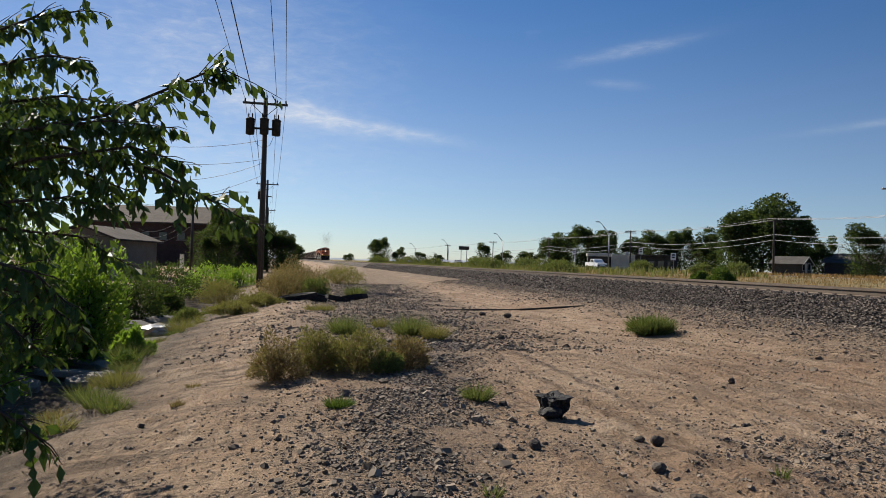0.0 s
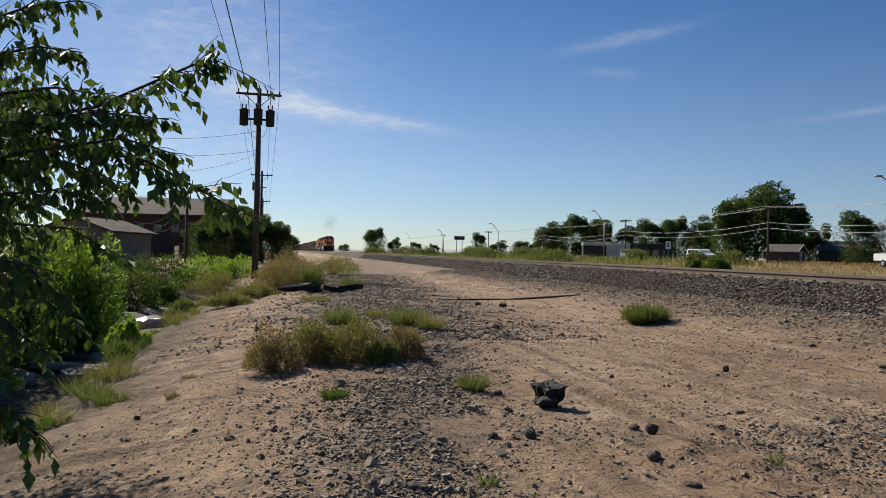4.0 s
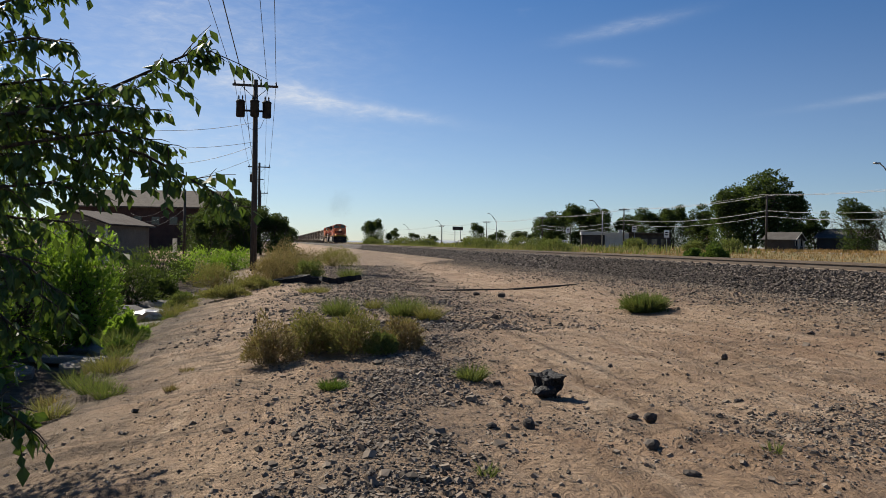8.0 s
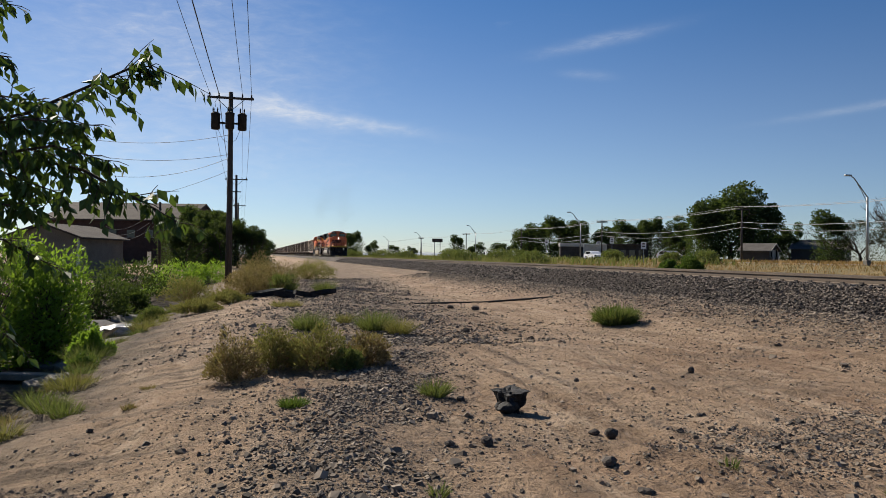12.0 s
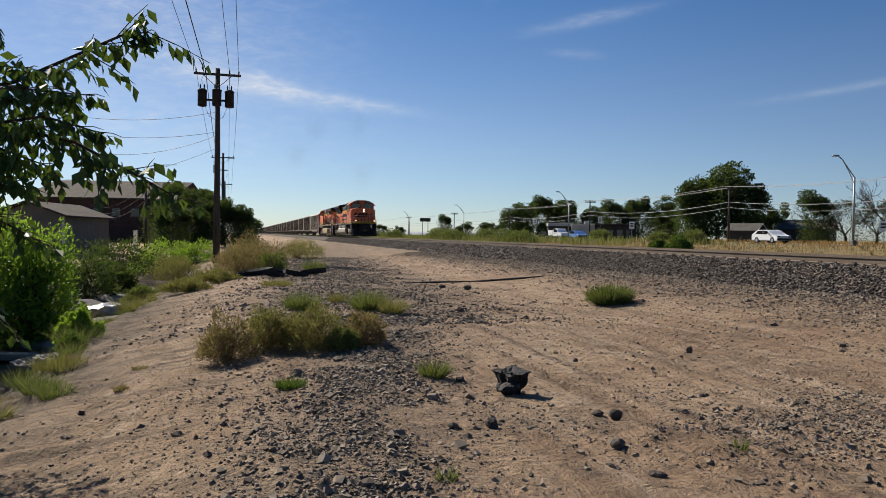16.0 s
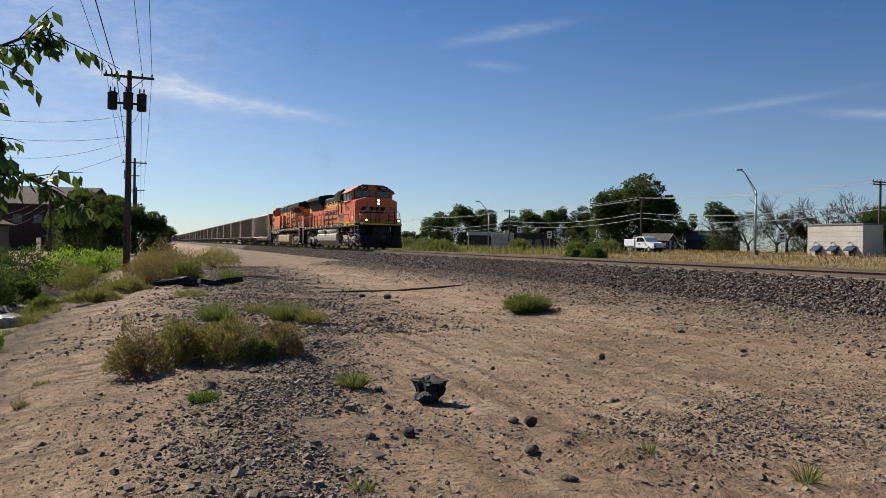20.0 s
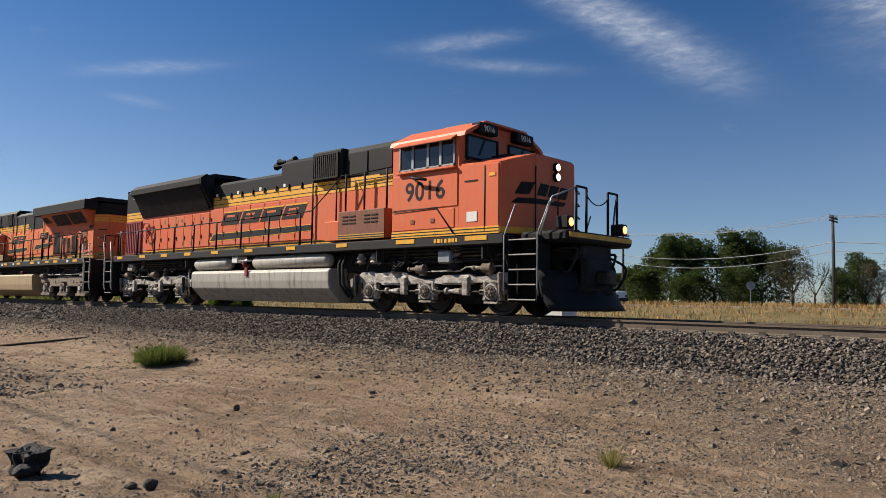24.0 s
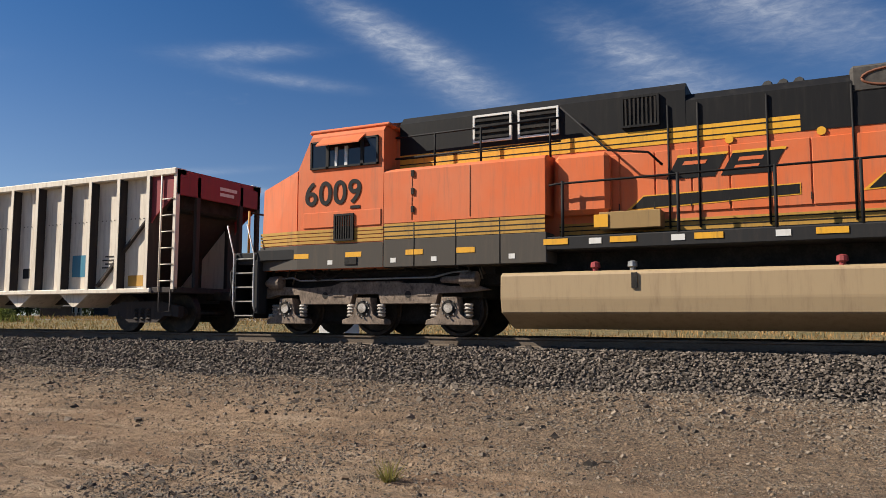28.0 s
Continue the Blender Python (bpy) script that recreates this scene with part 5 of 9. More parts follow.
    # brown electrical box by the walkway
    for i, w in enumerate((0.075, 0.08, 0.05, 0.07, 0.085, 0.08, 0.06)):
        bx("sill_lettering", "yellow", L, -1.508, -1.498, 1.92 - 0.11 * i - w, 1.92 - 0.11 * i, 1.64, 1.73, 0)
    eb = bx("equipment_box", "rust_panel", L, -1.36, -1.0, 3.75, 5.55, 1.86, 2.62, 0.02, "faded red-brown louvred equipment box")
    for s in (4.0, 4.85):
        for k in range(3):
            bx("louvre", "grime", eb, -1.375, -1.355, s, s + 0.25, 2.28 + 0.09 * k, 2.31 + 0.09 * k, 0)
            bx("louvre", "grime", eb, -1.375, -1.355, s + 0.3, s + 0.52, 2.28 + 0.09 * k, 2.31 + 0.09 * k, 0)
    stripes(eb, -1.362, 3.76, 5.54, 1.87, 2.0, "yellow_old")
    bx("tool_box", "orange", L, -1.3, -1.0, 5.6, 6.2, 1.86, 2.4, 0.02)
    # radiator section with flared sides
    for e in (-1, 1):
        pr("radiator_wing", "black_paint", L, [(e * 1.0, 3.98), (e * 1.0, 4.3), (e * 1.25, 4.38), (e * 1.5, 4.2), (e * 1.5, 4.02), (e * 1.42, 3.98)], "y", 12.5, 17.45, "black flared radiator wing")
        pr("radiator_core", "grime", L, [(e * 0.98, 3.2), (e * 1.05, 3.22), (e * 1.45, 4.0), (e * 0.98, 4.0)], "y", 12.62, 17.35)
        for i in range(34):
            bm = bmesh.new()
            s = 12.7 + i * 0.136
            put(bm, [(e * 1.06, s, 3.22), (e * 1.47, s, 4.0), (e * 1.47, s + 0.03, 4.0), (e * 1.06, s + 0.03, 3.22)], [(0, 1, 2, 3)])
            part("radiator_slat", bm, "black_paint", L)
        pr("wing_end", "black_paint", L, [(e * 1.0, 3.2), (e * 1.5, 4.02), (e * 1.5, 4.2), (e * 1.0, 4.36)], "y", 12.42, 12.52)
    pr("radiator_roof", "black_paint", L, [(-1.26, 4.3), (-0.9, 4.44), (0.9, 4.44), (1.26, 4.3)], "y", 12.6, 17.4)
    for s in (13.5, 15.5):
        bm = bmesh.new()
        turned(bm, (0, s, 4.43), "z", [(0, 0.75), (0.06, 0.72), (0.08, 0.6)], 18)
        part("fan_hatch", bm, "black_paint", L, "", True)
    for i in range(6):
        bx("louvre", "white_paint" if i < 3 else "grime", L, -1.02, -1.0, 18.0 - (i // 3) * 0.3, 18.2 - (i // 3) * 0.3, 3.98 + (i % 3) * 0.07, 4.01 + (i % 3) * 0.07, 0)
    stripes(L, -1.003, 17.42, 18.72, 3.14, 3.46, "yellow")
    louvre(L, -1.004, 17.5, 18.62, 1.9, 3.06, 8, "red_paint", "red_paint", "rear_grille")
    bm = bmesh.new()
    ring = [(-1.14, 16.85 + 0.3 * math.cos(a), 2.7 + 0.3 * math.sin(a)) for a in [i * math.pi / 10 for i in range(21)]]
    rod(bm, ring, 0.025, 6)
    for a in (0.3, 2.4, 4.5):
        rod(bm, [(-1.12, 16.85, 2.7), (-1.14, 16.85 + 0.3 * math.cos(a), 2.7 + 0.3 * math.sin(a))], 0.022, 5)
    rod(bm, [(-1.0, 16.85, 2.7), (-1.14, 16.85, 2.7)], 0.06, 8)
    part("handbrake_wheel", bm, "red_paint", L, "red handbrake wheel")
    for i, s in enumerate((13.0, 13.6, 14.4, 14.7, 15.6, 16.1)):
        bx("warning_label", "yellow_old" if i % 2 else "car_brown", L, -1.032, -1.02, s, s + 0.1, 2.9, 3.0, 0)
    # horn
    horn = bx("horn_bracket", "black_paint", L, -0.12, 0.12, 9.58, 9.74, 4.05, 4.5, 0.02)
    for s0, s1, z in ((9.6, 9.08, 4.5), (9.62, 9.2, 4.64), (9.72, 10.22, 4.52), (9.72, 10.05, 4.64)):
        bm = bmesh.new()
        rod(bm, [(-0.1, s0, z), (-0.1, s0 + (s1 - s0) * 0.6, z), (-0.1, s1, z)], 0.035, 10, 0.12)
        part("horn_bell", bm, "black_paint", horn)
    # handrails on the walkway
    posts = [7.05, 8.55, 10.0, 11.4, 12.8, 14.1, 15.5, 16.8, 18.2]
    for s in posts:
        bar("handrail_post", "black_paint", L, [(-1.47, s, 1.6), (-1.47, s, 2.68)], 0.03, 6)
    bar("handrail", "black_paint", L, [(-1.47, 18.75, 2.2), (-1.47, 18.6, 2.64), (-1.47, 7.05, 2.69)], 0.02)
    bar("handrail", "black_paint", L, [(-1.47, 7.05, 2.69), (-1.46, 6.55, 2.72), (-1.3, 5.5, 3.6), (-1.15, 5.4, 3.62), (-1.15, 3.5, 3.68)], 0.018)
    for s in (3.9, 4.75, 5.5):
        bar("handrail_post", "black_paint", L, [(-1.15, s, 2.62), (-1.15, s, 3.66)], 0.03)
    for s in (6.0, 7.05):
        bar("hood_post", "black_paint", L, [(-1.06, s, 1.8), (-1.06, s, 3.6)], 0.025, 6)
    # fuel tank and air reservoirs
    prof = [(-1.40, 1.13), (-1.48, 1.06), (-1.48, 0.80), (-1.44, 0.58), (-1.05, 0.2), (1.05, 0.2), (1.44, 0.58), (1.48, 0.80), (1.48, 1.06), (1.40, 1.13)]
    tank = pr("fuel_tank", "silver", L, prof, "y", 5.75, 12.85, "silver fuel tank with grime streaks", 0.02)
    bx("fuel_gauge", "red_paint", tank, -1.52, -1.48, 9.55, 9.68, 0.95, 1.2, 0.005)
    for s0, s1 in ((5.9, 9.52), (10.8, 12.88)):
        bm = bmesh.new()
        turned(bm, (-1.24, s0, 1.36), "y", [(0, 0.05), (0.05, 0.15), (0.12, 0.195), (s1 - s0 - 0.12, 0.195), (s1 - s0 - 0.05, 0.15), (s1 - s0, 0.05)], 20)
        part("air_reservoir", bm, "silver", L, "long silver air reservoir", True)
    bx("fuel_filler", "white_paint", L, -1.45, -1.1, 10.2, 10.5, 1.36, 1.56, 0.01)
    bar("filler_pipe", "red_paint", L, [(-1.2, 9.8, 1.3), (-1.46, 9.8, 1.25), (-1.48, 9.8, 1.36)], 0.045, 8)
    bar("valve", "steel_bright", L, [(-1.4, 9.5, 1.42), (-1.42, 10.1, 1.42)], 0.03, 8)
    for s in (5.45, 5.3):
        bar("hose", "rubber", L, [(-1.25, s, 1.5), (-1.38, s, 1.2), (-1.38, s - 0.05, 0.7), (-1.2, s - 0.25, 0.35)], 0.04, 8)
    for s in (4.7, 4.2):
        bm = bmesh.new()
        turned(bm, (-1.25, s, 1.22), "z", [(0, 0.08), (0.04, 0.13), (0.1, 0.08), (0.14, 0.13), (0.2, 0.09), (0.3, 0.05)], 12)
        part("valve", bm, "truck_grey", L)
    bx("sand_box", "galvanised", L, -1.35, -1.15, 1.55, 1.95, 1.18, 1.48, 0.03)
    bx("sand_box", "truck_grey", L, -1.35, -1.15, 17.4, 17.8, 1.2, 1.48, 0.03)
    for s in (1.2, 3.2, 15.0, 17.0):
        bar("cable", "rubber", L, [(-1.1, s, 1.5), (-1.25, s + 0.25, 1.3), (-1.2, s + 0.6, 1.22), (-1.1, s + 0.9, 1.45)], 0.02)
    for s in (0.5, 3.9, 13.3, 18.0):
        bx("frame_gusset", "sill_grey", L, -1.45, -0.85, s, s + 0.04, 1.25, 1.56, 0)
    underfloor(L, 0.1, 5.2, 3)
    underfloor(L, 13.2, 18.6, 4)
    truck_a(L, 2.47, "truck_grey")
    truck_a(L, 16.2, "truck_grey", -1)
    # front end: steps, pilot, platform, coupler, lights
    for e in (-1, 1):
        steps(L, -0.95, -0.25, 0.36, 1.62, 5, e, (-0.18,) if e > 0 else (-0.16, -1.02), "galvanised", -1)
        steps(L, 18.78, 19.34, 0.4, 1.6, 4, e, (18.74, 19.34), "white_paint")
    bm = bmesh.new()
    rows = []
    for k, (z, f) in enumerate(((0.14, 0.35), (0.3, 0.24), (0.55, 0.10), (0.8, 0.03), (0.98, 0.0))):
        rows.append([(x, y - f, z) for x, y in ((-1.5, -1.0), (-1.2, -1.18), (-0.7, -1.36), (0, -1.46), (0.7, -1.36), (1.2, -1.18), (1.5, -1.0))])
    vs = [[bm.verts.new(v) for v in r] for r in rows]
    back = [[bm.verts.new((v[0] * 0.97, v[1] + 0.1, v[2])) for v in r] for r in rows]
    for g, flip in ((vs, 0), (back, 1)):
        for r0, r1 in zip(g, g[1:]):
            for i in range(6):
                bm.faces.new((r0[i], r0[i + 1], r1[i + 1], r1[i]))
    for r in (0, 4):
        for i in range(6):
            bm.faces.new((vs[r][i], vs[r][i + 1], back[r][i + 1], back[r][i]))
    for i in (0, 6):
        for r in range(4):
            bm.faces.new((vs[r][i], vs[r + 1][i], back[r + 1][i], back[r][i]))
    part("pilot", bm, "black_paint", L, "black curved snowplough pilot", True)
    bx("anticlimber", "black_paint", L, -1.35, 1.35, -1.62, -0.42, 1.56, 1.8, 0.06)
    bx("front_edge", "yellow", L, -1.3, 1.3, -1.63, -1.615, 1.66, 1.76, 0)
    bx("draft_gear", "grime", L, -0.6, 0.6, -1.5, -0.4, 0.7, 1.56, 0.05)
    coupler(L, -0.95, -1)
    coupler(L, 19.3, 1)
    for e in (-1, 1):
        d = bx("ditch_light", "black_paint", L, e * 1.12 - 0.12, e * 1.12 + 0.12, -1.55, -1.25, 1.84, 2.1, 0.02)
        bm = bmesh.new()
        turned(bm, (e * 1.12, -1.565, 1.97), "y", [(-0.01, 0.06), (0.004, 0.09), (0.02, 0.09)], 14)
        part("lens", bm, "ditch_glow", d, "lit orange-white ditch light lens")
        for x in (0.45, 0.85):
            bar("front_post", "black_paint", L, [(e * x, -1.5, 1.78), (e * x, -1.5, 2.75)], 0.03)
        bar("front_rail", "black_paint", L, [(e * 0.45, -1.5, 2.75), (e * 0.85, -1.5, 2.75)], 0.025)
        bar("front_rail", "galvanised", L, [(e * 1.46, -1.02, 1.7), (e * 1.3, -1.2, 2.5), (e * 0.85, -1.5, 2.72)], 0.022)
    bm = bmesh.new()
    rod(bm, sag((-0.45, -1.5, 2.6), (0.45, -1.5, 2.6), 0.18, 10), 0.014, 4)
    part("chain", bm, "steel_dark", L)
    for k in range(4):
        bar("nose_step", "black_paint", L, [(0.8, -0.44, 2.0 + 0.3 * k), (0.8, -0.52, 2.0 + 0.3 * k), (1.15, -0.35, 2.0 + 0.3 * k), (1.12, -0.25, 2.0 + 0.3 * k)], 0.016, 4)
    # rear platform rails
    bx("rear_platform", "sill_grey", L, -1.02, 1.02, 18.74, 19.38, 1.5, 1.74, 0.02)
    for x in (-1.0, -0.5, 0.5, 1.0):
        bar("rear_post", "white_paint" if x < -0.8 else "black_paint", L, [(x, 19.2, 1.74), (x, 19.2, 2.8)], 0.028)
    bar("rear_rail", "black_paint", L, [(-1.0, 19.2, 2.8), (-0.5, 19.2, 2.8)], 0.025)
    bar("rear_rail", "black_paint", L, [(0.5, 19.2, 2.8), (1.0, 19.2, 2.8)], 0.025)
    return L


LOCO_A = lead_locomotive()


def trailing_locomotive():
    """The second unit runs cab last; s is still counted from the lead nose while building, then moved to its own base."""
    base = 20.3
    L = thing("diesel_locomotive", "weathered orange and black diesel locomotive with tan fuel tank", "locomotive", group="locomotives of the train")
    bx("underframe", "grime", L, -0.85, 0.85, 20.6, 40.6, 1.0, 1.6)
    bx("deck", "sill_grey", L, -1.5, 1.5, 21.5, 40.2, 1.56, 1.80, 0.02, "dusty grey frame sill along the walkway")
    for s in (22.1, 24.2, 25.2, 27.0, 28.8, 30.6, 32.0, 33.2):
        bx("reflector", "yellow", L, -1.512, -1.495, s, s + 0.45, 1.66, 1.76, 0)
    for s in (23.0, 26.3, 29.6, 31.2, 32.6):
        bx("label_plate", "white_paint", L, -1.51, -1.495, s, s + 0.22, 1.65, 1.75, 0)
    # long hood in sections
    pts = [(-1.0, 1.80), (-1.0, 3.98), (-0.85, 4.12), (0.85, 4.12), (1.0, 3.98), (1.0, 1.80)]
    pr("hood", "orange_old", L, pts, "y", 21.7, 37.0, "long sun-bleached orange engine hood")
    tail = [(-1.0, 21.7), (-0.6, 21.34), (0.6, 21.34), (1.0, 21.7)]
    bm = bmesh.new()
    prism(bm, tail, "z", 1.8, 4.1)
    part("hood_tail", bm, "orange_old", L)
    for z0, z1, mat in ((3.36, 3.44, "yellow"), (3.47, 3.54, "yellow"), (3.57, 3.63, "yellow"), (3.66, 4.12, "black_paint"), (1.84, 2.1, "yellow_old")):
        bm = bmesh.new()
        prism(bm, [(x * 1.007, 21.7 + (v - 21.7) * 1.01 - 0.004) for x, v in tail], "z", z0, z1)
        part("tail_band", bm, mat, L)
    pr("hood_roof", "black_paint", L, [(-1.006, 3.65), (-1.006, 4.10), (-0.85, 4.25), (0.85, 4.25), (1.006, 4.10), (1.006, 3.65)], "y", 27.3, 31.2, "black upper hood")
    pr("hood_roof", "black_paint", L, [(-1.01, 3.65), (-1.01, 4.30), (-0.85, 4.46), (0.85, 4.46), (1.01, 4.30), (1.01, 3.65)], "y", 31.2, 36.9, "black upper hood")
    bx("exhaust_housing", "roof_dark", L, -1.02, 1.02, 27.4, 28.65, 3.9, 4.34, 0.04, "grey exhaust housing with a rusty ring")
    bar("rust_ring", "rust_panel", L, [(-1.021, 28.02 + 0.48 * math.cos(a * 0.3142), 4.12 + 0.14 * math.sin(a * 0.3142)) for a in range(21)], 0.02, 5)
    bx("hood_roof", "black_paint", L, -1.012, -0.99, 27.6, 29.4, 3.38, 3.68, 0)
    stripes(L, -1.003, 29.4, 36.9, 3.38, 3.65, "yellow")
    stripes(L, -1.003, 26.4, 27.45, 3.56, 3.84, "yellow")
    stripes(L, -1.003, 21.72, 33.5, 1.81, 2.07, "yellow_old", 3)
    emblem(L, -1.028, 29.75, 31.55, 2.75, 3.14, ("black_paint", "yellow", "orange_old"), 2)
    emblem(L, -1.028, 26.9, 27.85, 2.86, 3.17, ("black_paint", "yellow", "orange_old"), 1)
    doors(L, -1.003, [27.4 + 0.62 * i for i in range(10)], 2.18, 3.26, "orange_old", False)
    for s in (27.35, 28.65, 29.9, 31.0, 31.5):
        bar("hood_seam_pipe", "black_paint", L, [(-1.03, s, 1.9), (-1.03, s, 4.05)], 0.02, 5)
    for s in (29.1, 30.5):
        bm = bmesh.new()
        turned(bm, (-1.01, s, 3.35), "x", [(-0.02, 0.07), (0.0, 0.07)], 12)
        part("lift_eye", bm, "yellow", L)
    # air intake boxes behind the cab
    louvre(L, -1.02, 31.68, 32.27, 3.76, 4.24, 8, "grime", "black_paint", "vent_grille")
    for s in (33.52, 34.46):
        louvre(L, -1.02, s, s + 0.73, 3.78, 4.24, 4, "grime", "white_paint", "vent_grille", False)
    # wide equipment cabinet with sloped roof next to the cab
    cab_side = pr("equipment_cabinet", "orange_old", L, [(-1.5, 2.2), (-1.5, 3.24), (-1.4, 3.3), (-0.98, 3.34), (-0.98, 2.2)], "y", 33.6, 37.0, "bleached orange wide equipment cabinet", 0.015)
    for s in (35.1, 36.35):
        bar("cabinet_seam", "rust_panel", cab_side, [(-1.502, s, 2.26), (-1.502, s, 3.22)], 0.008, 4)
    for z in (2.4, 2.75, 3.1):
        bx("hinge", "grime", cab_side, -1.53, -1.5, 36.3, 36.36, z, z + 0.12, 0)
    bx("lower_cabinet", "skirt_grey", L, -1.507, 1.507, 33.6, 36.99, 1.35, 1.895, 0.01)
    stripes(L, -1.503, 33.62, 36.98, 1.9, 2.2, "yellow_old", 3, "sill_grey")
    for s in (34.5, 35.4, 36.3):
        bar("panel_seam", "grime", L, [(-1.51, s, 1.36), (-1.51, s, 2.2)], 0.008, 4)
    for s in (35.0, 36.1, 37.5, 38.8):
        bx("reflector", "yellow", L, -1.515, -1.5, s, s + 0.38, 1.58, 1.68, 0)
    for s in (34.2, 35.8, 36.7, 38.2):
        bx("label_plate", "white_paint", L, -1.513, -1.5, s, s + 0.12, 1.44, 1.53, 0)
    bx("inverter_box", "orange_old", L, -1.3, -1.0, 32.5, 33.5, 2.2, 3.3, 0.08, "orange round-shouldered inverter box")
    tb = bx("tool_box", "tool_tan", L, -1.4, -1.0, 31.6, 32.66, 1.9, 2.2, 0.01)
    bx("latch_plate", "yellow", tb, -1.42, -1.4, 32.5, 32.75, 1.94, 2.16, 0)
    # cab
    cabp = [(-1.5, 1.36), (-1.5, 3.46), (-1.5, 4.1), (-1.38, 4.25), (-0.7, 4.44), (0.7, 4.44), (1.38, 4.25), (1.5, 4.1), (1.5, 3.46), (1.5, 1.36)]
    bm = bmesh.new()
    n = len(cabp)
    put(bm, [(x, 37.0, z) for x, z in cabp] + [(x, 39.1 if z < 3.5 else 38.78, z) for x, z in cabp],
        [tuple(range(n)), tuple(range(2 * n - 1, n - 1, -1))] + [(i, (i + 1) % n, n + (i + 1) % n, n + i) for i in range(n)])
    cab = part("cab", bm, "orange_old", L, "bleached orange crew cab")
    bm = bmesh.new()
    put(bm, [(-1.5, 39.1, 1.36), (1.5, 39.1, 1.36), (1.35, 40.2, 1.36), (-1.35, 40.2, 1.36), (-1.5, 39.1, 3.46), (1.5, 39.1, 3.46), (1.3, 40.2, 3.12), (-1.3, 40.2, 3.12)],
        [(0, 1, 2, 3), (4, 7, 6, 5), (0, 4, 5, 1), (1, 5, 6, 2), (2, 6, 7, 3), (3, 7, 4, 0)])
    bmesh.ops.bevel(bm, geom=bm.edges[:], offset=0.03, segments=2, affect="EDGES")
    nose = part("nose", bm, "orange_old", L, "bleached orange short hood")
    bm = bmesh.new()
    put(bm, [(-1.512, 37.0, 1.36), (-1.512, 39.1, 1.36), (-1.362, 40.21, 1.36), (-1.512, 37.0, 1.86), (-1.512, 39.1, 1.86), (-1.362, 40.21, 1.86)], [(0, 1, 4, 3), (1, 2, 5, 4)])
    part("skirt", bm, "skirt_grey", L)
    for k in range(4):
        z = 1.88 + k * 0.075
        bm = bmesh.new()
        put(bm, [(-1.51, 37.0, z), (-1.51, 39.1, z), (-1.36, 40.205, z), (-1.51, 37.0, z + 0.058), (-1.51, 39.1, z + 0.058), (-1.36, 40.205, z + 0.058)], [(0, 1, 4, 3), (1, 2, 5, 4)])
        part("yellow_band", bm, "yellow_old", L)
    bx("cab_roof_edge", "orange_old", cab, -1.45, 1.45, 36.9, 38.88, 4.19, 4.27, 0.03)
    bx("roof_unit", "truck_tan", cab, -0.5, 0.5, 37.4, 38.4, 4.42, 4.52, 0.03)
    cab_windows(cab, -1.505, 37.12, 38.78, 3.42, 4.0, [37.5, 38.35], "sill_grey")
    bx("window_sash", "white_paint", cab, -1.54, -1.515, 37.85, 37.92, 3.45, 3.85, 0)
    bx("window_sash", "white_paint", cab, -1.54, -1.515, 38.1, 38.16, 3.45, 3.85, 0)
    pr("window_awning", "orange_old", cab, [(-1.5, 4.04), (-1.5, 4.07), (-1.74, 3.88), (-1.74, 3.85)], "y", 37.45, 38.5)
    bx("door_panel", "orange_old", cab, -1.52, -1.5, 37.05, 38.95, 2.2, 2.52, 0.008)
    louvre(cab, -1.503, 37.72, 38.12, 1.95, 2.42, 7, "grime", "black_paint", "vent_grille")
    bx("grab_slot", "black_paint", cab, -1.515, -1.5, 37.55, 37.78, 2.56, 2.62, 0)
    side_text("6009", 0.68, -1.512, 38.22, 2.68, cab, "black_paint")
    bx("step_light", "grime", L, -1.53, -1.5, 37.6, 37.9, 1.42, 1.58, 0.01)
    # raised walkway rails by the cab
    for z in (3.55, 3.98):
        bar("roof_rail", "black_paint", L, [(-1.2, 36.9, z), (-1.2, 33.4, z + 0.03)], 0.02)
    for s in (36.0, 35.0, 33.6):
        bar("roof_rail_post", "black_paint", L, [(-1.2, s, 3.3), (-1.2, s, 4.0)], 0.022)
    bar("diagonal_rail", "black_paint", L, [(-1.2, 33.4, 4.2), (-1.3, 32.5, 3.3), (-1.3, 31.8, 3.2), (-1.1, 31.6, 3.0)], 0.022)
    # radiator end with broad wings
    for e in (-1, 1):
        pr("radiator_wing", "black_paint", L, [(e * 1.0, 3.84), (e * 1.0, 4.2), (e * 1.52, 4.24), (e * 1.55, 4.2), (e * 1.55, 3.84)], "y", 21.5, 27.3, "wide black radiator wing")
        bm = bmesh.new()
        put(bm, [(e * 1.0, 21.9, 3.2), (e * 1.0, 27.0, 3.4), (e * 1.45, 26.6, 3.84), (e * 1.45, 21.9, 3.84), (e * 0.98, 21.9, 3.84), (e * 0.98, 27.0, 3.84)],
            [(0, 1, 2, 3), (0, 3, 4), (1, 5, 2), (0, 4, 5, 1), (3, 2, 5, 4)])
        part("wing_underside", bm, "orange_old", L)
    pr("radiator_roof", "black_paint", L, [(-1.5, 4.2), (-1.0, 4.36), (1.0, 4.36), (1.5, 4.2)], "y", 21.45, 25.2)
    pr("radiator_roof", "grime", L, [(-1.2, 4.2), (-0.9, 4.36), (0.9, 4.36), (1.2, 4.2)], "y", 25.2, 27.2)
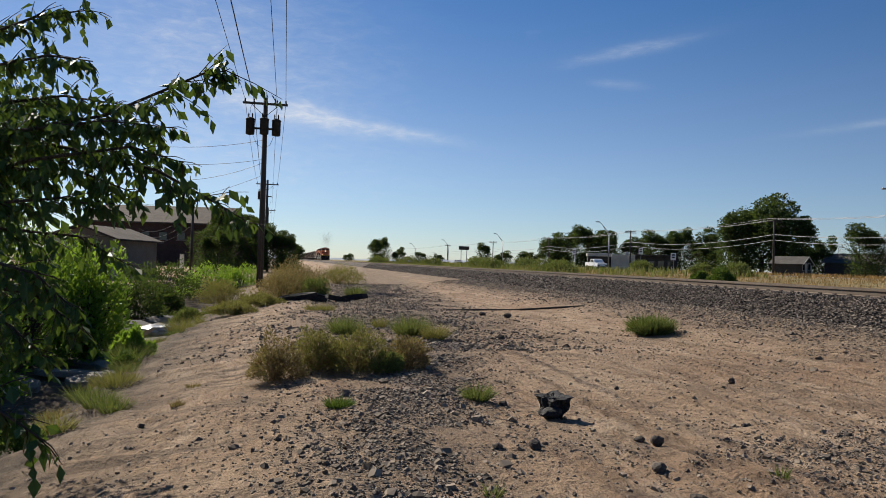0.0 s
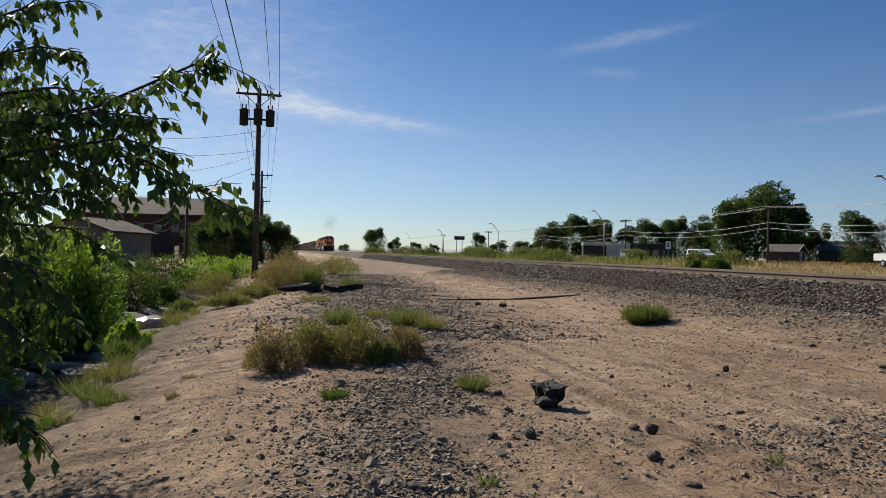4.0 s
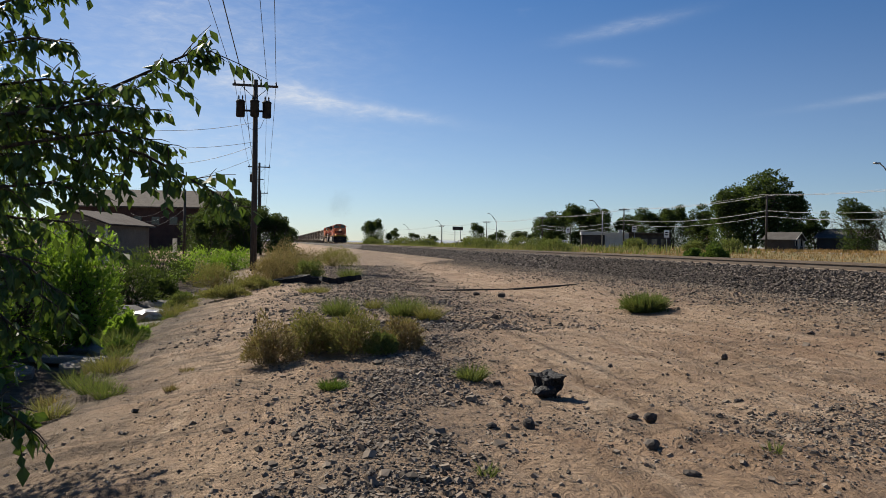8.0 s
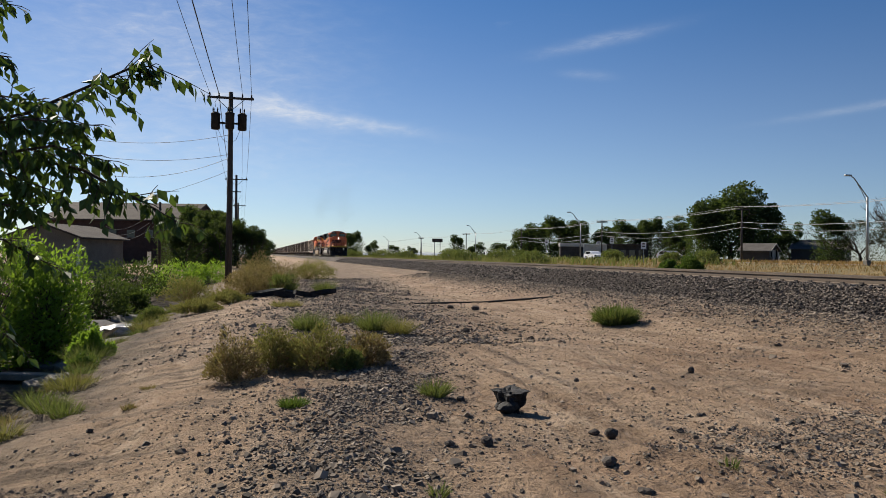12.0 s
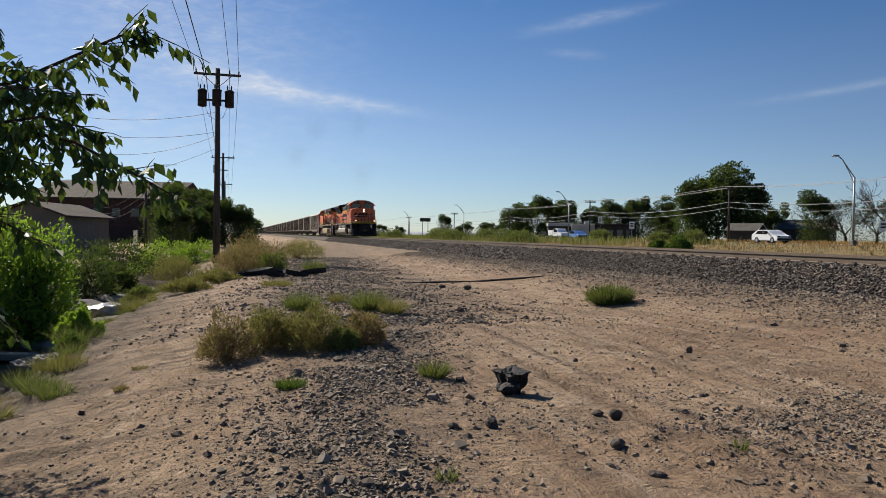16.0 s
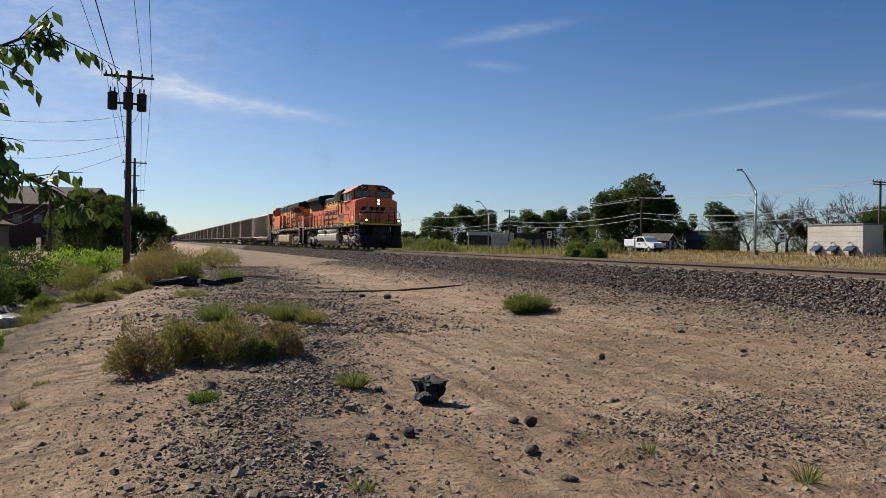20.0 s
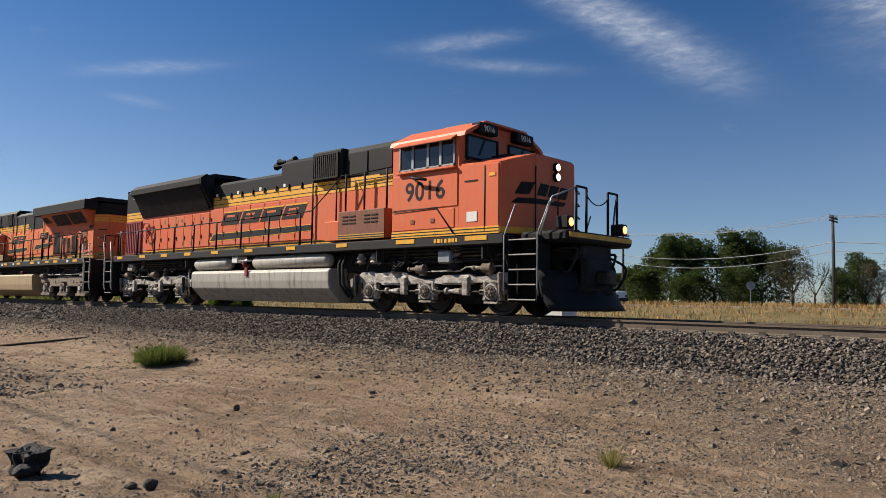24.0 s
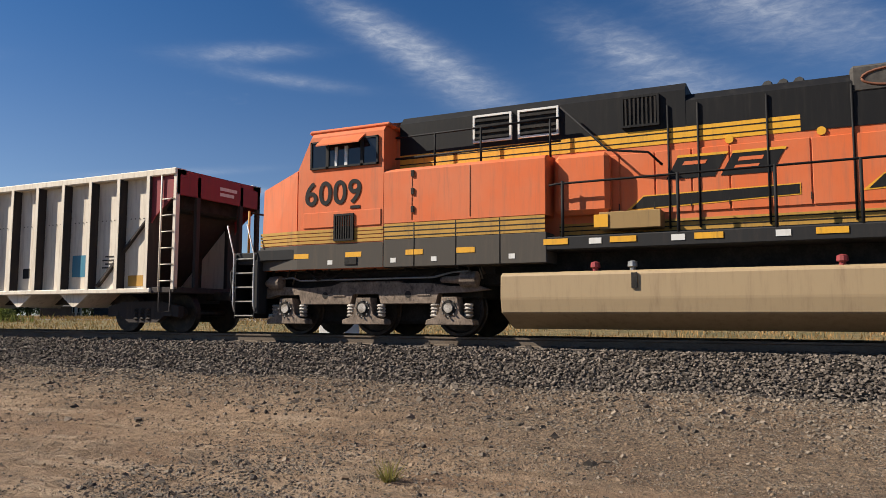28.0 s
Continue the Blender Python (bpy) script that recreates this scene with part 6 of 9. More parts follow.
    for k, (a, b) in enumerate(((22.15, 23.6), (23.75, 25.4), (25.75, 26.7))):
        for i in range(12):
            bm = bmesh.new()
            s = a + (b - a) * i / 12
            w = (b - a) / 12
            z0, z1 = (3.32, 3.76) if k < 2 else (3.5, 3.74)
            x0, x1 = (-1.12, -1.415) if k < 2 else (-1.13, -1.36)
            put(bm, [(x0 - 0.012, s, z0), (x1 - 0.012, s, z1), (x1 - 0.012, s + w * 0.9, z1), (x0 - 0.012, s + w * 0.9, z0)], [(0, 1, 2, 3)])
            part("radiator_slat", bm, "grime", L)
    for s0, s1, z0, z1 in ((25.2, 26.0, 2.1, 3.05), (24.6, 24.9, 1.95, 2.8), (24.1, 24.45, 2.1, 2.75), (23.5, 23.95, 1.98, 2.85), (26.2, 26.6, 2.65, 3.0)):
        louvre(L, -1.006, s0, s1, z0, z1, 8, "grime", "orange_old", "side_grille")
    bm = bmesh.new()
    ring = [(-1.16, 22.85 + 0.33 * math.cos(a), 2.62 + 0.33 * math.sin(a)) for a in [i * math.pi / 10 for i in range(21)]]
    rod(bm, ring, 0.022, 6)
    for a in (0.3, 2.4, 4.5):
        rod(bm, [(-1.12, 22.85, 2.62), (-1.16, 22.85 + 0.33 * math.cos(a), 2.62 + 0.33 * math.sin(a))], 0.022, 5)
    rod(bm, [(-1.0, 22.85, 2.62), (-1.15, 22.85, 2.62)], 0.08, 8)
    part("handbrake_wheel", bm, "orange_old", L, "dusty handbrake wheel")
    bx("brake_panel", "rust_panel", L, -1.02, -1.0, 22.45, 23.3, 2.2, 3.02, 0.01)
    bx("end_door", "orange_old", L, -1.03, -1.0, 21.75, 22.35, 1.95, 3.02, 0.01)
    side_text("6009", 0.26, -1.012, 22.02, 3.08, L, "black_paint", narrow=0.8)
    for z in (1.95, 2.3, 2.65, 3.0):
        bar("end_step", "black_paint", L, [(-0.7, 21.35, z), (-0.7, 21.22, z), (-1.0, 21.22, z), (-1.0, 21.35, z)], 0.018, 4)
    # walkway rails
    for s in (21.9, 22.35, 23.9, 25.4, 26.2, 27.6, 28.6, 29.8, 31.3, 33.3):
        bar("handrail_post", "black_paint", L, [(-1.47, s, 1.6), (-1.47, s, 2.78)], 0.028, 6)
    bar("handrail", "black_paint", L, [(-1.47, 21.9, 2.82), (-1.47, 33.4, 2.74), (-1.47, 33.55, 2.72)], 0.02)
    # horns
    for s in (29.3, 29.55, 29.8):
        bm = bmesh.new()
        rod(bm, [(-0.2, s, 4.18), (-0.2, s, 4.3), (-0.45, s + 0.1, 4.36)], 0.05, 8, 0.09)
        part("horn_bell", bm, "black_paint", L)
    # fuel tank
    prof = [(-1.40, 1.19), (-1.47, 1.14), (-1.47, 0.72), (-1.43, 0.46), (-0.8, 0.17), (0.8, 0.17), (1.43, 0.46), (1.47, 0.72), (1.47, 1.14), (1.40, 1.19)]
    tank = pr("fuel_tank", "silver_tan", L, prof, "y", 27.25, 34.5, "dusty tan fuel tank", 0.02)
    bx("fuel_gauge", "grime", tank, -1.5, -1.47, 32.0, 32.1, 0.88, 1.14, 0)
    for s, m in ((28.9, "red_paint"), (32.1, "galvanised"), (32.75, "red_paint")):
        bm = bmesh.new()
        turned(bm, (-1.35, s, 1.17), "z", [(0, 0.05), (0.06, 0.05), (0.08, 0.09), (0.16, 0.08), (0.18, 0.03)], 10)
        part("filler_cap", bm, m, tank)
    underfloor(L, 21.6, 26.9, 5)
    underfloor(L, 34.8, 40.0, 6)
    truck_b(L, 24.2, "truck_tan")
    truck_b(L, 37.6, "truck_tan")
    for e in (-1, 1):
        steps(L, 20.75, 21.3, 0.4, 1.62, 4, e, (20.72, 21.32), "white_paint")
        steps(L, 40.25, 40.75, 0.4, 1.62, 5, e, (40.22, 40.78), "white_paint")
        bx("step_post", "skirt_grey", L, min(e * 1.2, e * 1.5), max(e * 1.2, e * 1.5), 21.3, 21.5, 0.45, 1.6, 0.02)
        bx("step_post", "sill_grey", L, min(e * 1.2, e * 1.5), max(e * 1.2, e * 1.5), 40.12, 40.25, 0.45, 1.6, 0.02)
    bx("end_platform", "sill_grey", L, -1.02, 1.02, 20.6, 21.6, 1.5, 1.76, 0.02)
    bx("end_platform", "sill_grey", L, -1.45, 1.45, 40.2, 40.9, 1.5, 1.76, 0.02)
    for s in (20.65, 40.85):
        for x in (-1.0, -0.45, 0.45, 1.0):
            bar("end_post", "yellow_old" if x == -1.0 and s > 30 else "black_paint", L, [(x, s, 1.74), (x, s, 2.75)], 0.03)
        bar("end_rail", "black_paint", L, [(-1.0, s, 2.72), (-0.45, s, 2.72)], 0.022)
        bar("end_rail", "black_paint", L, [(0.45, s, 2.72), (1.0, s, 2.72)], 0.022)
        bm = bmesh.new()
        rod(bm, sag((-0.45, s, 2.6), (0.45, s, 2.6), 0.2, 10), 0.014, 4)
        part("chain", bm, "steel_dark", L)
        for k in range(3):
            bar("jumper_cable", "rubber", L, [(-0.8 + 0.5 * k, s, 1.6), (-0.75 + 0.5 * k, s + (0.35 if s > 30 else -0.35), 1.2), (-0.6 + 0.5 * k, s + (0.6 if s > 30 else -0.6), 1.35)], 0.03)
        bx("end_plate", "grime", L, -1.0, 1.0, min(s, s + (0.1 if s > 30 else -0.1)), max(s, s + (0.1 if s > 30 else -0.1)), 0.45, 1.5, 0.03)
    coupler(L, 20.7, -1)
    coupler(L, 40.8, 1)
    fit = 0.98

    def true(v):
        return 24.13 + fit * (v - 24.2) - base
    for c in L.children_recursive:
        if c.name.startswith("wheelset"):
            c.location.y = true(c.location.y)
        elif c.parent.name.startswith("wheelset"):
            continue
        else:
            c.data.transform(Matrix.Translation((0, true(0), 0)) @ Matrix.Diagonal((1, fit, 1, 1)))
    for i, (ob, s, r) in enumerate(WHEELS):
        if ob.parent == L:
            WHEELS[i] = (ob, true(s), r)
    return L


LOCO_B = trailing_locomotive()


# ---- hopper cars ----
CAR_LEN = 15.6


def hopper_car(first):
    C = thing("hopper_car", "ribbed pale aluminium coal hopper car" + (" with a dark red end" if first else " darkened brown for rib shade and streaked with dirt"), "railway car", group="coal cars of the train")
    # cars after the first carry the ribs' shade in their side colour
    side = "car_side" if first else "car_brown"
    W = 1.46
    # sides as panels between the ribs
    ribs = [0.85 + i * 0.98 for i in range(15)]
    ends = [0.0] + ribs + [CAR_LEN]
    for e in (-1, 1):
        for a, b in zip(ribs, ribs[1:]):
            if e < 0 or first:
                bx("side_panel", side, C, min(e * (W - 0.20), e * (W - 0.17)), max(e * (W - 0.20), e * (W - 0.17)), a + 0.03, b - 0.03, 1.02, 3.66, 0)
        if e > 0 and not first:
            bx("side_panel", side, C, W - 0.20, W - 0.17, ribs[0], ribs[-1], 1.02, 3.66, 0)
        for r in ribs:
            # the shade on the rib sides is put into their dark colour; face plates stay pale
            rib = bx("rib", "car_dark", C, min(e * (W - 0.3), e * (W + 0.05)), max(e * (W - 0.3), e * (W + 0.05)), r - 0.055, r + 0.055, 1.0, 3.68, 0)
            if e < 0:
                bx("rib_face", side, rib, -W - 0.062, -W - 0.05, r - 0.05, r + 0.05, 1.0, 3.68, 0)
        bx("top_chord", side, C, min(e * (W - 0.3), e * (W + 0.05)), max(e * (W - 0.3), e * (W + 0.05)), 0.0, CAR_LEN, 3.66, 3.82, 0.02)
        bx("side_sill", side, C, min(e * (W - 0.3), e * (W + 0.06)), max(e * (W - 0.3), e * (W + 0.06)), 0.7, CAR_LEN - 0.7, 0.93, 1.04, 0.015)
    for i in range(len(ribs) - 1):
        if first or i % 3 == 0:
            bm = bmesh.new()
            for k in range(5):
                turned(bm, (-(W - 0.165), ribs[i] + 0.2 + 0.14 * k, 2.72), "x", [(-0.015, 0.014), (0.0, 0.014)], 5)
            part("rivet_row", bm, "car_dark", C)
    # sloped end sheets and end posts
    for s0, w in ((0.0, 1), (CAR_LEN, -1)):
        red = "red_paint" if (first and w > 0) else "car_dark"
        bm = bmesh.new()
        put(bm, [(-W + 0.08, s0 + w * 0.05, 3.6), (W - 0.08, s0 + w * 0.05, 3.6), (W - 0.08, s0 + w * 2.6, 1.1), (-W + 0.08, s0 + w * 2.6, 1.1),
                 (-W + 0.08, s0 + w * 0.1, 3.6), (W - 0.08, s0 + w * 0.1, 3.6), (W - 0.08, s0 + w * 2.7, 1.1), (-W + 0.08, s0 + w * 2.7, 1.1)],
            [(0, 1, 2, 3), (7, 6, 5, 4), (0, 3, 7, 4), (1, 5, 6, 2), (0, 4, 5, 1), (3, 2, 6, 7)])
        part("slope_sheet", bm, "car_dark", C)
        bx("end_sheet", red, C, -W, W, min(s0, s0 + w * 0.06), max(s0, s0 + w * 0.06), 3.2, 3.8, 0.01)
        bx("end_floor", "car_dark", C, -W, W, min(s0, s0 + w * 0.9), max(s0, s0 + w * 0.9), 0.93, 1.06, 0.01)
        for x in (-W + 0.05, -0.75, 0.75, W - 0.05):
            bx("end_post", "car_side" if x < -1 else "car_dark", C, x - 0.06, x + 0.06, min(s0, s0 + w * 0.1), max(s0, s0 + w * 0.1), 1.0, 3.7, 0.01)
        for e in (-1, 1):
            pr("gusset", red, C, [(s0 + w * 0.02, 3.66), (s0 + w * 0.85, 3.66), (s0 + w * 0.85, 2.5), (s0 + w * 0.70, 2.7), (s0 + w * 0.02, 3.25)], "x", e * (W - 0.05), e * (W - 0.02))
        for k in range(6 if w > 0 else 0):
            bar("ladder_rung", "car_side", C, [(-W - 0.02, s0 + 0.05, 1.2 + 0.38 * k), (-W - 0.02, s0 + 0.45, 1.2 + 0.38 * k)], 0.016, 4)
        bar("ladder_rail", "car_side", C, [(-W - 0.02, s0 + w * 0.45, 0.95), (-W - 0.02, s0 + w * 0.45, 3.7)], 0.025, 4)
        bar("stirrup", "car_dark", C, [(-W, s0 + w * 0.1, 1.0), (-W, s0 + w * 0.1, 0.5), (-W, s0 + w * 0.45, 0.5), (-W, s0 + w * 0.45, 1.0)], 0.02, 4)
        bm = bmesh.new()
        box(bm, -0.13, 0.13, min(s0 + w * 0.6, s0 - w * 0.45), max(s0 + w * 0.6, s0 - w * 0.45), 0.76, 0.98, 0.03)
        part("coupler", bm, "steel_dark", C)
        # truck
        t = s0 + w * 1.3
        for d in (-0.88, 0.88):
            wheelset_car(C, t + d)
        for e in (-1, 1):
            p = [(-1.15, 0.62), (-1.15, 0.38), (-0.7, 0.4), (-0.45, 0.24), (0.45, 0.24), (0.7, 0.4), (1.15, 0.38), (1.15, 0.62), (0.6, 0.74), (-0.6, 0.74)]
            pr("truck_side", "car_dark", C, [(t + a, z) for a, z in p], "x", e * 0.98, e * 1.14)
            if e < 0:
                for d in (-0.2, 0.0, 0.2):
                    bm = bmesh.new()
                    turned(bm, (e * 1.1, t + d, 0.3), "z", [(v * 0.035, 0.09 if v % 2 else 0.065) for v in range(9)], 8)
                    part("coil_spring", bm, "steel_dark", C)
    bx("centre_sill", "car_dark", C, -0.4, 0.4, 0.3, CAR_LEN - 0.3, 0.7, 1.05, 0.02)
    # hopper pockets
    for i in range(5):
        s = 3.4 + i * 2.1
        for e in (-1, 1):
            pr("hopper_chute", side if i < 5 else side, C, [(s - 0.55, 0.95), (s + 0.55, 0.95), (s + 0.06, 0.62), (s - 0.06, 0.62)], "x", e * 0.45, e * 1.38)
    bx("coal_load", "grime", C, -W + 0.4, W - 0.4, 0.3, CAR_LEN - 0.3, 2.9, 3.5, 0.05)
    # markings
    slab("marking_panel", "blue_sign", C, -(W - 0.168), [(3.12, 1.36), (3.62, 1.36), (3.62, 1.9), (3.12, 1.9)])
    slab("marking_panel", "yellow_old", C, -(W - 0.168), [(1.0, 1.1), (1.65, 1.1), (1.65, 1.36), (1.0, 1.36)])
    slab("marking_panel", "black_paint", C, -(W - 0.168), [(5.25, 1.36), (5.5, 1.36), (5.5, 1.62), (5.25, 1.62)])
    for k in range(4):
        slab("marking_bar", "car_dark", C, -(W - 0.168), [(2.0, 1.55 + 0.09 * k), (2.55 - 0.1 * (k % 2), 1.55 + 0.09 * k), (2.55 - 0.1 * (k % 2), 1.585 + 0.09 * k), (2.0, 1.585 + 0.09 * k)])
    if first:
        for k in range(2):
            bm = bmesh.new()
            box(bm, -0.05, 0.55 - 0.1 * k, -0.012, 0.0, 3.5 - 0.14 * k, 3.58 - 0.14 * k)
            part("marking_bar", bm, "white_paint", C)
    return C


def wheelset_car(parent, s, r=0.46):
    ob = new("wheelset", CAR_WHEEL)
    ob.parent = parent
    ob.location = (0, s, r)
    return ob


def car_wheel_mesh(r=0.46):
    bm = bmesh.new()
    for e in (-1, 1):
        turned(bm, (e * 0.70, 0, 0), "x", [(-0.07 * e, r + 0.02), (-0.02 * e, r), (0.06 * e, r - 0.01), (0.06 * e, r - 0.07), (0.02 * e, 0.15), (0.12 * e, 0.12)], 24)
    rod(bm, [(-1.15, 0, 0), (1.15, 0, 0)], 0.08, 8)
    return mesh_of("wheelset", bm, "steel_dark")


CAR_WHEEL = car_wheel_mesh()
CAR_PITCH = 16.5
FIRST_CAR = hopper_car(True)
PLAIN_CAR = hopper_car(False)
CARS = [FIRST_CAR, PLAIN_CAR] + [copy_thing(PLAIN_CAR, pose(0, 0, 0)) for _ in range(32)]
for car in CARS[:2]:
    for c in car.children:
        if c.name.startswith("wheelset"):
            WHEELS.append((c, c.location.y, 0.46))

# ---- plants ----
def tuft(name, x, y, r, h, n, mat, label, lean=0.5, width=0.008, group="", cat="weed"):
    """A low clump of stems that rise and spread from one root."""
    rng = RNG
    a, d = rng.uniform(0, 2 * np.pi, n), np.sqrt(rng.uniform(0, 1, n)) * r * 0.55
    base = np.stack([x + d * np.cos(a), y + d * np.sin(a), np.full(n, height(x, y) - 0.02)], 1)
    way = np.stack([np.cos(a) * d / r * 1.6 + rng.normal(0, lean * 0.5, n), np.sin(a) * d / r * 1.6 + rng.normal(0, lean * 0.5, n), rng.uniform(0.6, 1.3, n)], 1)
    ob = new(name, blades_mesh(name, base, way, h * rng.uniform(0.55, 1.15, n), width * rng.uniform(0.6, 1.3, n), rng.uniform(0, 0.25, n), mat))
    return tagged(ob, label, cat, group)


def bushy(name, x, y, r, h, n, mat, mat2, label, cat="bush", leaf=0.05, slim=0.35, group=""):
    """A rounded bush: wiry stems and many fine leaves, thicker towards the outside."""
    z0 = height(x, y)
    b = thing(name, label, cat, pose(x, y, z0), group)
    rng = RNG
    m = max(40, n // 25)
    a, e = rng.uniform(0, 2 * np.pi, m), rng.uniform(0.15, 1.4, m)
    way = np.stack([np.cos(a) * np.cos(e) * r, np.sin(a) * np.cos(e) * r, np.sin(e) * h], 1)
    ob = new("stalk", blades_mesh("stalk", np.zeros((m, 3)) + rng.normal(0, r * 0.08, (m, 3)) * (1, 1, 0), way, np.linalg.norm(way, axis=1) * rng.uniform(0.7, 1.0, m), 0.012 + 0.006 * h, 0.05, mat2))
    ob.parent = b
    u = rng.normal(size=(n, 3))
    u /= np.linalg.norm(u, axis=1)[:, None]
    u[:, 2] = np.abs(u[:, 2])
    lump = np.array([1 + 0.55 * noise.noise(Vector((v[0] * 2.1 + x, v[1] * 2.1 + y, v[2] * 2.1))) for v in u])
    d = rng.uniform(0.35, 1.0, n) ** 0.45 * lump
    c = u * d[:, None] * np.array((r, r, h))
    c[:, 2] += 0.03
    hang = u * 0.8 + rng.normal(0, 0.5, (n, 3)) + np.array((0, 0, 0.25))
    ob = new("foliage", leaves_mesh("foliage", c, leaf * rng.uniform(0.6, 1.4, n), mat, rng, hang, slim))
    ob.parent = b
    return b


GROUP = "dry weeds on the bank"
for x, y, r, h, mat, tone in ((0.05, 9.35, 0.33, 0.46, "weed_rust", "rust-brown"), (0.55, 9.75, 0.30, 0.46, "weed_yellow", "yellowish"), (1.1, 9.55, 0.36, 0.48, "weed_yellow", "yellow-green"), (1.72, 9.7, 0.32, 0.36, "weed_rust", "rust-brown"),
                              (0.8, 9.95, 0.24, 0.3, "weed_rust", "rust-brown"), (1.42, 9.35, 0.2, 0.2, "weed_green", "grey-green")):
    bushy("weed_bush", x, y, r, h, 3000, mat, "weed_rust", tone + " bushy weed drying on the gravel bank", "weed", 0.045, 0.34, GROUP)
    tuft("weed_tuft", x, y, r * 1.1, h * 1.2, 90, "weed_rust" if mat != "weed_green" else "weed_yellow", "wiry seeding weed stems on the bank", 0.7, 0.005, GROUP)
for x, y, r, h, n, mat in ((1.3, 14.5, 0.42, 0.42, 900, "weed_green"), (2.5, 14.1, 0.42, 0.46, 900, "weed_green"), (2.85, 13.4, 0.25, 0.4, 500, "weed_yellow"), (2.1, 15.5, 0.2, 0.3, 250, "weed_yellow"),
                           (0.67, 7.25, 0.2, 0.13, 450, "leaf_shrub"), (2.1, 7.45, 0.18, 0.22, 420, "weed_green"), (1.4, 4.42, 0.06, 0.12, 70, "weed_green"), (1.14, 21.4, 0.7, 0.25, 700, "weed_yellow"), (2.84, 29, 0.5, 0.6, 700, "weed_green"),
                           (-1.75, 9.2, 0.25, 0.22, 300, "weed_green"), (-1.0, 8.6, 0.1, 0.1, 150, "weed_rust"), (-0.95, 9.8, 0.16, 0.08, 160, "weed_rust"), (-2.0, 9.6, 0.3, 0.3, 320, "weed_green"), (-2.15, 8.4, 0.25, 0.24, 260, "weed_yellow"), (-2.2, 11.5, 0.5, 0.3, 500, "weed_yellow"),
                           (4.17, 3.8, 0.08, 0.16, 90, "weed_green"), (6.4, 3.5, 0.07, 0.27, 110, "weed_yellow"), (3.6, 4.7, 0.1, 0.1, 60, "weed_green"), (-2.6, 14.5, 0.5, 0.5, 500, "weed_green"), (-2.8, 17.5, 0.6, 0.55, 500, "weed_green"), (-2.5, 20.5, 0.5, 0.5, 500, "weed_yellow")):
    tuft("grass_tuft", x, y, r, h, n, mat, "small tuft of wiry grass growing from the bare sand", 0.6, 0.007, "grass tufts on the bank")
# weeds along the edge of the ditch
ditch_rng = random.Random(17)
for i in range(26):
    y = 8.4 + i * 0.7 + ditch_rng.uniform(-0.2, 0.2)
    x = bank_edge(y) - ditch_rng.uniform(-0.1, 0.75)
    mat, tone = (("weed_green", "green"), ("weed_yellow", "yellowish"), ("weed_rust", "dry brown"))[i % 3]
    tuft("ditch_weed", x, y, ditch_rng.uniform(0.15, 0.35), ditch_rng.uniform(0.12, 0.3), 240, mat, tone + " wiry weed on the edge of the ditch", 0.9, 0.007, "weeds along the ditch edge")
for x, y, r, h in ((-2.5, 13.6, 0.22, 0.24), (-2.35, 8.0, 0.2, 0.2)):
    bushy("ditch_bush", x, y, r, h, 1500, "leaf_shrub", "weed_green", "small dark green bush on the ditch slope", "bush", 0.05, 0.4, "small bushes on the ditch slope")
# the thick green clump on the open sand
tuft("grass_clump", 7.85, 14.7, 0.55, 0.5, 2600, "weed_green", "thick wiry green grass clump on the open sand", 0.9, 0.012)
bushy("weed_bush", 7.85, 14.7, 0.5, 0.3, 2200, "leaf_shrub", "weed_green", "low green weed in the open sand", "weed", 0.05, 0.3)
# bushes by the pole
for x, y, r, h, mat, tone in ((0.0, 27, 0.9, 0.95, "weed_rust", "rust-brown"), (0.55, 29, 1.0, 1.1, "weed_rust", "rust-brown"), (0.9, 36, 1.3, 1.1, "weed_rust", "rust-brown"), (0.3, 33, 1.0, 1.3, "weed_rust", "rust-brown"), (1.15, 27.4, 0.6, 0.7, "weed_green", "grey-green"),
                              (4.2, 52, 1.6, 1.1, "weed_yellow", "yellowish"), (-1.3, 22.5, 0.7, 0.3, "weed_yellow", "yellowish"), (-0.6, 25, 0.7, 0.3, "weed_yellow", "yellowish"), (-2.9, 26, 0.6, 0.45, "weed_green", "green"), (3.2, 44, 1.3, 0.9, "weed_yellow", "yellowish"), (-2.3, 31, 1.0, 1.0, "weed_yellow", "yellowish")):
    bushy("weed_bush", x, y, r, h, 3600, mat, "weed_rust", tone + " bushy weed standing beside the utility pole", "weed", 0.085, 0.3, "weed bushes by the pole")
# green bushes along the ditch
for x, y, r, h, mat, leaf in ((-6.3, 20.0, 2.0, 3.7, "leaf_bush", 0.13), (-4.9, 21.0, 1.1, 2.9, "leaf_bush", 0.12), (-6.0, 16.0, 1.1, 2.6, "leaf_bush", 0.11), (-4.6, 47, 2.0, 1.8, "leaf_bush", 0.16), (-6.5, 44, 2.2, 1.9, "leaf_far", 0.16), (-2.6, 47, 1.4, 1.3, "leaf_bush", 0.14), (-2.7, 15.2, 0.35, 0.55, "leaf_bush", 0.08), (-5.9, 33, 1.3, 1.8, "leaf_far", 0.15), (-5.2, 36, 1.0, 1.2, "leaf_far", 0.15)):
    bushy("green_bush", x, y, r, h, 9000 if y < 25 else 3000, mat, "bark", "leafy green bush growing along the ditch", "bush", leaf, 0.42, "bushes along the ditch")


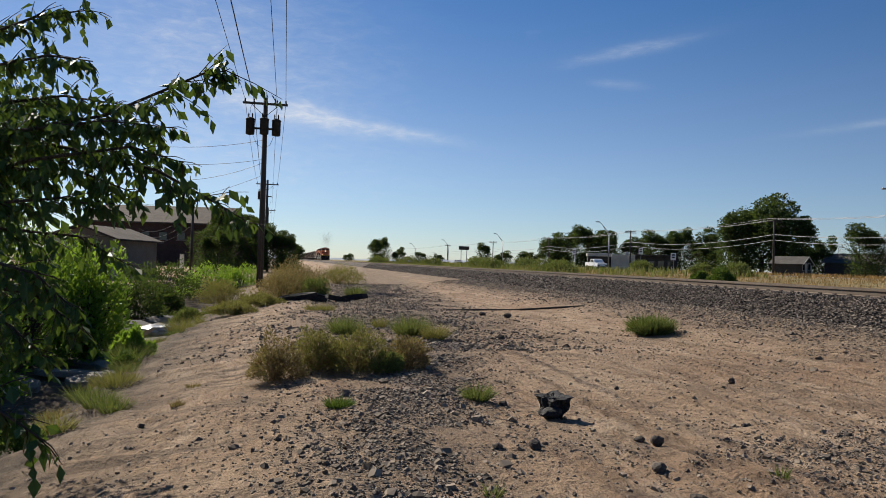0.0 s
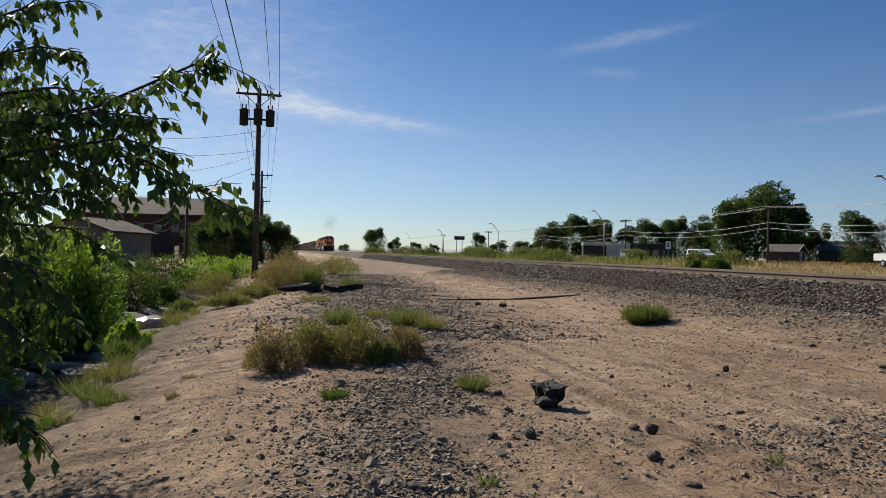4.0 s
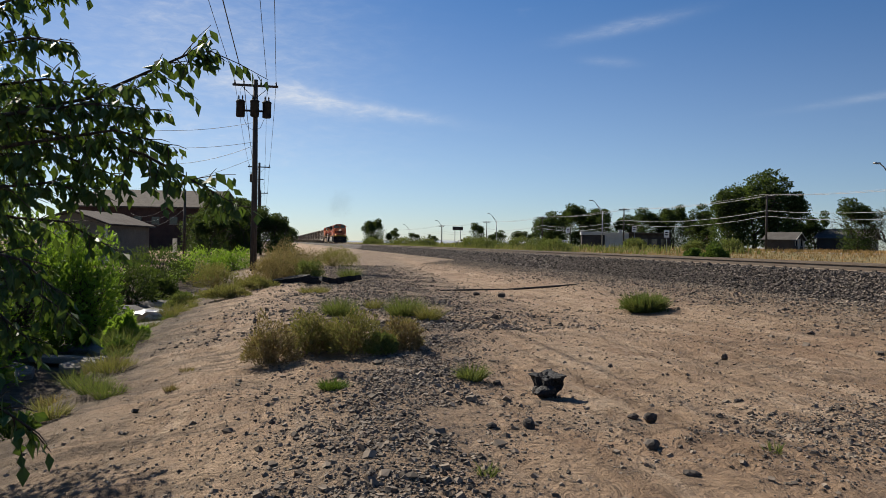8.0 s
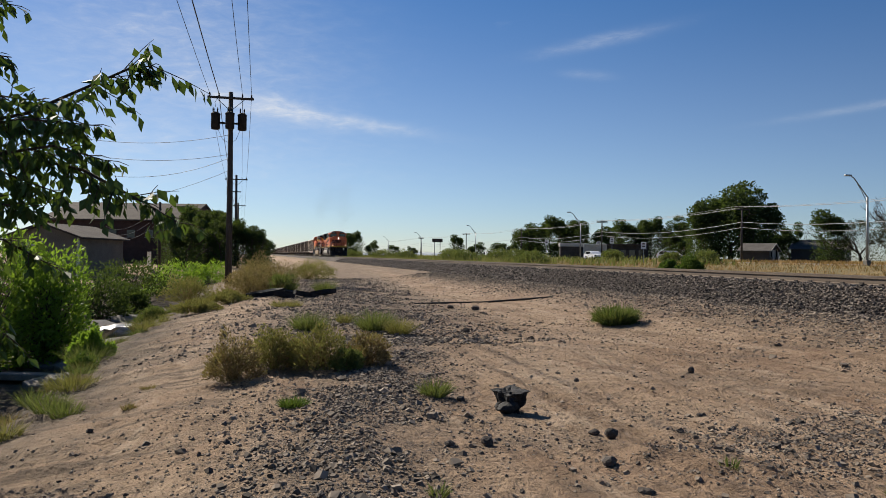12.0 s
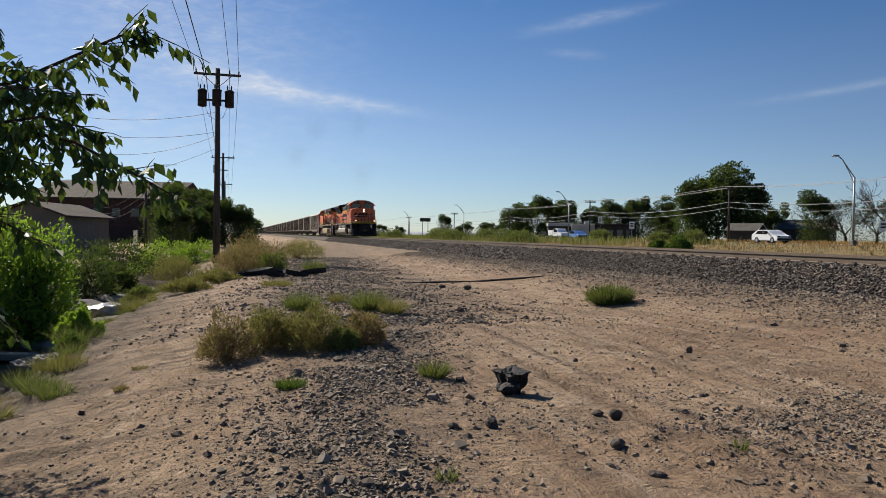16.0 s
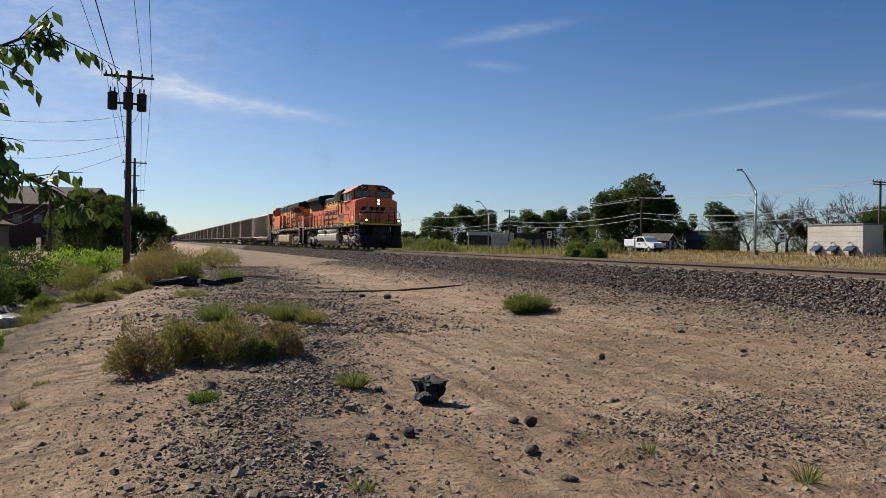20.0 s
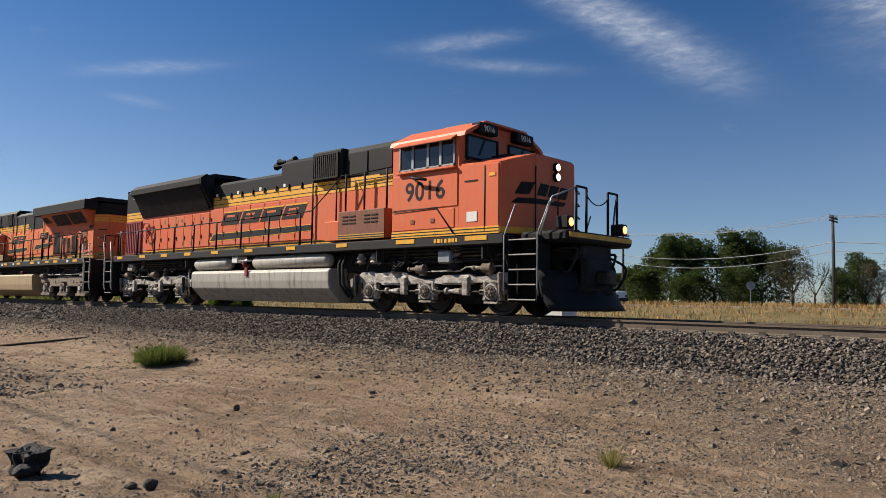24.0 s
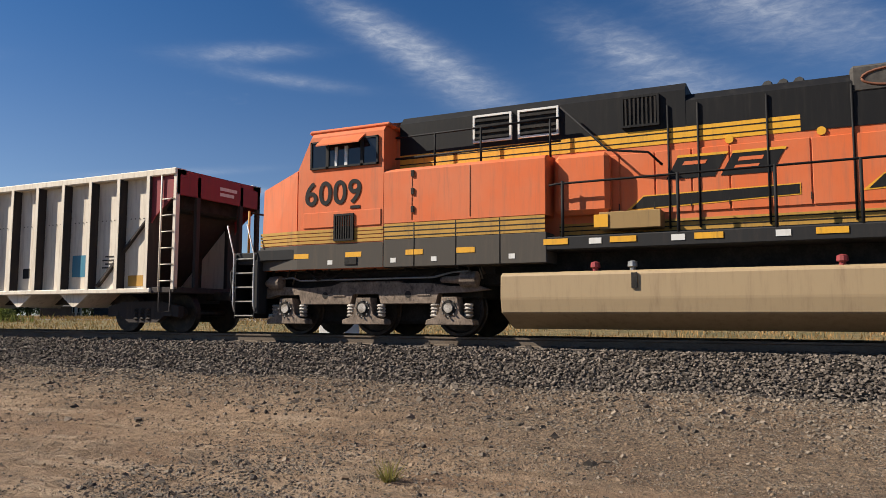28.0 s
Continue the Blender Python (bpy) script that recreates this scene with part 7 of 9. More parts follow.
def limb_tree(name, seed, h, spread, n, leaf, mat, bare=False):
    """Trunk that forks into limbs; foliage in uneven clumps round the limb ends."""
    rng = np.random.default_rng(seed)
    t = thing(name, "", "tree")
    bm = bmesh.new()
    top = Vector((0, 0, h * 0.22))
    rod(bm, [(0, 0, -0.3), (rng.normal(0, 0.1), 0, h * 0.11), top], 0.028 * h, 8, 0.02 * h)
    tips = []

    def grow(p, way, length, r, depth):
        mid = p + way * length * 0.5 + Vector(rng.normal(0, 0.06 * length, 3))
        q = p + way * length + Vector((0, 0, 0.08 * length))
        rod(bm, [p, mid, q], r, 5, r * 0.55, False)
        tips.append((q, depth))
        if depth:
            for _ in range(3 if not bare else 4):
                w = (way + Vector(rng.normal(0, 0.55, 3)) + Vector((0, 0, 0.15))).normalized()
                grow(q, w, length * rng.uniform(0.55, 0.8), r * 0.55, depth - 1)
    for i in range(5):
        a = i * 1.26 + rng.uniform(-0.4, 0.4)
        w = Vector((math.cos(a) * spread / h * 1.1, math.sin(a) * spread / h * 1.1, rng.uniform(0.55, 1.2))).normalized()
        grow(top * rng.uniform(0.7, 1.0), w, h * rng.uniform(0.2, 0.3), 0.013 * h, 3 if bare else 2)
    part("trunk", bm, "bark", t, smooth=True)
    if not bare:
        ends = [p for p, d in tips if d <= 1]
        zs = max(p.z for p in ends)
        rs = max(math.hypot(p.x, p.y) for p in ends)
        pts, hang = [], []
        for p in ends:
            k = rng.integers(int(0.5 * n / len(ends)), int(1.5 * n / len(ends)) + 2)
            c = np.array((p.x / rs * spread * 0.5 * 0.86, p.y / rs * spread * 0.5 * 0.86, p.z / zs * h * 0.93))
            u = rng.normal(size=(k, 3))
            u /= np.linalg.norm(u, axis=1)[:, None]
            s = spread * rng.uniform(0.09, 0.18)
            pts.append(c + u * (rng.uniform(0.25, 1, k) ** 0.5)[:, None] * np.array((s, s, s * 0.75)))
            hang.append(u + rng.normal(0, 0.6, (k, 3)))
        k = n // 3
        a, d = rng.uniform(0, 2 * np.pi, k), spread * 0.46 * np.sqrt(rng.uniform(0.05, 1, k))
        lump = np.array([noise.noise(Vector((math.cos(v) * 2, math.sin(v) * 2, seed))) for v in a])
        d = d * (1 + 0.5 * lump)
        pts.append(np.stack([d * np.cos(a), d * np.sin(a), h * rng.uniform(0.06, 0.55, k) * (1 + 0.4 * lump)], 1))
        hang.append(rng.normal(0, 1, (k, 3)))
        ob = new("crown", leaves_mesh("crown", np.concatenate(pts), leaf * rng.uniform(0.6, 1.4, sum(map(len, pts))), mat, rng, np.concatenate(hang), 0.7))
        ob.parent = t
    return t


PROTO = {"broad": [limb_tree("tree", s, 10, 9, 13000, 0.27, "leaf_far") for s in (1, 2, 3)], "slim": [limb_tree("tree", s, 10, 6, 9500, 0.24, "leaf_far") for s in (5, 6)],
         "grey": [limb_tree("tree", s, 10, 7, 4200, 0.2, "leaf_grey") for s in (8, 9)], "bare": [limb_tree("tree", s, 10, 9, 0, 0.3, "leaf_grey", True) for s in (12, 13)]}
WORDS = {"broad": "broad dark green tree beyond the road", "slim": "slender dark green tree beyond the road", "grey": "thin grey-green scrubby tree beyond the road", "bare": "bare grey leafless tree beyond the road"}
USED = set()


def plant(kind, i, x, y, h, w=1.0, label=""):
    """A tree of that kind, h metres high, at x, y."""
    src = PROTO[kind][i % len(PROTO[kind])]
    s = h / 10 * 0.96
    m = Matrix.Translation((x, y, height(x, y) - 0.05)) @ Matrix.Rotation(i * 1.7 + x, 4, "Z") @ Matrix.Diagonal((s * w * 1.05, s * w * 1.05, s, 1))
    if src.name not in USED:
        USED.add(src.name)
        src.matrix_basis = m
        t = src
    else:
        t = copy_thing(src, Matrix.Identity(4))
        t.matrix_basis = m
    return tagged(t, label or WORDS[kind], "tree", "trees beyond the road" if x > 20 else "trees behind the bank")


def beyond(kind, i, x, y, top, k=1.0, w=1.0):
    plant(kind, i, x * k, y * k, (top - 1.47) * k + 0.5, w)


for row in (("broad", 0, 57.2, 139, 9.9, 1.45), ("broad", 1, 53.2, 141, 8.6, 1.45), ("broad", 2, 62, 137, 9.2, 1.45), ("slim", 0, 66.5, 135.5, 8.2, 1.45), ("slim", 1, 69, 134.5, 7.8, 1.45),
            ("slim", 0, 61.8, 116, 8.6, 1.3), ("broad", 0, 65.5, 114.4, 8.9, 1.3, 0.8), ("slim", 1, 69.5, 113, 9.1, 1.3, 1.2), ("slim", 0, 64, 115, 7.0, 1.3),
            ("broad", 1, 68.9, 97.1, 13.6, 1.2, 1.0), ("broad", 2, 65.8, 98.3, 10.5, 1.2, 0.8), ("broad", 0, 72.2, 95.8, 11.0, 1.2, 0.8), ("slim", 1, 76.6, 94, 7.4, 1.2), ("slim", 0, 74.4, 95, 6.2, 1.25, 1.5), ("slim", 1, 62, 100, 6.0, 1.3, 1.5),
            ("slim", 0, 78.6, 88, 9.2, 1.1), ("grey", 0, 82, 86.5, 7.6, 1.1, 1.2), ("grey", 1, 86, 85, 8.0, 1.1, 1.2), ("bare", 0, 87.5, 84.5, 12.6, 1.05, 0.8), ("slim", 1, 90, 83.5, 7.0, 1.1, 1.4), ("bare", 1, 94.1, 82, 12.6, 1.05), ("slim", 0, 96, 81, 6.5, 1.1, 1.6), ("bare", 0, 99, 79, 12.4, 1.0),
            ("slim", 1, 77.1, 61.7, 6.6, 1.05, 1.4), ("slim", 0, 80, 59, 5.8, 1.05, 1.5), ("slim", 1, 82.5, 57, 5.2, 1.1, 1.5), ("broad", 0, 86, 54, 5.6, 1.1, 1.1), ("slim", 0, 87, 50, 5.0, 1.1, 1.6), ("broad", 1, 88, 47, 5.2, 1.1, 1.2),
            ("broad", 2, 82.5, 38.5, 9.6, 1.05, 0.9), ("broad", 0, 85, 34.5, 10.0, 1.05, 0.9), ("broad", 1, 87.2, 30, 9.9, 1.05, 0.9), ("slim", 0, 80.6, 41.5, 6.0, 1.05, 1.6), ("slim", 1, 84, 37, 5.6, 1.0, 1.8), ("broad", 2, 86, 32, 5.6, 1.0, 1.4), ("grey", 0, 88.5, 27, 8.2, 1.0), ("bare", 1, 88, 24.5, 8.4, 1.0, 0.5),
            ("broad", 1, 90, 22, 5.6, 1.0, 1.1), ("grey", 1, 91, 19, 6.4, 1.0, 1.3), ("slim", 0, 92, 20.5, 7.6, 1.0, 0.9), ("broad", 2, 93, 16, 5.4, 1.0, 1.2), ("grey", 0, 95, 13, 6.2, 1.0, 1.2), ("broad", 0, 97, 10, 5.8, 1.0, 1.2), ("slim", 1, 98, 6, 7.0, 1.0, 1.0), ("grey", 1, 99, 2, 6.0, 1.0, 1.4), ("broad", 1, 100, -4, 6.0, 1.0, 1.2), ("broad", 2, 100, -12, 6.5, 1.0, 1.2), ("slim", 0, 101, -20, 6.5, 1.0, 1.5),
            ("broad", 0, 74.5, 58.3, 7.2, 1.06, 0.9), ("broad", 2, 76.8, 56, 5.6, 1.06, 0.9), ("slim", 1, 78.6, 53.5, 5.2, 1.06, 1.4), ("broad", 1, 82, 49, 5.0, 1.06, 1.1), ("slim", 0, 84, 46, 5.6, 1.06, 1.6), ("broad", 2, 86, 43, 5.0, 1.06, 1.1), ("grey", 0, 80.5, 51, 5.8, 1.1, 1.4),
            ("broad", 0, 29, 229, 9.6, 1.0, 0.9), ("slim", 1, 34.7, 228, 6.6, 1.0, 1.3), ("slim", 0, 56, 205, 8.0, 1.1, 1.0), ("slim", 1, 60, 200, 5.6, 1.1, 2.0), ("broad", 2, 66, 196, 5.4, 1.1, 1.6), ("broad", 0, 73, 190, 5.6, 1.1, 1.5), ("slim", 1, 79, 186, 6.0, 1.1, 1.8), ("slim", 0, 44, 240, 5.0, 1.4, 1.8), ("slim", 1, 50, 240, 4.6, 1.4, 1.8), ("broad", 1, 22, 260, 4.0, 1.8, 1.6), ("broad", 2, 35, 280, 4.2, 1.6, 1.8)):
    beyond(*row)
for kind, i, x, y, h, w in (("broad", 0, -1.6, 78, 5.2, 0.9), ("slim", 1, -3.2, 76, 5.6, 1.2), ("broad", 2, -4.6, 80, 6.2, 0.9), ("slim", 0, 0.2, 77, 4.6, 1.0), ("slim", 1, 0.6, 84, 4.6, 1.2), ("broad", 1, -6.5, 74, 4.6, 1.2), ("broad", 0, -6, 96, 7.6, 0.9), ("slim", 0, -5.2, 62, 3.8, 1.4), ("broad", 1, -22, 60, 6.0, 1.1)):
    plant(kind, i, x, y, h, w, "dense dark green tree behind the bank")


def near_tree():
    """The tree beside the ditch whose leafy sprays hang over the bank."""
    rng = np.random.default_rng(21)
    t = thing("elm_tree", "leafy green elm with drooping sprays over the bank", "tree", pose(0, 0, 0))
    root = Vector((-4.6, 7.2, height(-4.6, 7.2) - 0.1))
    bm = bmesh.new()
    fork = Vector((-4.3, 6.3, 0.9))
    rod(bm, [root, (-4.5, 7.0, 0.0), fork], 0.17, 10, 0.13)
    # main boughs, from the fork to their tips
    boughs = [[fork, (-3.2, 6.1, 1.9), (-1.9, 5.6, 2.2), (-1.1, 5.35, 2.36), (-0.45, 5.05, 2.62), (-0.3, 5.0, 2.64)],
              [fork, (-2.8, 6.0, 1.8), (-1.5, 5.6, 2.18), (-0.74, 5.26, 2.0), (-0.33, 5.05, 1.78), (-0.12, 4.95, 1.66)],
              [fork, (-3.6, 6.0, 2.3), (-2.2, 5.7, 2.8), (-1.55, 5.4, 3.0), (-1.2, 5.29, 3.04)],
              [fork, (-3.4, 6.1, 2.2), (-2.1, 5.6, 2.62), (-1.45, 5.3, 2.72), (-1.15, 5.2, 2.68)],
              [fork, (-2.9, 6.0, 1.9), (-1.7, 5.5, 2.24), (-1.05, 5.2, 2.3), (-0.6, 5.08, 2.26)],
              [fork, (-2.8, 5.9, 1.7), (-1.6, 5.5, 2.05), (-0.9, 5.2, 2.14), (-0.55, 5.1, 2.04)],
              [fork, (-3.2, 6.0, 1.5), (-2.0, 5.7, 1.6), (-1.3, 5.6, 1.55), (-0.95, 5.6, 1.35)],
              [fork, (-3.2, 6.0, 1.2), (-2.2, 5.6, 1.25), (-1.5, 5.4, 1.15), (-1.15, 5.35, 0.9)],
              [fork, (-3.4, 5.6, 1.1), (-2.4, 5.0, 1.0), (-1.7, 4.8, 0.95)],
              [fork, (-3.0, 5.2, 1.2), (-1.9, 4.0, 1.0), (-1.1, 3.5, 0.8), (-0.85, 3.4, 0.66)],
              [fork, (-2.8, 6.0, 1.7), (-1.9, 5.6, 1.75), (-1.35, 5.4, 1.8), (-1.0, 5.3, 1.72)],
              [fork, (-2.8, 5.9, 1.5), (-1.9, 5.4, 1.4), (-1.45, 5.2, 1.3), (-1.2, 5.1, 1.1)],
              [fork, (-2.8, 6.0, 1.9), (-1.9, 5.7, 2.0), (-1.3, 5.5, 2.0), (-0.9, 5.4, 1.85)],
              [fork, (-2.8, 6.0, 2.2), (-1.9, 5.7, 2.45), (-1.4, 5.5, 2.5), (-1.0, 5.4, 2.45)],
              [fork, (-2.8, 5.9, 1.3), (-2.0, 5.5, 1.1), (-1.6, 5.3, 0.95), (-1.35, 5.2, 0.75)]]
    pts, ways, sizes = [], [], []

    def near(p):
        # the hanging ends reach out towards the path
        return Vector((0.1 + (p[0] - 0.1) * 0.86, p[1] * 0.86, 1.47 + (p[2] - 1.47) * 0.86))

    def spray(a, b, k):
        """Leaves along a twig, in turn on its two sides, hanging."""
        d = (b - a)
        for i in range(k):
            p = a + d * ((i + 0.6) / k)
            p = p + Vector((0, 0, -0.02 * (i / k) ** 2))
            pts.append(p)
            side = d.cross(Vector((0, 0, 1))).normalized() * (1 if i % 2 else -1)
            w = d.normalized() * 0.35 + side * 0.45 + Vector((0, 0, -0.75)) + Vector(rng.normal(0, 0.28, 3))
            ways.append(w)
            sizes.append(rng.uniform(0.055, 0.1))
    for path in boughs:
        path = [Vector(p) if i < 2 else near(p) for i, p in enumerate(path)]
        rod(bm, path, 0.02, 6, 0.003, False)
        # walk along the outer part of the bough
        for j, (a, b) in enumerate(list(zip(path, path[1:]))[1:]):
            length = (b - a).length
            near_tip = b == path[-1]
            for q in np.arange(0.0 if j else 0.62, 1.0, 0.031 / length):
                p = a.lerp(b, q)
                d = (b - a).normalized()
                w = (d * rng.uniform(0.3, 1.0) + Vector(rng.normal(0, 0.55, 3)) + Vector((0, 0, -0.12))).normalized()
                ln = rng.uniform(0.08, 0.3) * (0.55 if near_tip else 1.0)
                e = p + w * ln + Vector((0, 0, -0.12 * ln))
                rod(bm, [p, p.lerp(e, 0.6) + Vector((0, 0, 0.01)), e], 0.004, 3, 0.0015, False)
                spray(p, e, max(3, int(ln / 0.032)))
        spray(path[-2].lerp(path[-1], 0.4), path[-1], 9)
    tip = [near(p) for p in ((-0.3, 5.0, 2.64), (-0.12, 4.95, 2.56), (0.06, 4.9, 2.46))]
    rod(bm, tip, 0.004, 4, 0.002, False)
    spray(tip[0], tip[1], 4)
    spray(tip[1], tip[2], 6)
    part("trunk", bm, "bark", t, smooth=True)
    # the thick of the crown further in, and unseen leaf masses added to shade the ditch
    for c, r, n in (((-2.0, 5.5, 0.95), (0.42, 0.4, 0.7), 1500), ((-1.95, 5.2, 1.75), (0.45, 0.35, 0.6), 600), ((-5.6, 9.5, 1.2), (1.1, 3.0, 1.0), 5200), ((-2.75, 7.0, 1.5), (0.6, 0.7, 0.75), 1500), ((-2.75, 7.9, 2.2), (0.75, 0.7, 0.7), 1300), ((-2.1, 7.0, 2.6), (0.3, 0.5, 0.35), 500), ((-8.4, 20.5, 4.6), (1.9, 4.6, 2.0), 12000), ((-6.0, 11.5, 3.2), (1.3, 2.0, 1.5), 4500)):
        u = rng.normal(size=(n, 3))
        u /= np.linalg.norm(u, axis=1)[:, None]
        q = np.array(c) + u * (rng.uniform(0.15, 1, n) ** 0.6)[:, None] * np.array(r)
        pts.extend(Vector(v) for v in q)
        ways.extend(Vector(v) for v in np.array((0, 0, -0.8)) + rng.normal(0, 0.55, (n, 3)))
        sizes.extend(rng.uniform(0.05, 0.1, n))
    ob = new("crown", leaves_mesh("crown", np.array([tuple(p) for p in pts]), np.array(sizes), "leaf_near", rng, np.array([tuple(w) for w in ways]), 0.56))
    ob.parent = t


near_tree()


def field():
    """Dry grass beyond the track, and greener weeds along it."""
    rng = np.random.default_rng(5)
    for name, n, xr, yr, h, w, mat, label in (("dry_grass", 26000, (17.6, 32), (-15, 60), 0.24, 0.018, "grass_dry", "tall straw-coloured dry grass beyond the track"), ("dry_grass", 26000, (26, 54), (-10, 160), 0.3, 0.04, "grass_dry", "tall straw-coloured dry grass beside the road"),
                                              ("green_grass", 7000, (17.5, 24), (-15, 60), 0.4, 0.022, "grass_mid", "greenish grass along the foot of the ballast"), ("green_grass", 12000, (18, 50), (60, 240), 1.0, 0.1, "grass_mid", "tall greenish weeds between track and road"),
                                              ("dry_grass", 9000, (66, 82), (-10, 120), 0.6, 0.06, "grass_dry", "dry grass along the far side of the road")):
        x, y = rng.uniform(*xr, n), rng.uniform(*yr, n)
        keep = np.array([noise.noise((a * 0.15, b * 0.15, 2)) + 0.4 * noise.noise((a * 0.6, b * 0.6, 7)) > (-0.35 if mat == "grass_dry" else -0.05) for a, b in zip(x, y)])
        x, y = x[keep], y[keep]
        base = np.stack([x, y, np.array([height(a, b) for a, b in zip(x, y)]) - 0.02], 1)
        way = np.stack([rng.normal(0, 0.3, len(x)), rng.normal(0, 0.3, len(x)), np.ones(len(x))], 1)
        ob = new(name, blades_mesh(name, base, way, h * rng.uniform(0.4, 1.15, len(x)), w * rng.uniform(0.6, 1.3, len(x)), rng.uniform(0, 0.2, len(x)), mat))
        tagged(ob, label, "grass", kind="stuff")
    for x, y, r, h in ((27.9, 43.3, 0.85, 1.0), (26.9, 44.4, 0.6, 0.75), (30, 78, 2.0, 1.5), (34, 92, 2.2, 1.7), (30, 105, 2.2, 1.6), (40, 120, 2.6, 1.8), (36, 135, 2.6, 1.8), (30, 150, 2.4, 1.7), (46, 90, 1.6, 1.5), (50, 82, 1.4, 1.2), (44, 66, 1.5, 1.3), (40, 150, 3, 2), (30, 180, 3, 2), (25, 200, 3, 2)):
        bushy("roadside_shrub", x, y, r, h, 2600, "leaf_shrub" if y < 50 else "weed_green", "bark", "green leafy shrub in the dry grass", "shrub", 0.13 + y * 0.0008, 0.5, "shrubs between track and road")


field()

# ---- road, buildings and things beyond the track ----
def make_road():
    n = 60
    ys = np.linspace(-600, 1800, n)
    bm = bmesh.new()
    rows = [[bm.verts.new((x, y, 1.06)) for x in (54.6, 65.4)] for y in ys]
    low = [[bm.verts.new((x, y, 0.6)) for x in (53.8, 66.2)] for y in ys]
    for i in range(n - 1):
        bm.faces.new((rows[i][0], rows[i][1], rows[i + 1][1], rows[i + 1][0]))
        for s in (0, 1):
            bm.faces.new((rows[i][s], rows[i + 1][s], low[i + 1][s], low[i][s]))
    road = solid("road", bm, "asphalt", "grey two-lane asphalt road beyond the field", "road", kind="structure")
    for x in (59.9, 60.1):
        bm = bmesh.new()
        box(bm, x - 0.06, x + 0.06, -600, 1800, 1.055, 1.066)
        part("lane_line", bm, "yellow", road, "worn yellow centre line")
    for x in (54.9, 65.1):
        bm = bmesh.new()
        box(bm, x - 0.06, x + 0.06, -600, 1800, 1.055, 1.066)
        part("edge_line", bm, "white_paint", road, "white edge line")


make_road()


def far_hills():
    """Low ridge on the horizon, blue with distance."""
    mottled("hill_haze", (0.30, 0.34, 0.38), (0.36, 0.39, 0.42), 0.004, 1.0, 0, 0.03, 0, spec=0.0)
    n = 120
    xs = np.linspace(-1500, 2600, n)
    top = np.array([max(2.0, (12 + 13 * noise.noise((x * 0.0016, 0, 4)) + 5 * noise.noise((x * 0.008, 0, 2))) * smooth((x + 1500) / 500) * (1 - 0.6 * smooth((x - 600) / 900))) for x in xs])
    rows = [np.stack([xs, np.full(n, 3000.0), np.full(n, -2.0)], 1), np.stack([xs, np.full(n, 3120.0), top * 0.75], 1), np.stack([xs, np.full(n, 3300.0), top], 1), np.stack([xs, np.full(n, 3700.0), np.full(n, -2.0)], 1)]
    a = (np.arange(3)[:, None] * n + np.arange(n - 1)[None]).ravel()
    ob = new("backdrop", raw_mesh("backdrop", np.concatenate(rows), np.stack([a, a + 1, a + n + 1, a + n], 1), "hill_haze", True))
    tagged(ob, "low hazy blue hills on the horizon", "hills", kind="structure")


far_hills()


def wall_box(x0, y0, x1, y1, depth, z0, z1):
    """Pose and width of a building whose front runs from (x0, y0) to (x1, y1); it is built with its front on y = 0."""
    a = math.degrees(math.atan2(y1 - y0, x1 - x0))
    return pose(x0, y0, z0, 0, 0, a), math.hypot(x1 - x0, y1 - y0)


def shop():
    m, w = wall_box(70.2, 64.8, 70.2, 57.6, 8, 0.95, 4.6)
    b = thing("shop_building", "pale cream block shop with dark blue awnings", "building", m)
    bm = bmesh.new()
    box(bm, 0, w, 0, 3, 0, 3.5, 0.02)
    part("wall", bm, "white_wall", b)
    bm = bmesh.new()
    box(bm, -0.08, w + 0.08, -0.08, 3.08, 3.5, 3.66, 0.02)
    part("coping", bm, "concrete", b)
    for i in range(5):
        bm = bmesh.new()
        box(bm, 0.0, w, -0.012, 0, 0.55 * (i + 1), 0.55 * (i + 1) + 0.03)
        part("course", bm, "concrete", b)
    for x in (1.5, 3.7, 5.9):
        bm = bmesh.new()
        box(bm, x - 0.42, x + 0.42, -0.02, 0.05, 0.15, 1.05)
        win = part("window", bm, "glass_dark", b)
        bm = bmesh.new()
        prism(bm, [(0.0, 1.25), (-0.75, 0.75), (-0.75, 0.65), (0.0, 0.7)], "x", x - 0.55, x + 0.55)
        part("awning", bm, "awning_blue", win, "dark blue canvas awning")
        bm = bmesh.new()
        rod(bm, [(x - 0.2, 0, 1.65), (x - 0.2, -0.3, 1.6), (x - 0.2, -0.35, 1.45)], 0.05, 6, 0.1)
        part("wall_lamp", bm, "galvanised", b)


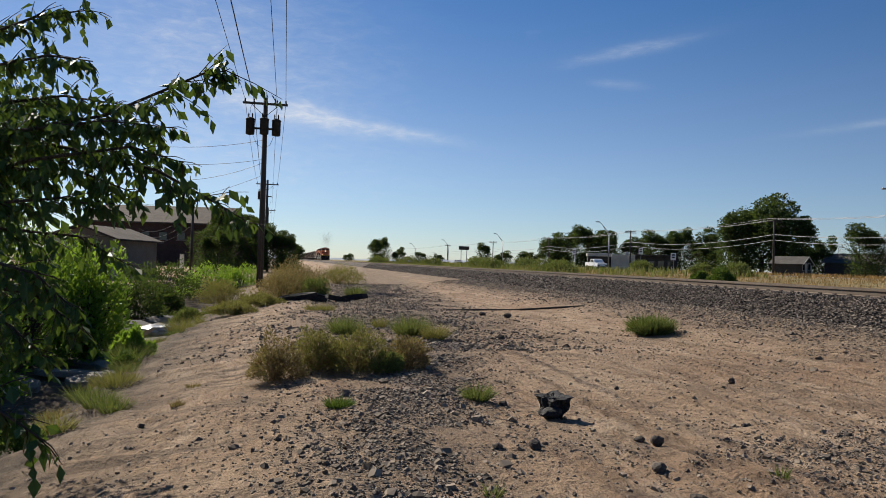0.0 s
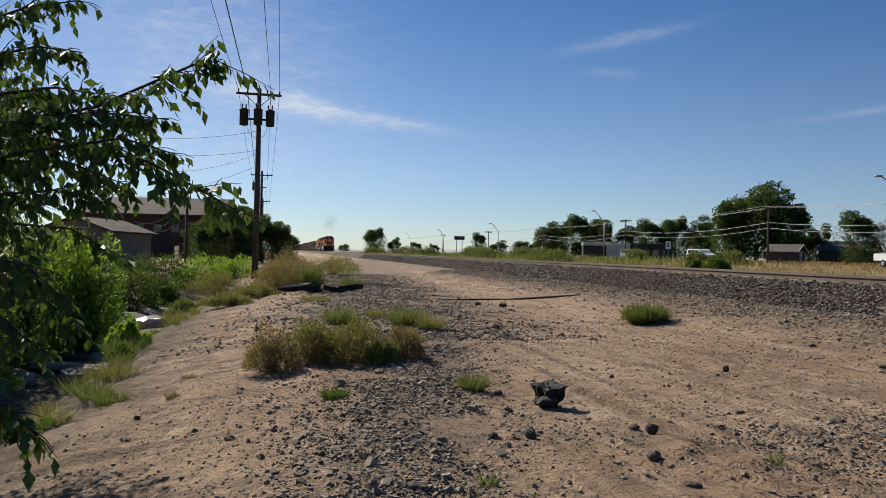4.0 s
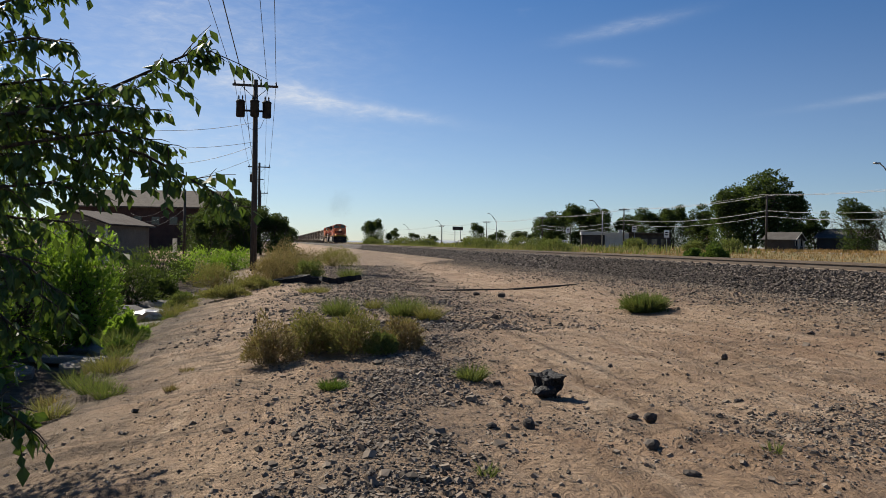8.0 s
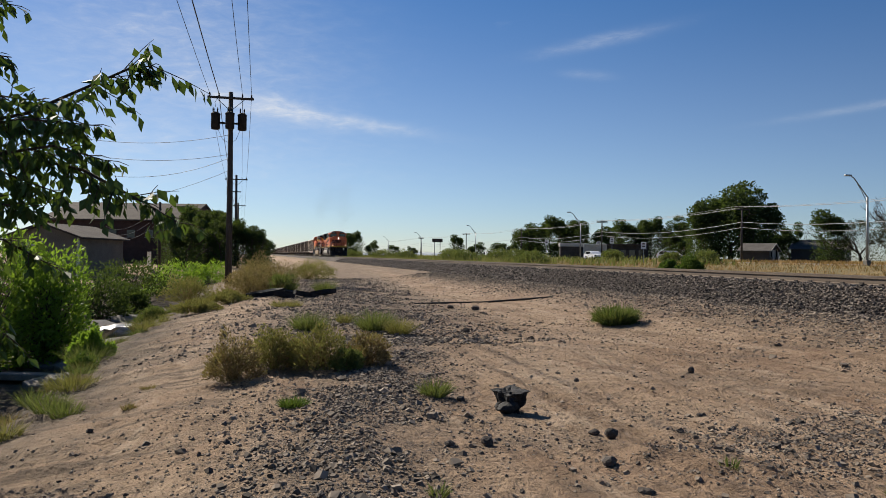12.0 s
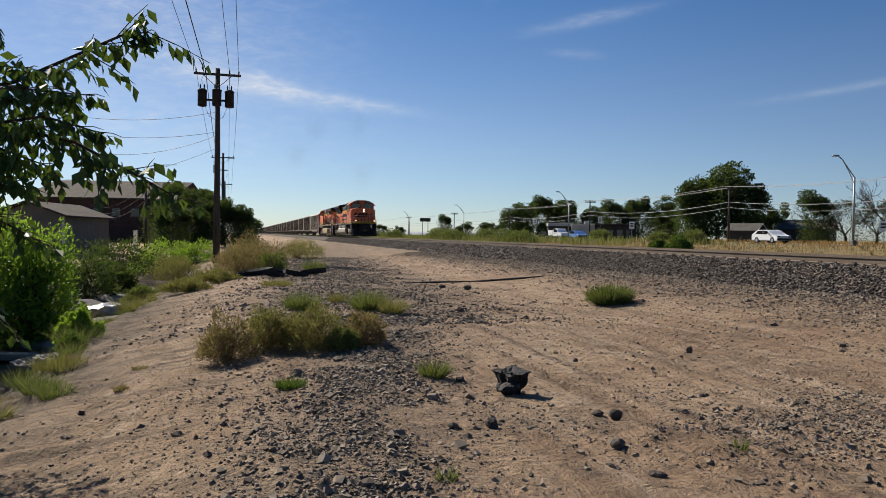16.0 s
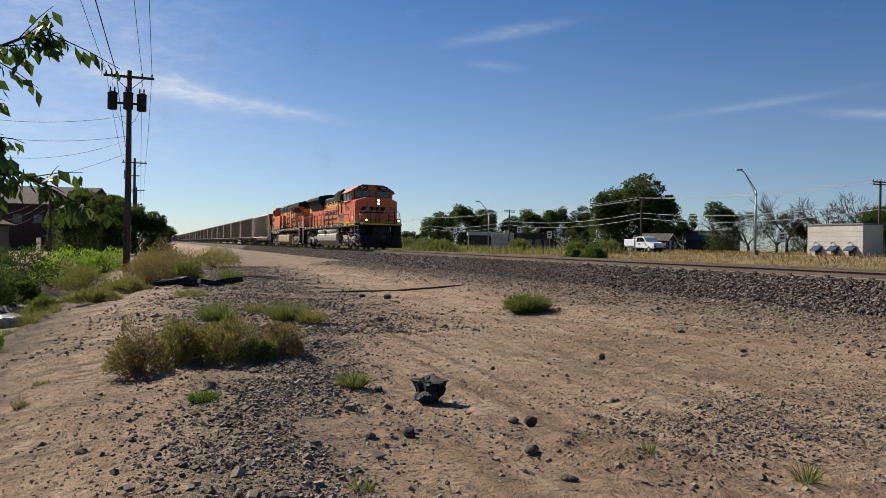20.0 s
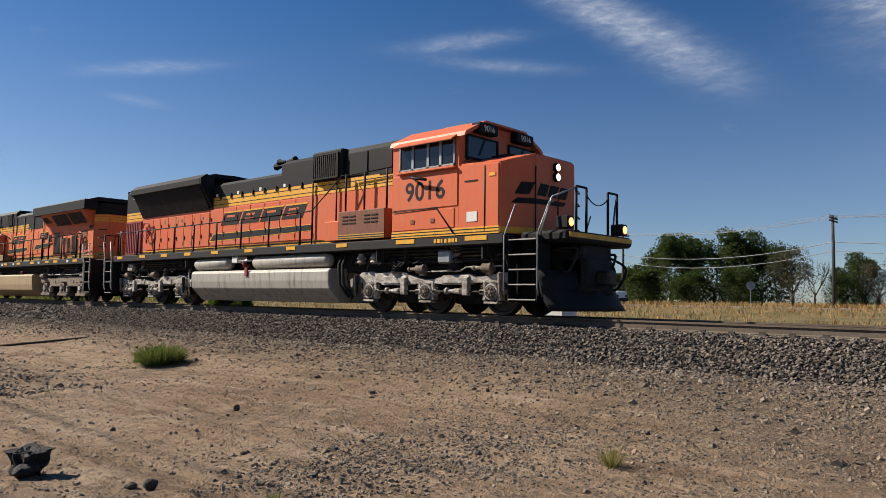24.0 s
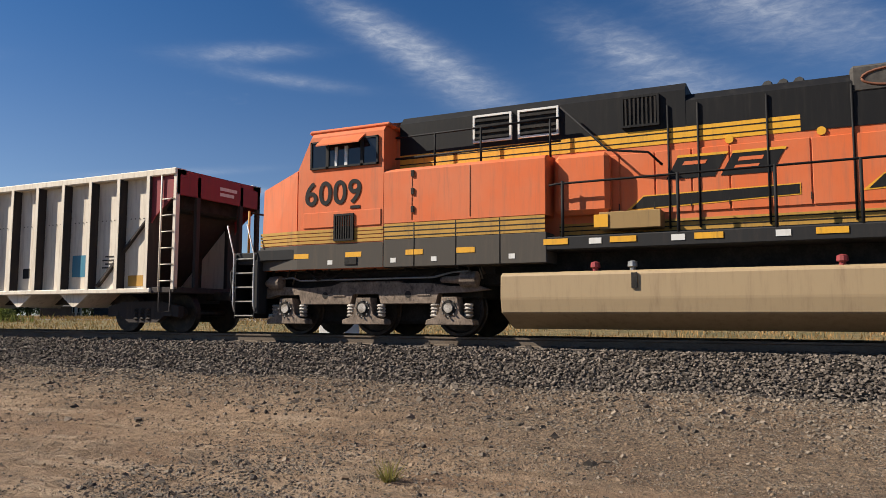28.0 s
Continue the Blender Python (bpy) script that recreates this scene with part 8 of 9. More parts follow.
def low_store():
    m, w = wall_box(70, 151, 83, 146, 10, 0.95, 4.8)
    b = thing("store_building", "low flat-roofed store with a white corner and dark brick front", "building", m)
    bm = bmesh.new()
    box(bm, 5.0, w, 0, 10, 0, 3.2, 0.02)
    part("wall", bm, "dark_wall", b, "dark brown brick front")
    bm = bmesh.new()
    box(bm, 0, 5.0, -0.6, 10, 0, 3.4, 0.02)
    part("wall", bm, "white_wall", b, "white painted corner block")
    bm = bmesh.new()
    box(bm, 4.9, w + 0.2, -0.5, 10.2, 3.2, 3.55, 0.02)
    part("roof_edge", bm, "roof_grey", b)
    bm = bmesh.new()
    box(bm, -5, 0, 0.5, 6, 0, 2.9, 0.02)
    part("annex", bm, "dark_wall", b)
    bm = bmesh.new()
    box(bm, -5.2, 0, 0.3, 6.2, 2.9, 3.6, 0.02)
    part("annex_roof", bm, "white_wall", b)
    for x in (6.5, 8.5, 10.5, 12.5):
        bm = bmesh.new()
        box(bm, x - 0.6, x + 0.6, -0.02, 0.05, 0.7, 2.2)
        part("window", bm, "glass_dark", b)
    bm = bmesh.new()
    box(bm, 3.0, 3.8, 1, 2, 3.4, 4.1, 0.04)
    part("roof_unit", bm, "galvanised", b)


def house(x, y, w, d, h, ridge, turn, wall, label):
    b = thing("house", label, "house", pose(x, y, height(x, y), 0, 0, turn), "houses beyond the road")
    bm = bmesh.new()
    prism(bm, [(-w / 2, 0), (w / 2, 0), (w / 2, h), (0, ridge), (-w / 2, h)], "y", 0, d)
    part("wall", bm, wall, b)
    for e in (-1, 1):
        bm = bmesh.new()
        prism(bm, [(0, ridge + 0.03), (e * (w / 2 + 0.4), h - 0.18), (e * (w / 2 + 0.4), h - 0.04), (0, ridge + 0.2)], "y", -0.4, d + 0.4)
        part("roof", bm, "roof_dark", b)
    for x0 in (-w * 0.28, w * 0.28):
        bm = bmesh.new()
        box(bm, x0 - 0.5, x0 + 0.5, -0.03, 0.02, 0.9, 2.0)
        win = part("window", bm, "glass_dark", b)
        bm = bmesh.new()
        for a, c, e0, e1 in ((x0 - 0.58, x0 - 0.5, 0.84, 2.06), (x0 + 0.5, x0 + 0.58, 0.84, 2.06), (x0 - 0.5, x0 + 0.5, 0.84, 0.9), (x0 - 0.5, x0 + 0.5, 2.0, 2.06)):
            box(bm, a, c, -0.06, 0.0, e0, e1)
        part("window_frame", bm, "white_wall", win)
    bm = bmesh.new()
    box(bm, -0.45, 0.45, -0.03, 0.02, 0, 2.0)
    part("door", bm, "white_wall", b)
    for e in (-1, 1):
        bm = bmesh.new()
        prism(bm, [(0, ridge + 0.02), (e * (w / 2 + 0.4), h - 0.19), (e * (w / 2 + 0.4), h - 0.05), (0, ridge + 0.19)], "y", -0.46, -0.4)
        part("gable_trim", bm, "white_wall", b)
    bm = bmesh.new()
    box(bm, w * 0.5, w * 0.5 + 2.6, 0.6, d * 0.7, 0, 1.7)
    part("garage", bm, "white_wall", b, "low white garage at the side")


shop()
low_store()
house(81, 103, 4.6, 4.5, 1.9, 2.9, 35, "dark_wall", "small dark gabled house with white trim among the trees")
house(98, 106, 9, 8, 2.4, 3.8, 40, "dark_wall", "low dark gabled house behind the trees")


def left_side():
    m, w = wall_box(-14.2, 50.0, -10.2, 49.2, 7, 0, 2.6)
    b = thing("shed", "small tan stucco shed with a low grey roof", "shed", m)
    bm = bmesh.new()
    prism(bm, [(0, -1.2), (w, -1.2), (w, 2.35), (w / 2, 3.05), (0, 2.35)], "y", 0, 7)
    part("wall", bm, "shed_wall", b)
    for e, x0 in ((-1, 0), (1, w)):
        bm = bmesh.new()
        prism(bm, [(w / 2, 3.08), (x0 + e * 0.35, 2.22), (x0 + e * 0.35, 2.34), (w / 2, 3.2)], "y", -0.45, 7.3)
        part("roof", bm, "roof_grey", b)
    bm = bmesh.new()
    box(bm, w - 0.12, w + 0.02, -0.025, 0.1, -1.2, 2.3)
    part("corner_board", bm, "white_wall", b)
    bm = bmesh.new()
    box(bm, 0.9, 1.7, -0.03, 0.02, 0.0, 2.0)
    part("door", bm, "galvanised", b)
    m, w = wall_box(-26, 103.5, -8.6, 100, 16, 0, 7)
    b = thing("brick_building", "long dark brown brick building with a grey metal roof", "building", m)
    bm = bmesh.new()
    box(bm, 0, w, 0, 18, -0.5, 5.5, 0.02)
    part("wall", bm, "brick_wall", b)
    bm = bmesh.new()
    prism(bm, [(-0.4, 5.4), (-0.4, 5.6), (9, 8.3), (18.4, 5.6), (18.4, 5.4), (9, 8.0)], "x", -0.4, w + 0.2)
    part("roof", bm, "roof_grey", b, "low-pitched grey-brown metal roof")
    bm = bmesh.new()
    prism(bm, [(0, 5.3), (9, 8.1), (18, 5.3)], "x", w - 0.3, w)
    part("gable", bm, "brick_wall", b)
    bm = bmesh.new()
    box(bm, w - 0.35, w + 0.4, -0.7, 0.3, -0.5, 7.4, 0.02)
    part("chimney", bm, "shed_wall", b)
    for i in range(6):
        bm = bmesh.new()
        box(bm, 1.2 + i * 2.3, 2.2 + i * 2.3, -0.03, 0.05, 3.4, 4.3)
        win = part("window", bm, "glass_dark", b)
        bm = bmesh.new()
        box(bm, 1.1 + i * 2.3, 2.3 + i * 2.3, -0.1, 0.0, 3.28, 3.4)
        part("sill", bm, "concrete", win)
    p = thing("service_pole", "plain dark wooden service pole", "utility pole", pose(-7.5, 65, height(-7.5, 65)))
    bm = bmesh.new()
    rod(bm, [(0, 0, -0.2), (0, 0, 5.6)], 0.14, 8, 0.1)
    part("pole_shaft", bm, "pole_wood", p, smooth=True)
    for z, zb in ((5.3, 4.6), (4.6, 4.0), (4.0, 3.4)):
        wire((-7.5, 65, z), (-18, 100, zb), 1.0)
    # board fence
    f = thing("board_fence", "low weathered grey board fence", "fence", pose(-7.2, 58, 0, 0, 0, 100))
    bm = bmesh.new()
    box(bm, 0, 0.14, -0.05, 0.02, -0.3, 1.5, 0.008)
    me = mesh_of("board", bm, "shed_wall")
    for i in range(40):
        ob = new("board", me)
        ob.parent = f
        ob.location = (i * 0.16, 0, random.uniform(-0.04, 0.04))
    bm = bmesh.new()
    box(bm, 0, 6.4, 0.0, 0.06, 0.4, 0.5)
    part("fence_rail", bm, "shed_wall", f)


left_side()


def road_pole(x, y, top, tall=True):
    z0 = height(x, y)
    p = thing("utility_pole", "dark wooden utility pole with one crossarm beyond the road", "utility pole", pose(x, y, z0), "utility poles beyond the road")
    bm = bmesh.new()
    rod(bm, [(0, 0, -0.2), (0, 0, top - z0)], 0.17, 8, 0.12)
    part("pole_shaft", bm, "pole_wood", p, smooth=True)
    for k in range(2 if tall else 1):
        bm = bmesh.new()
        box(bm, -1.2, 1.2, -0.12, 0.0, top - z0 - 0.35 - 0.25 * k, top - z0 - 0.22 - 0.25 * k, 0.01)
        part("crossarm", bm, "pole_wood", p)
    for sx in (-1.1, -0.5, 0.5, 1.1):
        bm = bmesh.new()
        turned(bm, (sx, -0.06, top - z0 - 0.22), "z", [(0, 0.02), (0.06, 0.06), (0.12, 0.03), (0.2, 0.04)], 8)
        part("insulator", bm, "wire_black", p)


LINE = [(72, -60, 9.4), (72, -20, 9.4), (72.4, 18.6, 9.3), (72.6, 39.4, 8.7), (73.1, 58, 9.4), (70, 96, 9.4), (69, 140, 9.2), (68, 185, 9.0), (67, 235, 9.0), (66, 300, 9.0), (66, 420, 9.0)]
for x, y, top in LINE:
    road_pole(x, y, top)
road_pole(84, 53.3, 8.1, False)
for (xa, ya, za), (xb, yb, zb) in zip(LINE, LINE[1:]):
    for dx in (-1.1, 0.5, 1.1):
        wire((xa + dx, ya, za - 0.1), (xb + dx, yb, zb - 0.1), 0.6, 0.018, "wire_bright", "pale overhead wire beyond the road", 8)
    wire((xa, ya, za - 2.4), (xb, yb, zb - 2.4), 0.9, 0.034, "wire_bright", "pale overhead cable beyond the road", 8)
    wire((xa, ya, za - 3.2), (xb, yb, zb - 3.2), 1.0, 0.028, "wire_bright", "pale overhead cable beyond the road", 8)


def signal_cabinet():
    c = thing("signal_cabinet", "white steel trackside signal cabinet with a warning sign", "cabinet", pose(18.95, 12.4, height(18.95, 12.4) - 0.02, 0, 0, -90))
    bx("footing", "concrete", c, -0.52, 0.52, -0.42, 0.42, 0, 0.12, 0.02)
    bx("body", "signal_white", c, -0.48, 0.48, -0.36, 0.36, 0.1, 1.82, 0.015)
    bx("lid", "signal_white", c, -0.52, 0.52, -0.40, 0.40, 1.82, 1.87, 0.015)
    d = bx("door", "signal_white", c, -0.45, 0.45, -0.38, -0.36, 0.16, 1.77, 0.008)
    s = bx("sign", "dark_wall", d, -0.2, 0.12, -0.39, -0.38, 1.12, 1.62, 0)
    bx("sign_face", "white_paint", s, -0.175, 0.095, -0.395, -0.39, 1.15, 1.59, 0)
    for z in (1.5, 1.43, 1.36, 1.25, 1.2):
        bx("sign_bar", "dark_wall", s, -0.14, 0.06, -0.399, -0.395, z, z + 0.025, 0)
    bx("handle", "galvanised", d, -0.38, -0.29, -0.41, -0.38, 0.85, 0.93, 0.01)
    for z in (0.3, 1.55):
        bx("hinge", "galvanised", d, 0.41, 0.46, -0.395, -0.36, z, z + 0.12, 0.004)


signal_cabinet()


def road_sign(x, y, top, round_sign=False, words=2):
    z0 = height(x, y)
    s = thing("road_sign", "round grey road sign seen from behind" if round_sign else "white rectangular road sign on a steel post", "road sign", pose(x, y, z0, 0, 0, -50), "road signs")
    bm = bmesh.new()
    rod(bm, [(0, 0, 0), (0, 0, top - z0)], 0.035, 6)
    part("post", bm, "galvanised", s)
    bm = bmesh.new()
    if round_sign:
        turned(bm, (0, -0.05, top - z0 - 0.4), "y", [(-0.01, 0.4), (0.01, 0.4)], 8)
    else:
        box(bm, -0.32, 0.32, -0.06, -0.04, top - z0 - 0.85, top - z0, 0.005)
    plate = part("plate", bm, "galvanised" if round_sign else "signal_white", s)
    if not round_sign:
        for i in range(words):
            bx("sign_bar", "black_paint", plate, -0.2, 0.2, -0.066, -0.06, top - z0 - 0.3 - 0.28 * i, top - z0 - 0.16 - 0.28 * i, 0)


road_sign(53.8, 52.5, 3.2)
road_sign(45, 80, 3.4)
road_sign(66.6, 23.8, 3.3, True)
for x, y in ((50.5, 99), (48, 118)):
    road_sign(x, y, 4.4)


def billboard():
    b = thing("billboard", "dark roadside billboard on posts in the distance", "billboard", pose(73, 300, height(73, 300)))
    for x in (-1.2, 1.2):
        bx("post", "galvanised", b, x - 0.12, x + 0.12, -0.15, 0.15, 0, 6.6, 0.02)
    bx("panel", "dark_wall", b, -2.2, 2.2, -0.2, 0.2, 6, 7.5, 0.03)


billboard()


# ---- vehicles on the road ----
VEHICLES = []


def vehicle(name, label, paint_mat, profile, glass_spans, length, wheels, lane, y0, v, cat, extra=None, tray=None):
    """profile: side outline (s, z) from the front; built nose towards -y, then turned for the other way."""
    c = thing(name, label, cat, pose(lane, y0, 1.06), "vehicles on the road")
    bm = bmesh.new()
    prism(bm, profile, "x", -0.92, 0.92)
    bmesh.ops.bevel(bm, geom=bm.edges[:], offset=0.05, segments=2, affect="EDGES")
    part("body", bm, paint_mat, c)
    for pts in glass_spans:
        for e in (-1, 1):
            bm = bmesh.new()
            prism(bm, pts, "x", e * 0.90, e * 0.935)
            part("side_window", bm, "glass_dark", c)
    for s in wheels:
        for e in (-1, 1):
            bm = bmesh.new()
            turned(bm, (e * 0.8, s, 0.36), "x", [(-0.11, 0.3), (-0.09, 0.36), (0.12, 0.36), (0.14, 0.3), (0.13, 0.18)] if e > 0 else [(-0.13, 0.18), (-0.14, 0.3), (-0.12, 0.36), (0.09, 0.36), (0.11, 0.3)], 16)
            wh = part("wheel", bm, "rubber", c)
            bm = bmesh.new()
            turned(bm, (e * 0.93, s, 0.36), "x", [(-0.02, 0.2), (0.015, 0.2)], 12)
            part("rim", bm, "galvanised", wh)
    bx("bumper", "rubber", c, -0.9, 0.9, -0.08, 0.1, 0.35, 0.6, 0.04)
    for e in (-1, 1):
        bx("headlight", "glass_dark", c, min(e * 0.55, e * 0.88), max(e * 0.55, e * 0.88), -0.03, 0.05, 0.68, 0.85, 0.02)
        bx("mirror", paint_mat, c, min(e * 0.95, e * 1.12), max(e * 0.95, e * 1.12), length * 0.3, length * 0.3 + 0.1, 1.0, 1.2, 0.02)
        bx("tail_light", "red_paint", c, min(e * 0.7, e * 0.9), max(e * 0.7, e * 0.9), length - 0.03, length + 0.02, 0.75, 1.0, 0.01)
    if extra:
        extra(c)
    VEHICLES.append((c, lane, y0, v))
    return c


HATCH = [(0.0, 0.4), (0.0, 0.85), (0.9, 1.0), (1.6, 1.45), (2.0, 1.52), (3.3, 1.5), (4.2, 1.05), (4.3, 0.8), (4.3, 0.35), (0.1, 0.3)]
HATCH_GLASS = [[(1.25, 1.05), (1.68, 1.42), (2.3, 1.45), (2.3, 1.02)], [(2.38, 1.02), (2.38, 1.45), (3.2, 1.42), (3.6, 1.08)]]
SUV = [(0.0, 0.45), (0.0, 1.0), (1.1, 1.12), (1.8, 1.68), (2.2, 1.76), (4.4, 1.72), (4.75, 1.1), (4.75, 0.45), (0.1, 0.38)]
SUV_GLASS = [[(1.4, 1.15), (1.9, 1.62), (2.5, 1.66), (2.5, 1.12)], [(2.58, 1.12), (2.58, 1.66), (3.4, 1.66), (3.4, 1.12)], [(3.48, 1.12), (3.48, 1.66), (4.2, 1.62), (4.4, 1.15)]]
PICK = [(0.0, 0.5), (0.0, 1.15), (1.5, 1.25), (2.1, 1.86), (2.4, 1.95), (3.5, 1.93), (3.75, 1.3), (5.9, 1.3), (5.9, 0.6), (0.1, 0.45)]
PICK_GLASS = [[(1.75, 1.3), (2.2, 1.8), (2.75, 1.84), (2.75, 1.28)], [(2.83, 1.28), (2.83, 1.84), (3.35, 1.82), (3.5, 1.3)]]


def bed(c):
    bx("load_bed", "grime", c, -0.8, 0.8, 3.9, 5.75, 1.25, 1.31, 0)


def service_body(c):
    for e in (-1, 1):
        b = bx("tool_locker", "car_white", c, min(e * 0.55, e * 1.02), max(e * 0.55, e * 1.02), 3.85, 6.0, 0.75, 1.62, 0.03)
        for s in (4.5, 5.2):
            bx("locker_seam", "galvanised", b, min(e * 1.015, e * 1.025), max(e * 1.015, e * 1.025), s, s + 0.02, 0.8, 1.58, 0)
    bx("door_mark", "leaf_bush", c, -0.945, -0.93, 2.7, 3.2, 0.95, 1.1, 0)


def flat_trailer(c):
    """Dark tandem trailer hitched behind."""
    t = bx("trailer", "black_paint", c, -0.95, 0.95, 6.9, 10.4, 0.65, 0.85, 0.03, "dark tandem-axle flat trailer")
    bx("trailer_rail", "black_paint", t, -0.97, -0.92, 6.9, 10.4, 1.1, 1.18, 0)
    for s in (6.95, 8.0, 9.2, 10.3):
        bx("stake", "black_paint", t, -0.97, -0.92, s, s + 0.06, 0.85, 1.2, 0)
    bx("drawbar", "black_paint", t, -0.06, 0.06, 5.9, 6.95, 0.55, 0.65, 0)
    bx("headboard", "black_paint", t, -0.95, 0.95, 6.88, 6.95, 0.85, 1.55, 0.02)
    for s in (8.4, 9.2):
        for e in (-1, 1):
            bm = bmesh.new()
            turned(bm, (e * 0.85, s, 0.36), "x", [(-0.1, 0.3), (-0.09, 0.36), (0.1, 0.36), (0.12, 0.3)], 14)
            part("trailer_wheel", bm, "rubber", t)


vehicle("pickup_truck", "white crew-cab pickup truck driving on the road", "car_white", PICK, PICK_GLASS, 5.9, (1.0, 4.7), 57.5, 130.2 - 2.5, -18.0, "truck", bed)
vehicle("suv", "white sport utility car driving on the road", "car_white", SUV, SUV_GLASS, 4.75, (0.9, 3.8), 57.5, 158.6 - 2.5, -16.3, "car")
vehicle("suv", "silver-grey sport utility car driving on the road", "galvanised", SUV, SUV_GLASS, 4.75, (0.9, 3.8), 57.5, 176.4 - 2.5, -15.5, "car")
vehicle("sedan", "grey hatchback car driving on the road", "galvanised", HATCH, HATCH_GLASS, 4.3, (0.85, 3.4), 57.5, 243.6 - 2, -12.4, "car")
vehicle("hatchback", "white hatchback car driving on the road", "car_white", HATCH, HATCH_GLASS, 4.3, (0.85, 3.4), 57.5, 264.7 - 2, -12.1, "car")
vehicle("hatchback", "blue hatchback car driving on the road", "car_blue", HATCH, HATCH_GLASS, 4.3, (0.85, 3.4), 57.5, 454.0 - 2, -20.8, "car")
vehicle("service_truck", "white service pickup with tool lockers towing a dark trailer", "car_white", PICK, PICK_GLASS, 5.9, (1.0, 4.7), 57.5, 329.9 - 3, -12.5, "truck", lambda c: (service_body(c), flat_trailer(c)))
vehicle("pickup_truck", "white pickup truck driving the other way", "car_white", PICK, PICK_GLASS, 5.9, (1.0, 4.7), 62.3, -176.9 + 3, 13.1, "truck", bed)


# ---- exhaust smoke ----
def exhaust_smoke():
    """Four loose clouds of soot specks that drift apart as the plume thins."""
    mottled("smoke", (0.22, 0.165, 0.12), (0.30, 0.23, 0.17), 0.8, 1.0, 0, 20, 0, spec=0.0)
    t = thing("exhaust_smoke", "thin brown diesel smoke drifting above the train", "smoke", kind="stuff")
    rng = np.random.default_rng(3)
    for i in range(4):
        c = rng.normal(0, 1, (3000, 3)) * (0.85, 1.6, 1.35) + np.array((0.12 * i - 0.1, 0, 0.3 * i))
        c[:, 0] *= 1 + 0.16 * np.clip(c[:, 2], -2, 4)
        ob = new("puff", leaves_mesh("puff", c, 0.034 * rng.uniform(0.5, 1.2, len(c)), "smoke", rng, rng.normal(0, 1, (len(c), 3)), 0.9))
        ob.parent = t
    return t


SMOKE = exhaust_smoke()

# ---- things on the bank ----
def lump(name, x, y, size, flat, seed, mat, label, category, group="", sink=0.25):
    """One broken stone with several facets."""
    rng = random.Random(seed)
    bm = bmesh.new()
    bmesh.ops.create_icosphere(bm, subdivisions=2, radius=0.5)
    cuts = [Vector([rng.uniform(-1, 1) for _ in range(3)]).normalized() for _ in range(9)]
    for v in bm.verts:
        d = v.co.normalized()
        k = min([1.0] + [0.72 / max(d.dot(c), 0.01) for c in cuts if d.dot(c) > 0.5])
        v.co = d * 0.5 * min(k, 1.0) * (1 + 0.18 * noise.noise(d * 2.5 + Vector((seed, 0, 0))))
        v.co = Vector((v.co.x * size[0], v.co.y * size[1], v.co.z * size[2]))
    h = size[2] * 0.5
    return solid(name, bm, mat, label, category, pose(x, y, height(x, y) + h * (1 - sink) - 0.01, 0, 0, rng.uniform(0, 360)), group)


for i, (x, y, a, b, c) in enumerate(((2.03, 5.46, 0.12, 0.1, 0.1), (3.22, 5.78, 0.12, 0.11, 0.12), (3.12, 5.88, 0.11, 0.09, 0.06), (2.73, 4.82, 0.14, 0.1, 0.08), (5.84, 8.7, 0.09, 0.08, 0.11), (1.76, 5.53, 0.09, 0.08, 0.06), (2.69, 4.24, 0.12, 0.08, 0.05),
                                     (8.85, 6.9, 0.08, 0.07, 0.07), (7.97, 3.95, 0.07, 0.06, 0.05), (9.3, 3.7, 0.09, 0.07, 0.06), (5.9, 4.65, 0.07, 0.06, 0.05), (5.95, 6.05, 0.08, 0.07, 0.05), (4.0, 8.2, 0.08, 0.07, 0.06), (6.1, 19.5, 0.25, 0.2, 0.16), (5.6, 20.2, 0.2, 0.16, 0.13),
                                     (0.7, 4.5, 0.06, 0.05, 0.04), (0.1, 6.2, 0.07, 0.06, 0.05), (4.4, 6.3, 0.07, 0.06, 0.05), (10.3, 1.9, 0.09, 0.08, 0.07), (8.9, 8.4, 0.09, 0.08, 0.06), (2.35, 7.35, 0.1, 0.09, 0.07))):
    lump("rock", x, y, (a * 1.05, b * 1.05, c * 1.1), 0.8, 30 + i, "stone_single", "dark broken rock lying on the sand", "rock", "rocks on the sand")


def tar_block():
    """Charred timber butt with a flat broken top, tilted on the sand."""
    x, y = 2.70, 6.85
    bm = bmesh.new()
    bmesh.ops.create_cube(bm, size=1.0)
    bmesh.ops.subdivide_edges(bm, edges=bm.edges[:], cuts=7, use_grid_fill=True)
    for v in bm.verts:
        taper = 1.0 + 0.22 * (v.co.z + 0.2)
        v.co = Vector((v.co.x * 0.27 * taper, v.co.y * 0.25 * taper, v.co.z * 0.27))
        v.co += v.co.normalized() * 0.09 * noise.noise(v.co * 11) + Vector((0.03 * noise.noise(v.co * 22), 0.03 * noise.noise(v.co * 25 + Vector((5, 0, 0))), 0))
        if v.co.z > 0.11:
            v.co = Vector((v.co.x * 1.15 + 0.02, v.co.y * 1.1, 0.14 + 0.012 * noise.noise(v.co * 20)))
        v.co *= 0.74
    solid("charred_block", bm, "block_tar", "charred black timber block lying on the sand", "block", pose(x, y, height(x, y) + 0.10, 6, -5, 20))
    lump("charred_chunk", x - 0.08, y - 0.14, (0.26, 0.2, 0.15), 0.8, 77, "block_tar", "charred black chunk beside the block", "block")


tar_block()


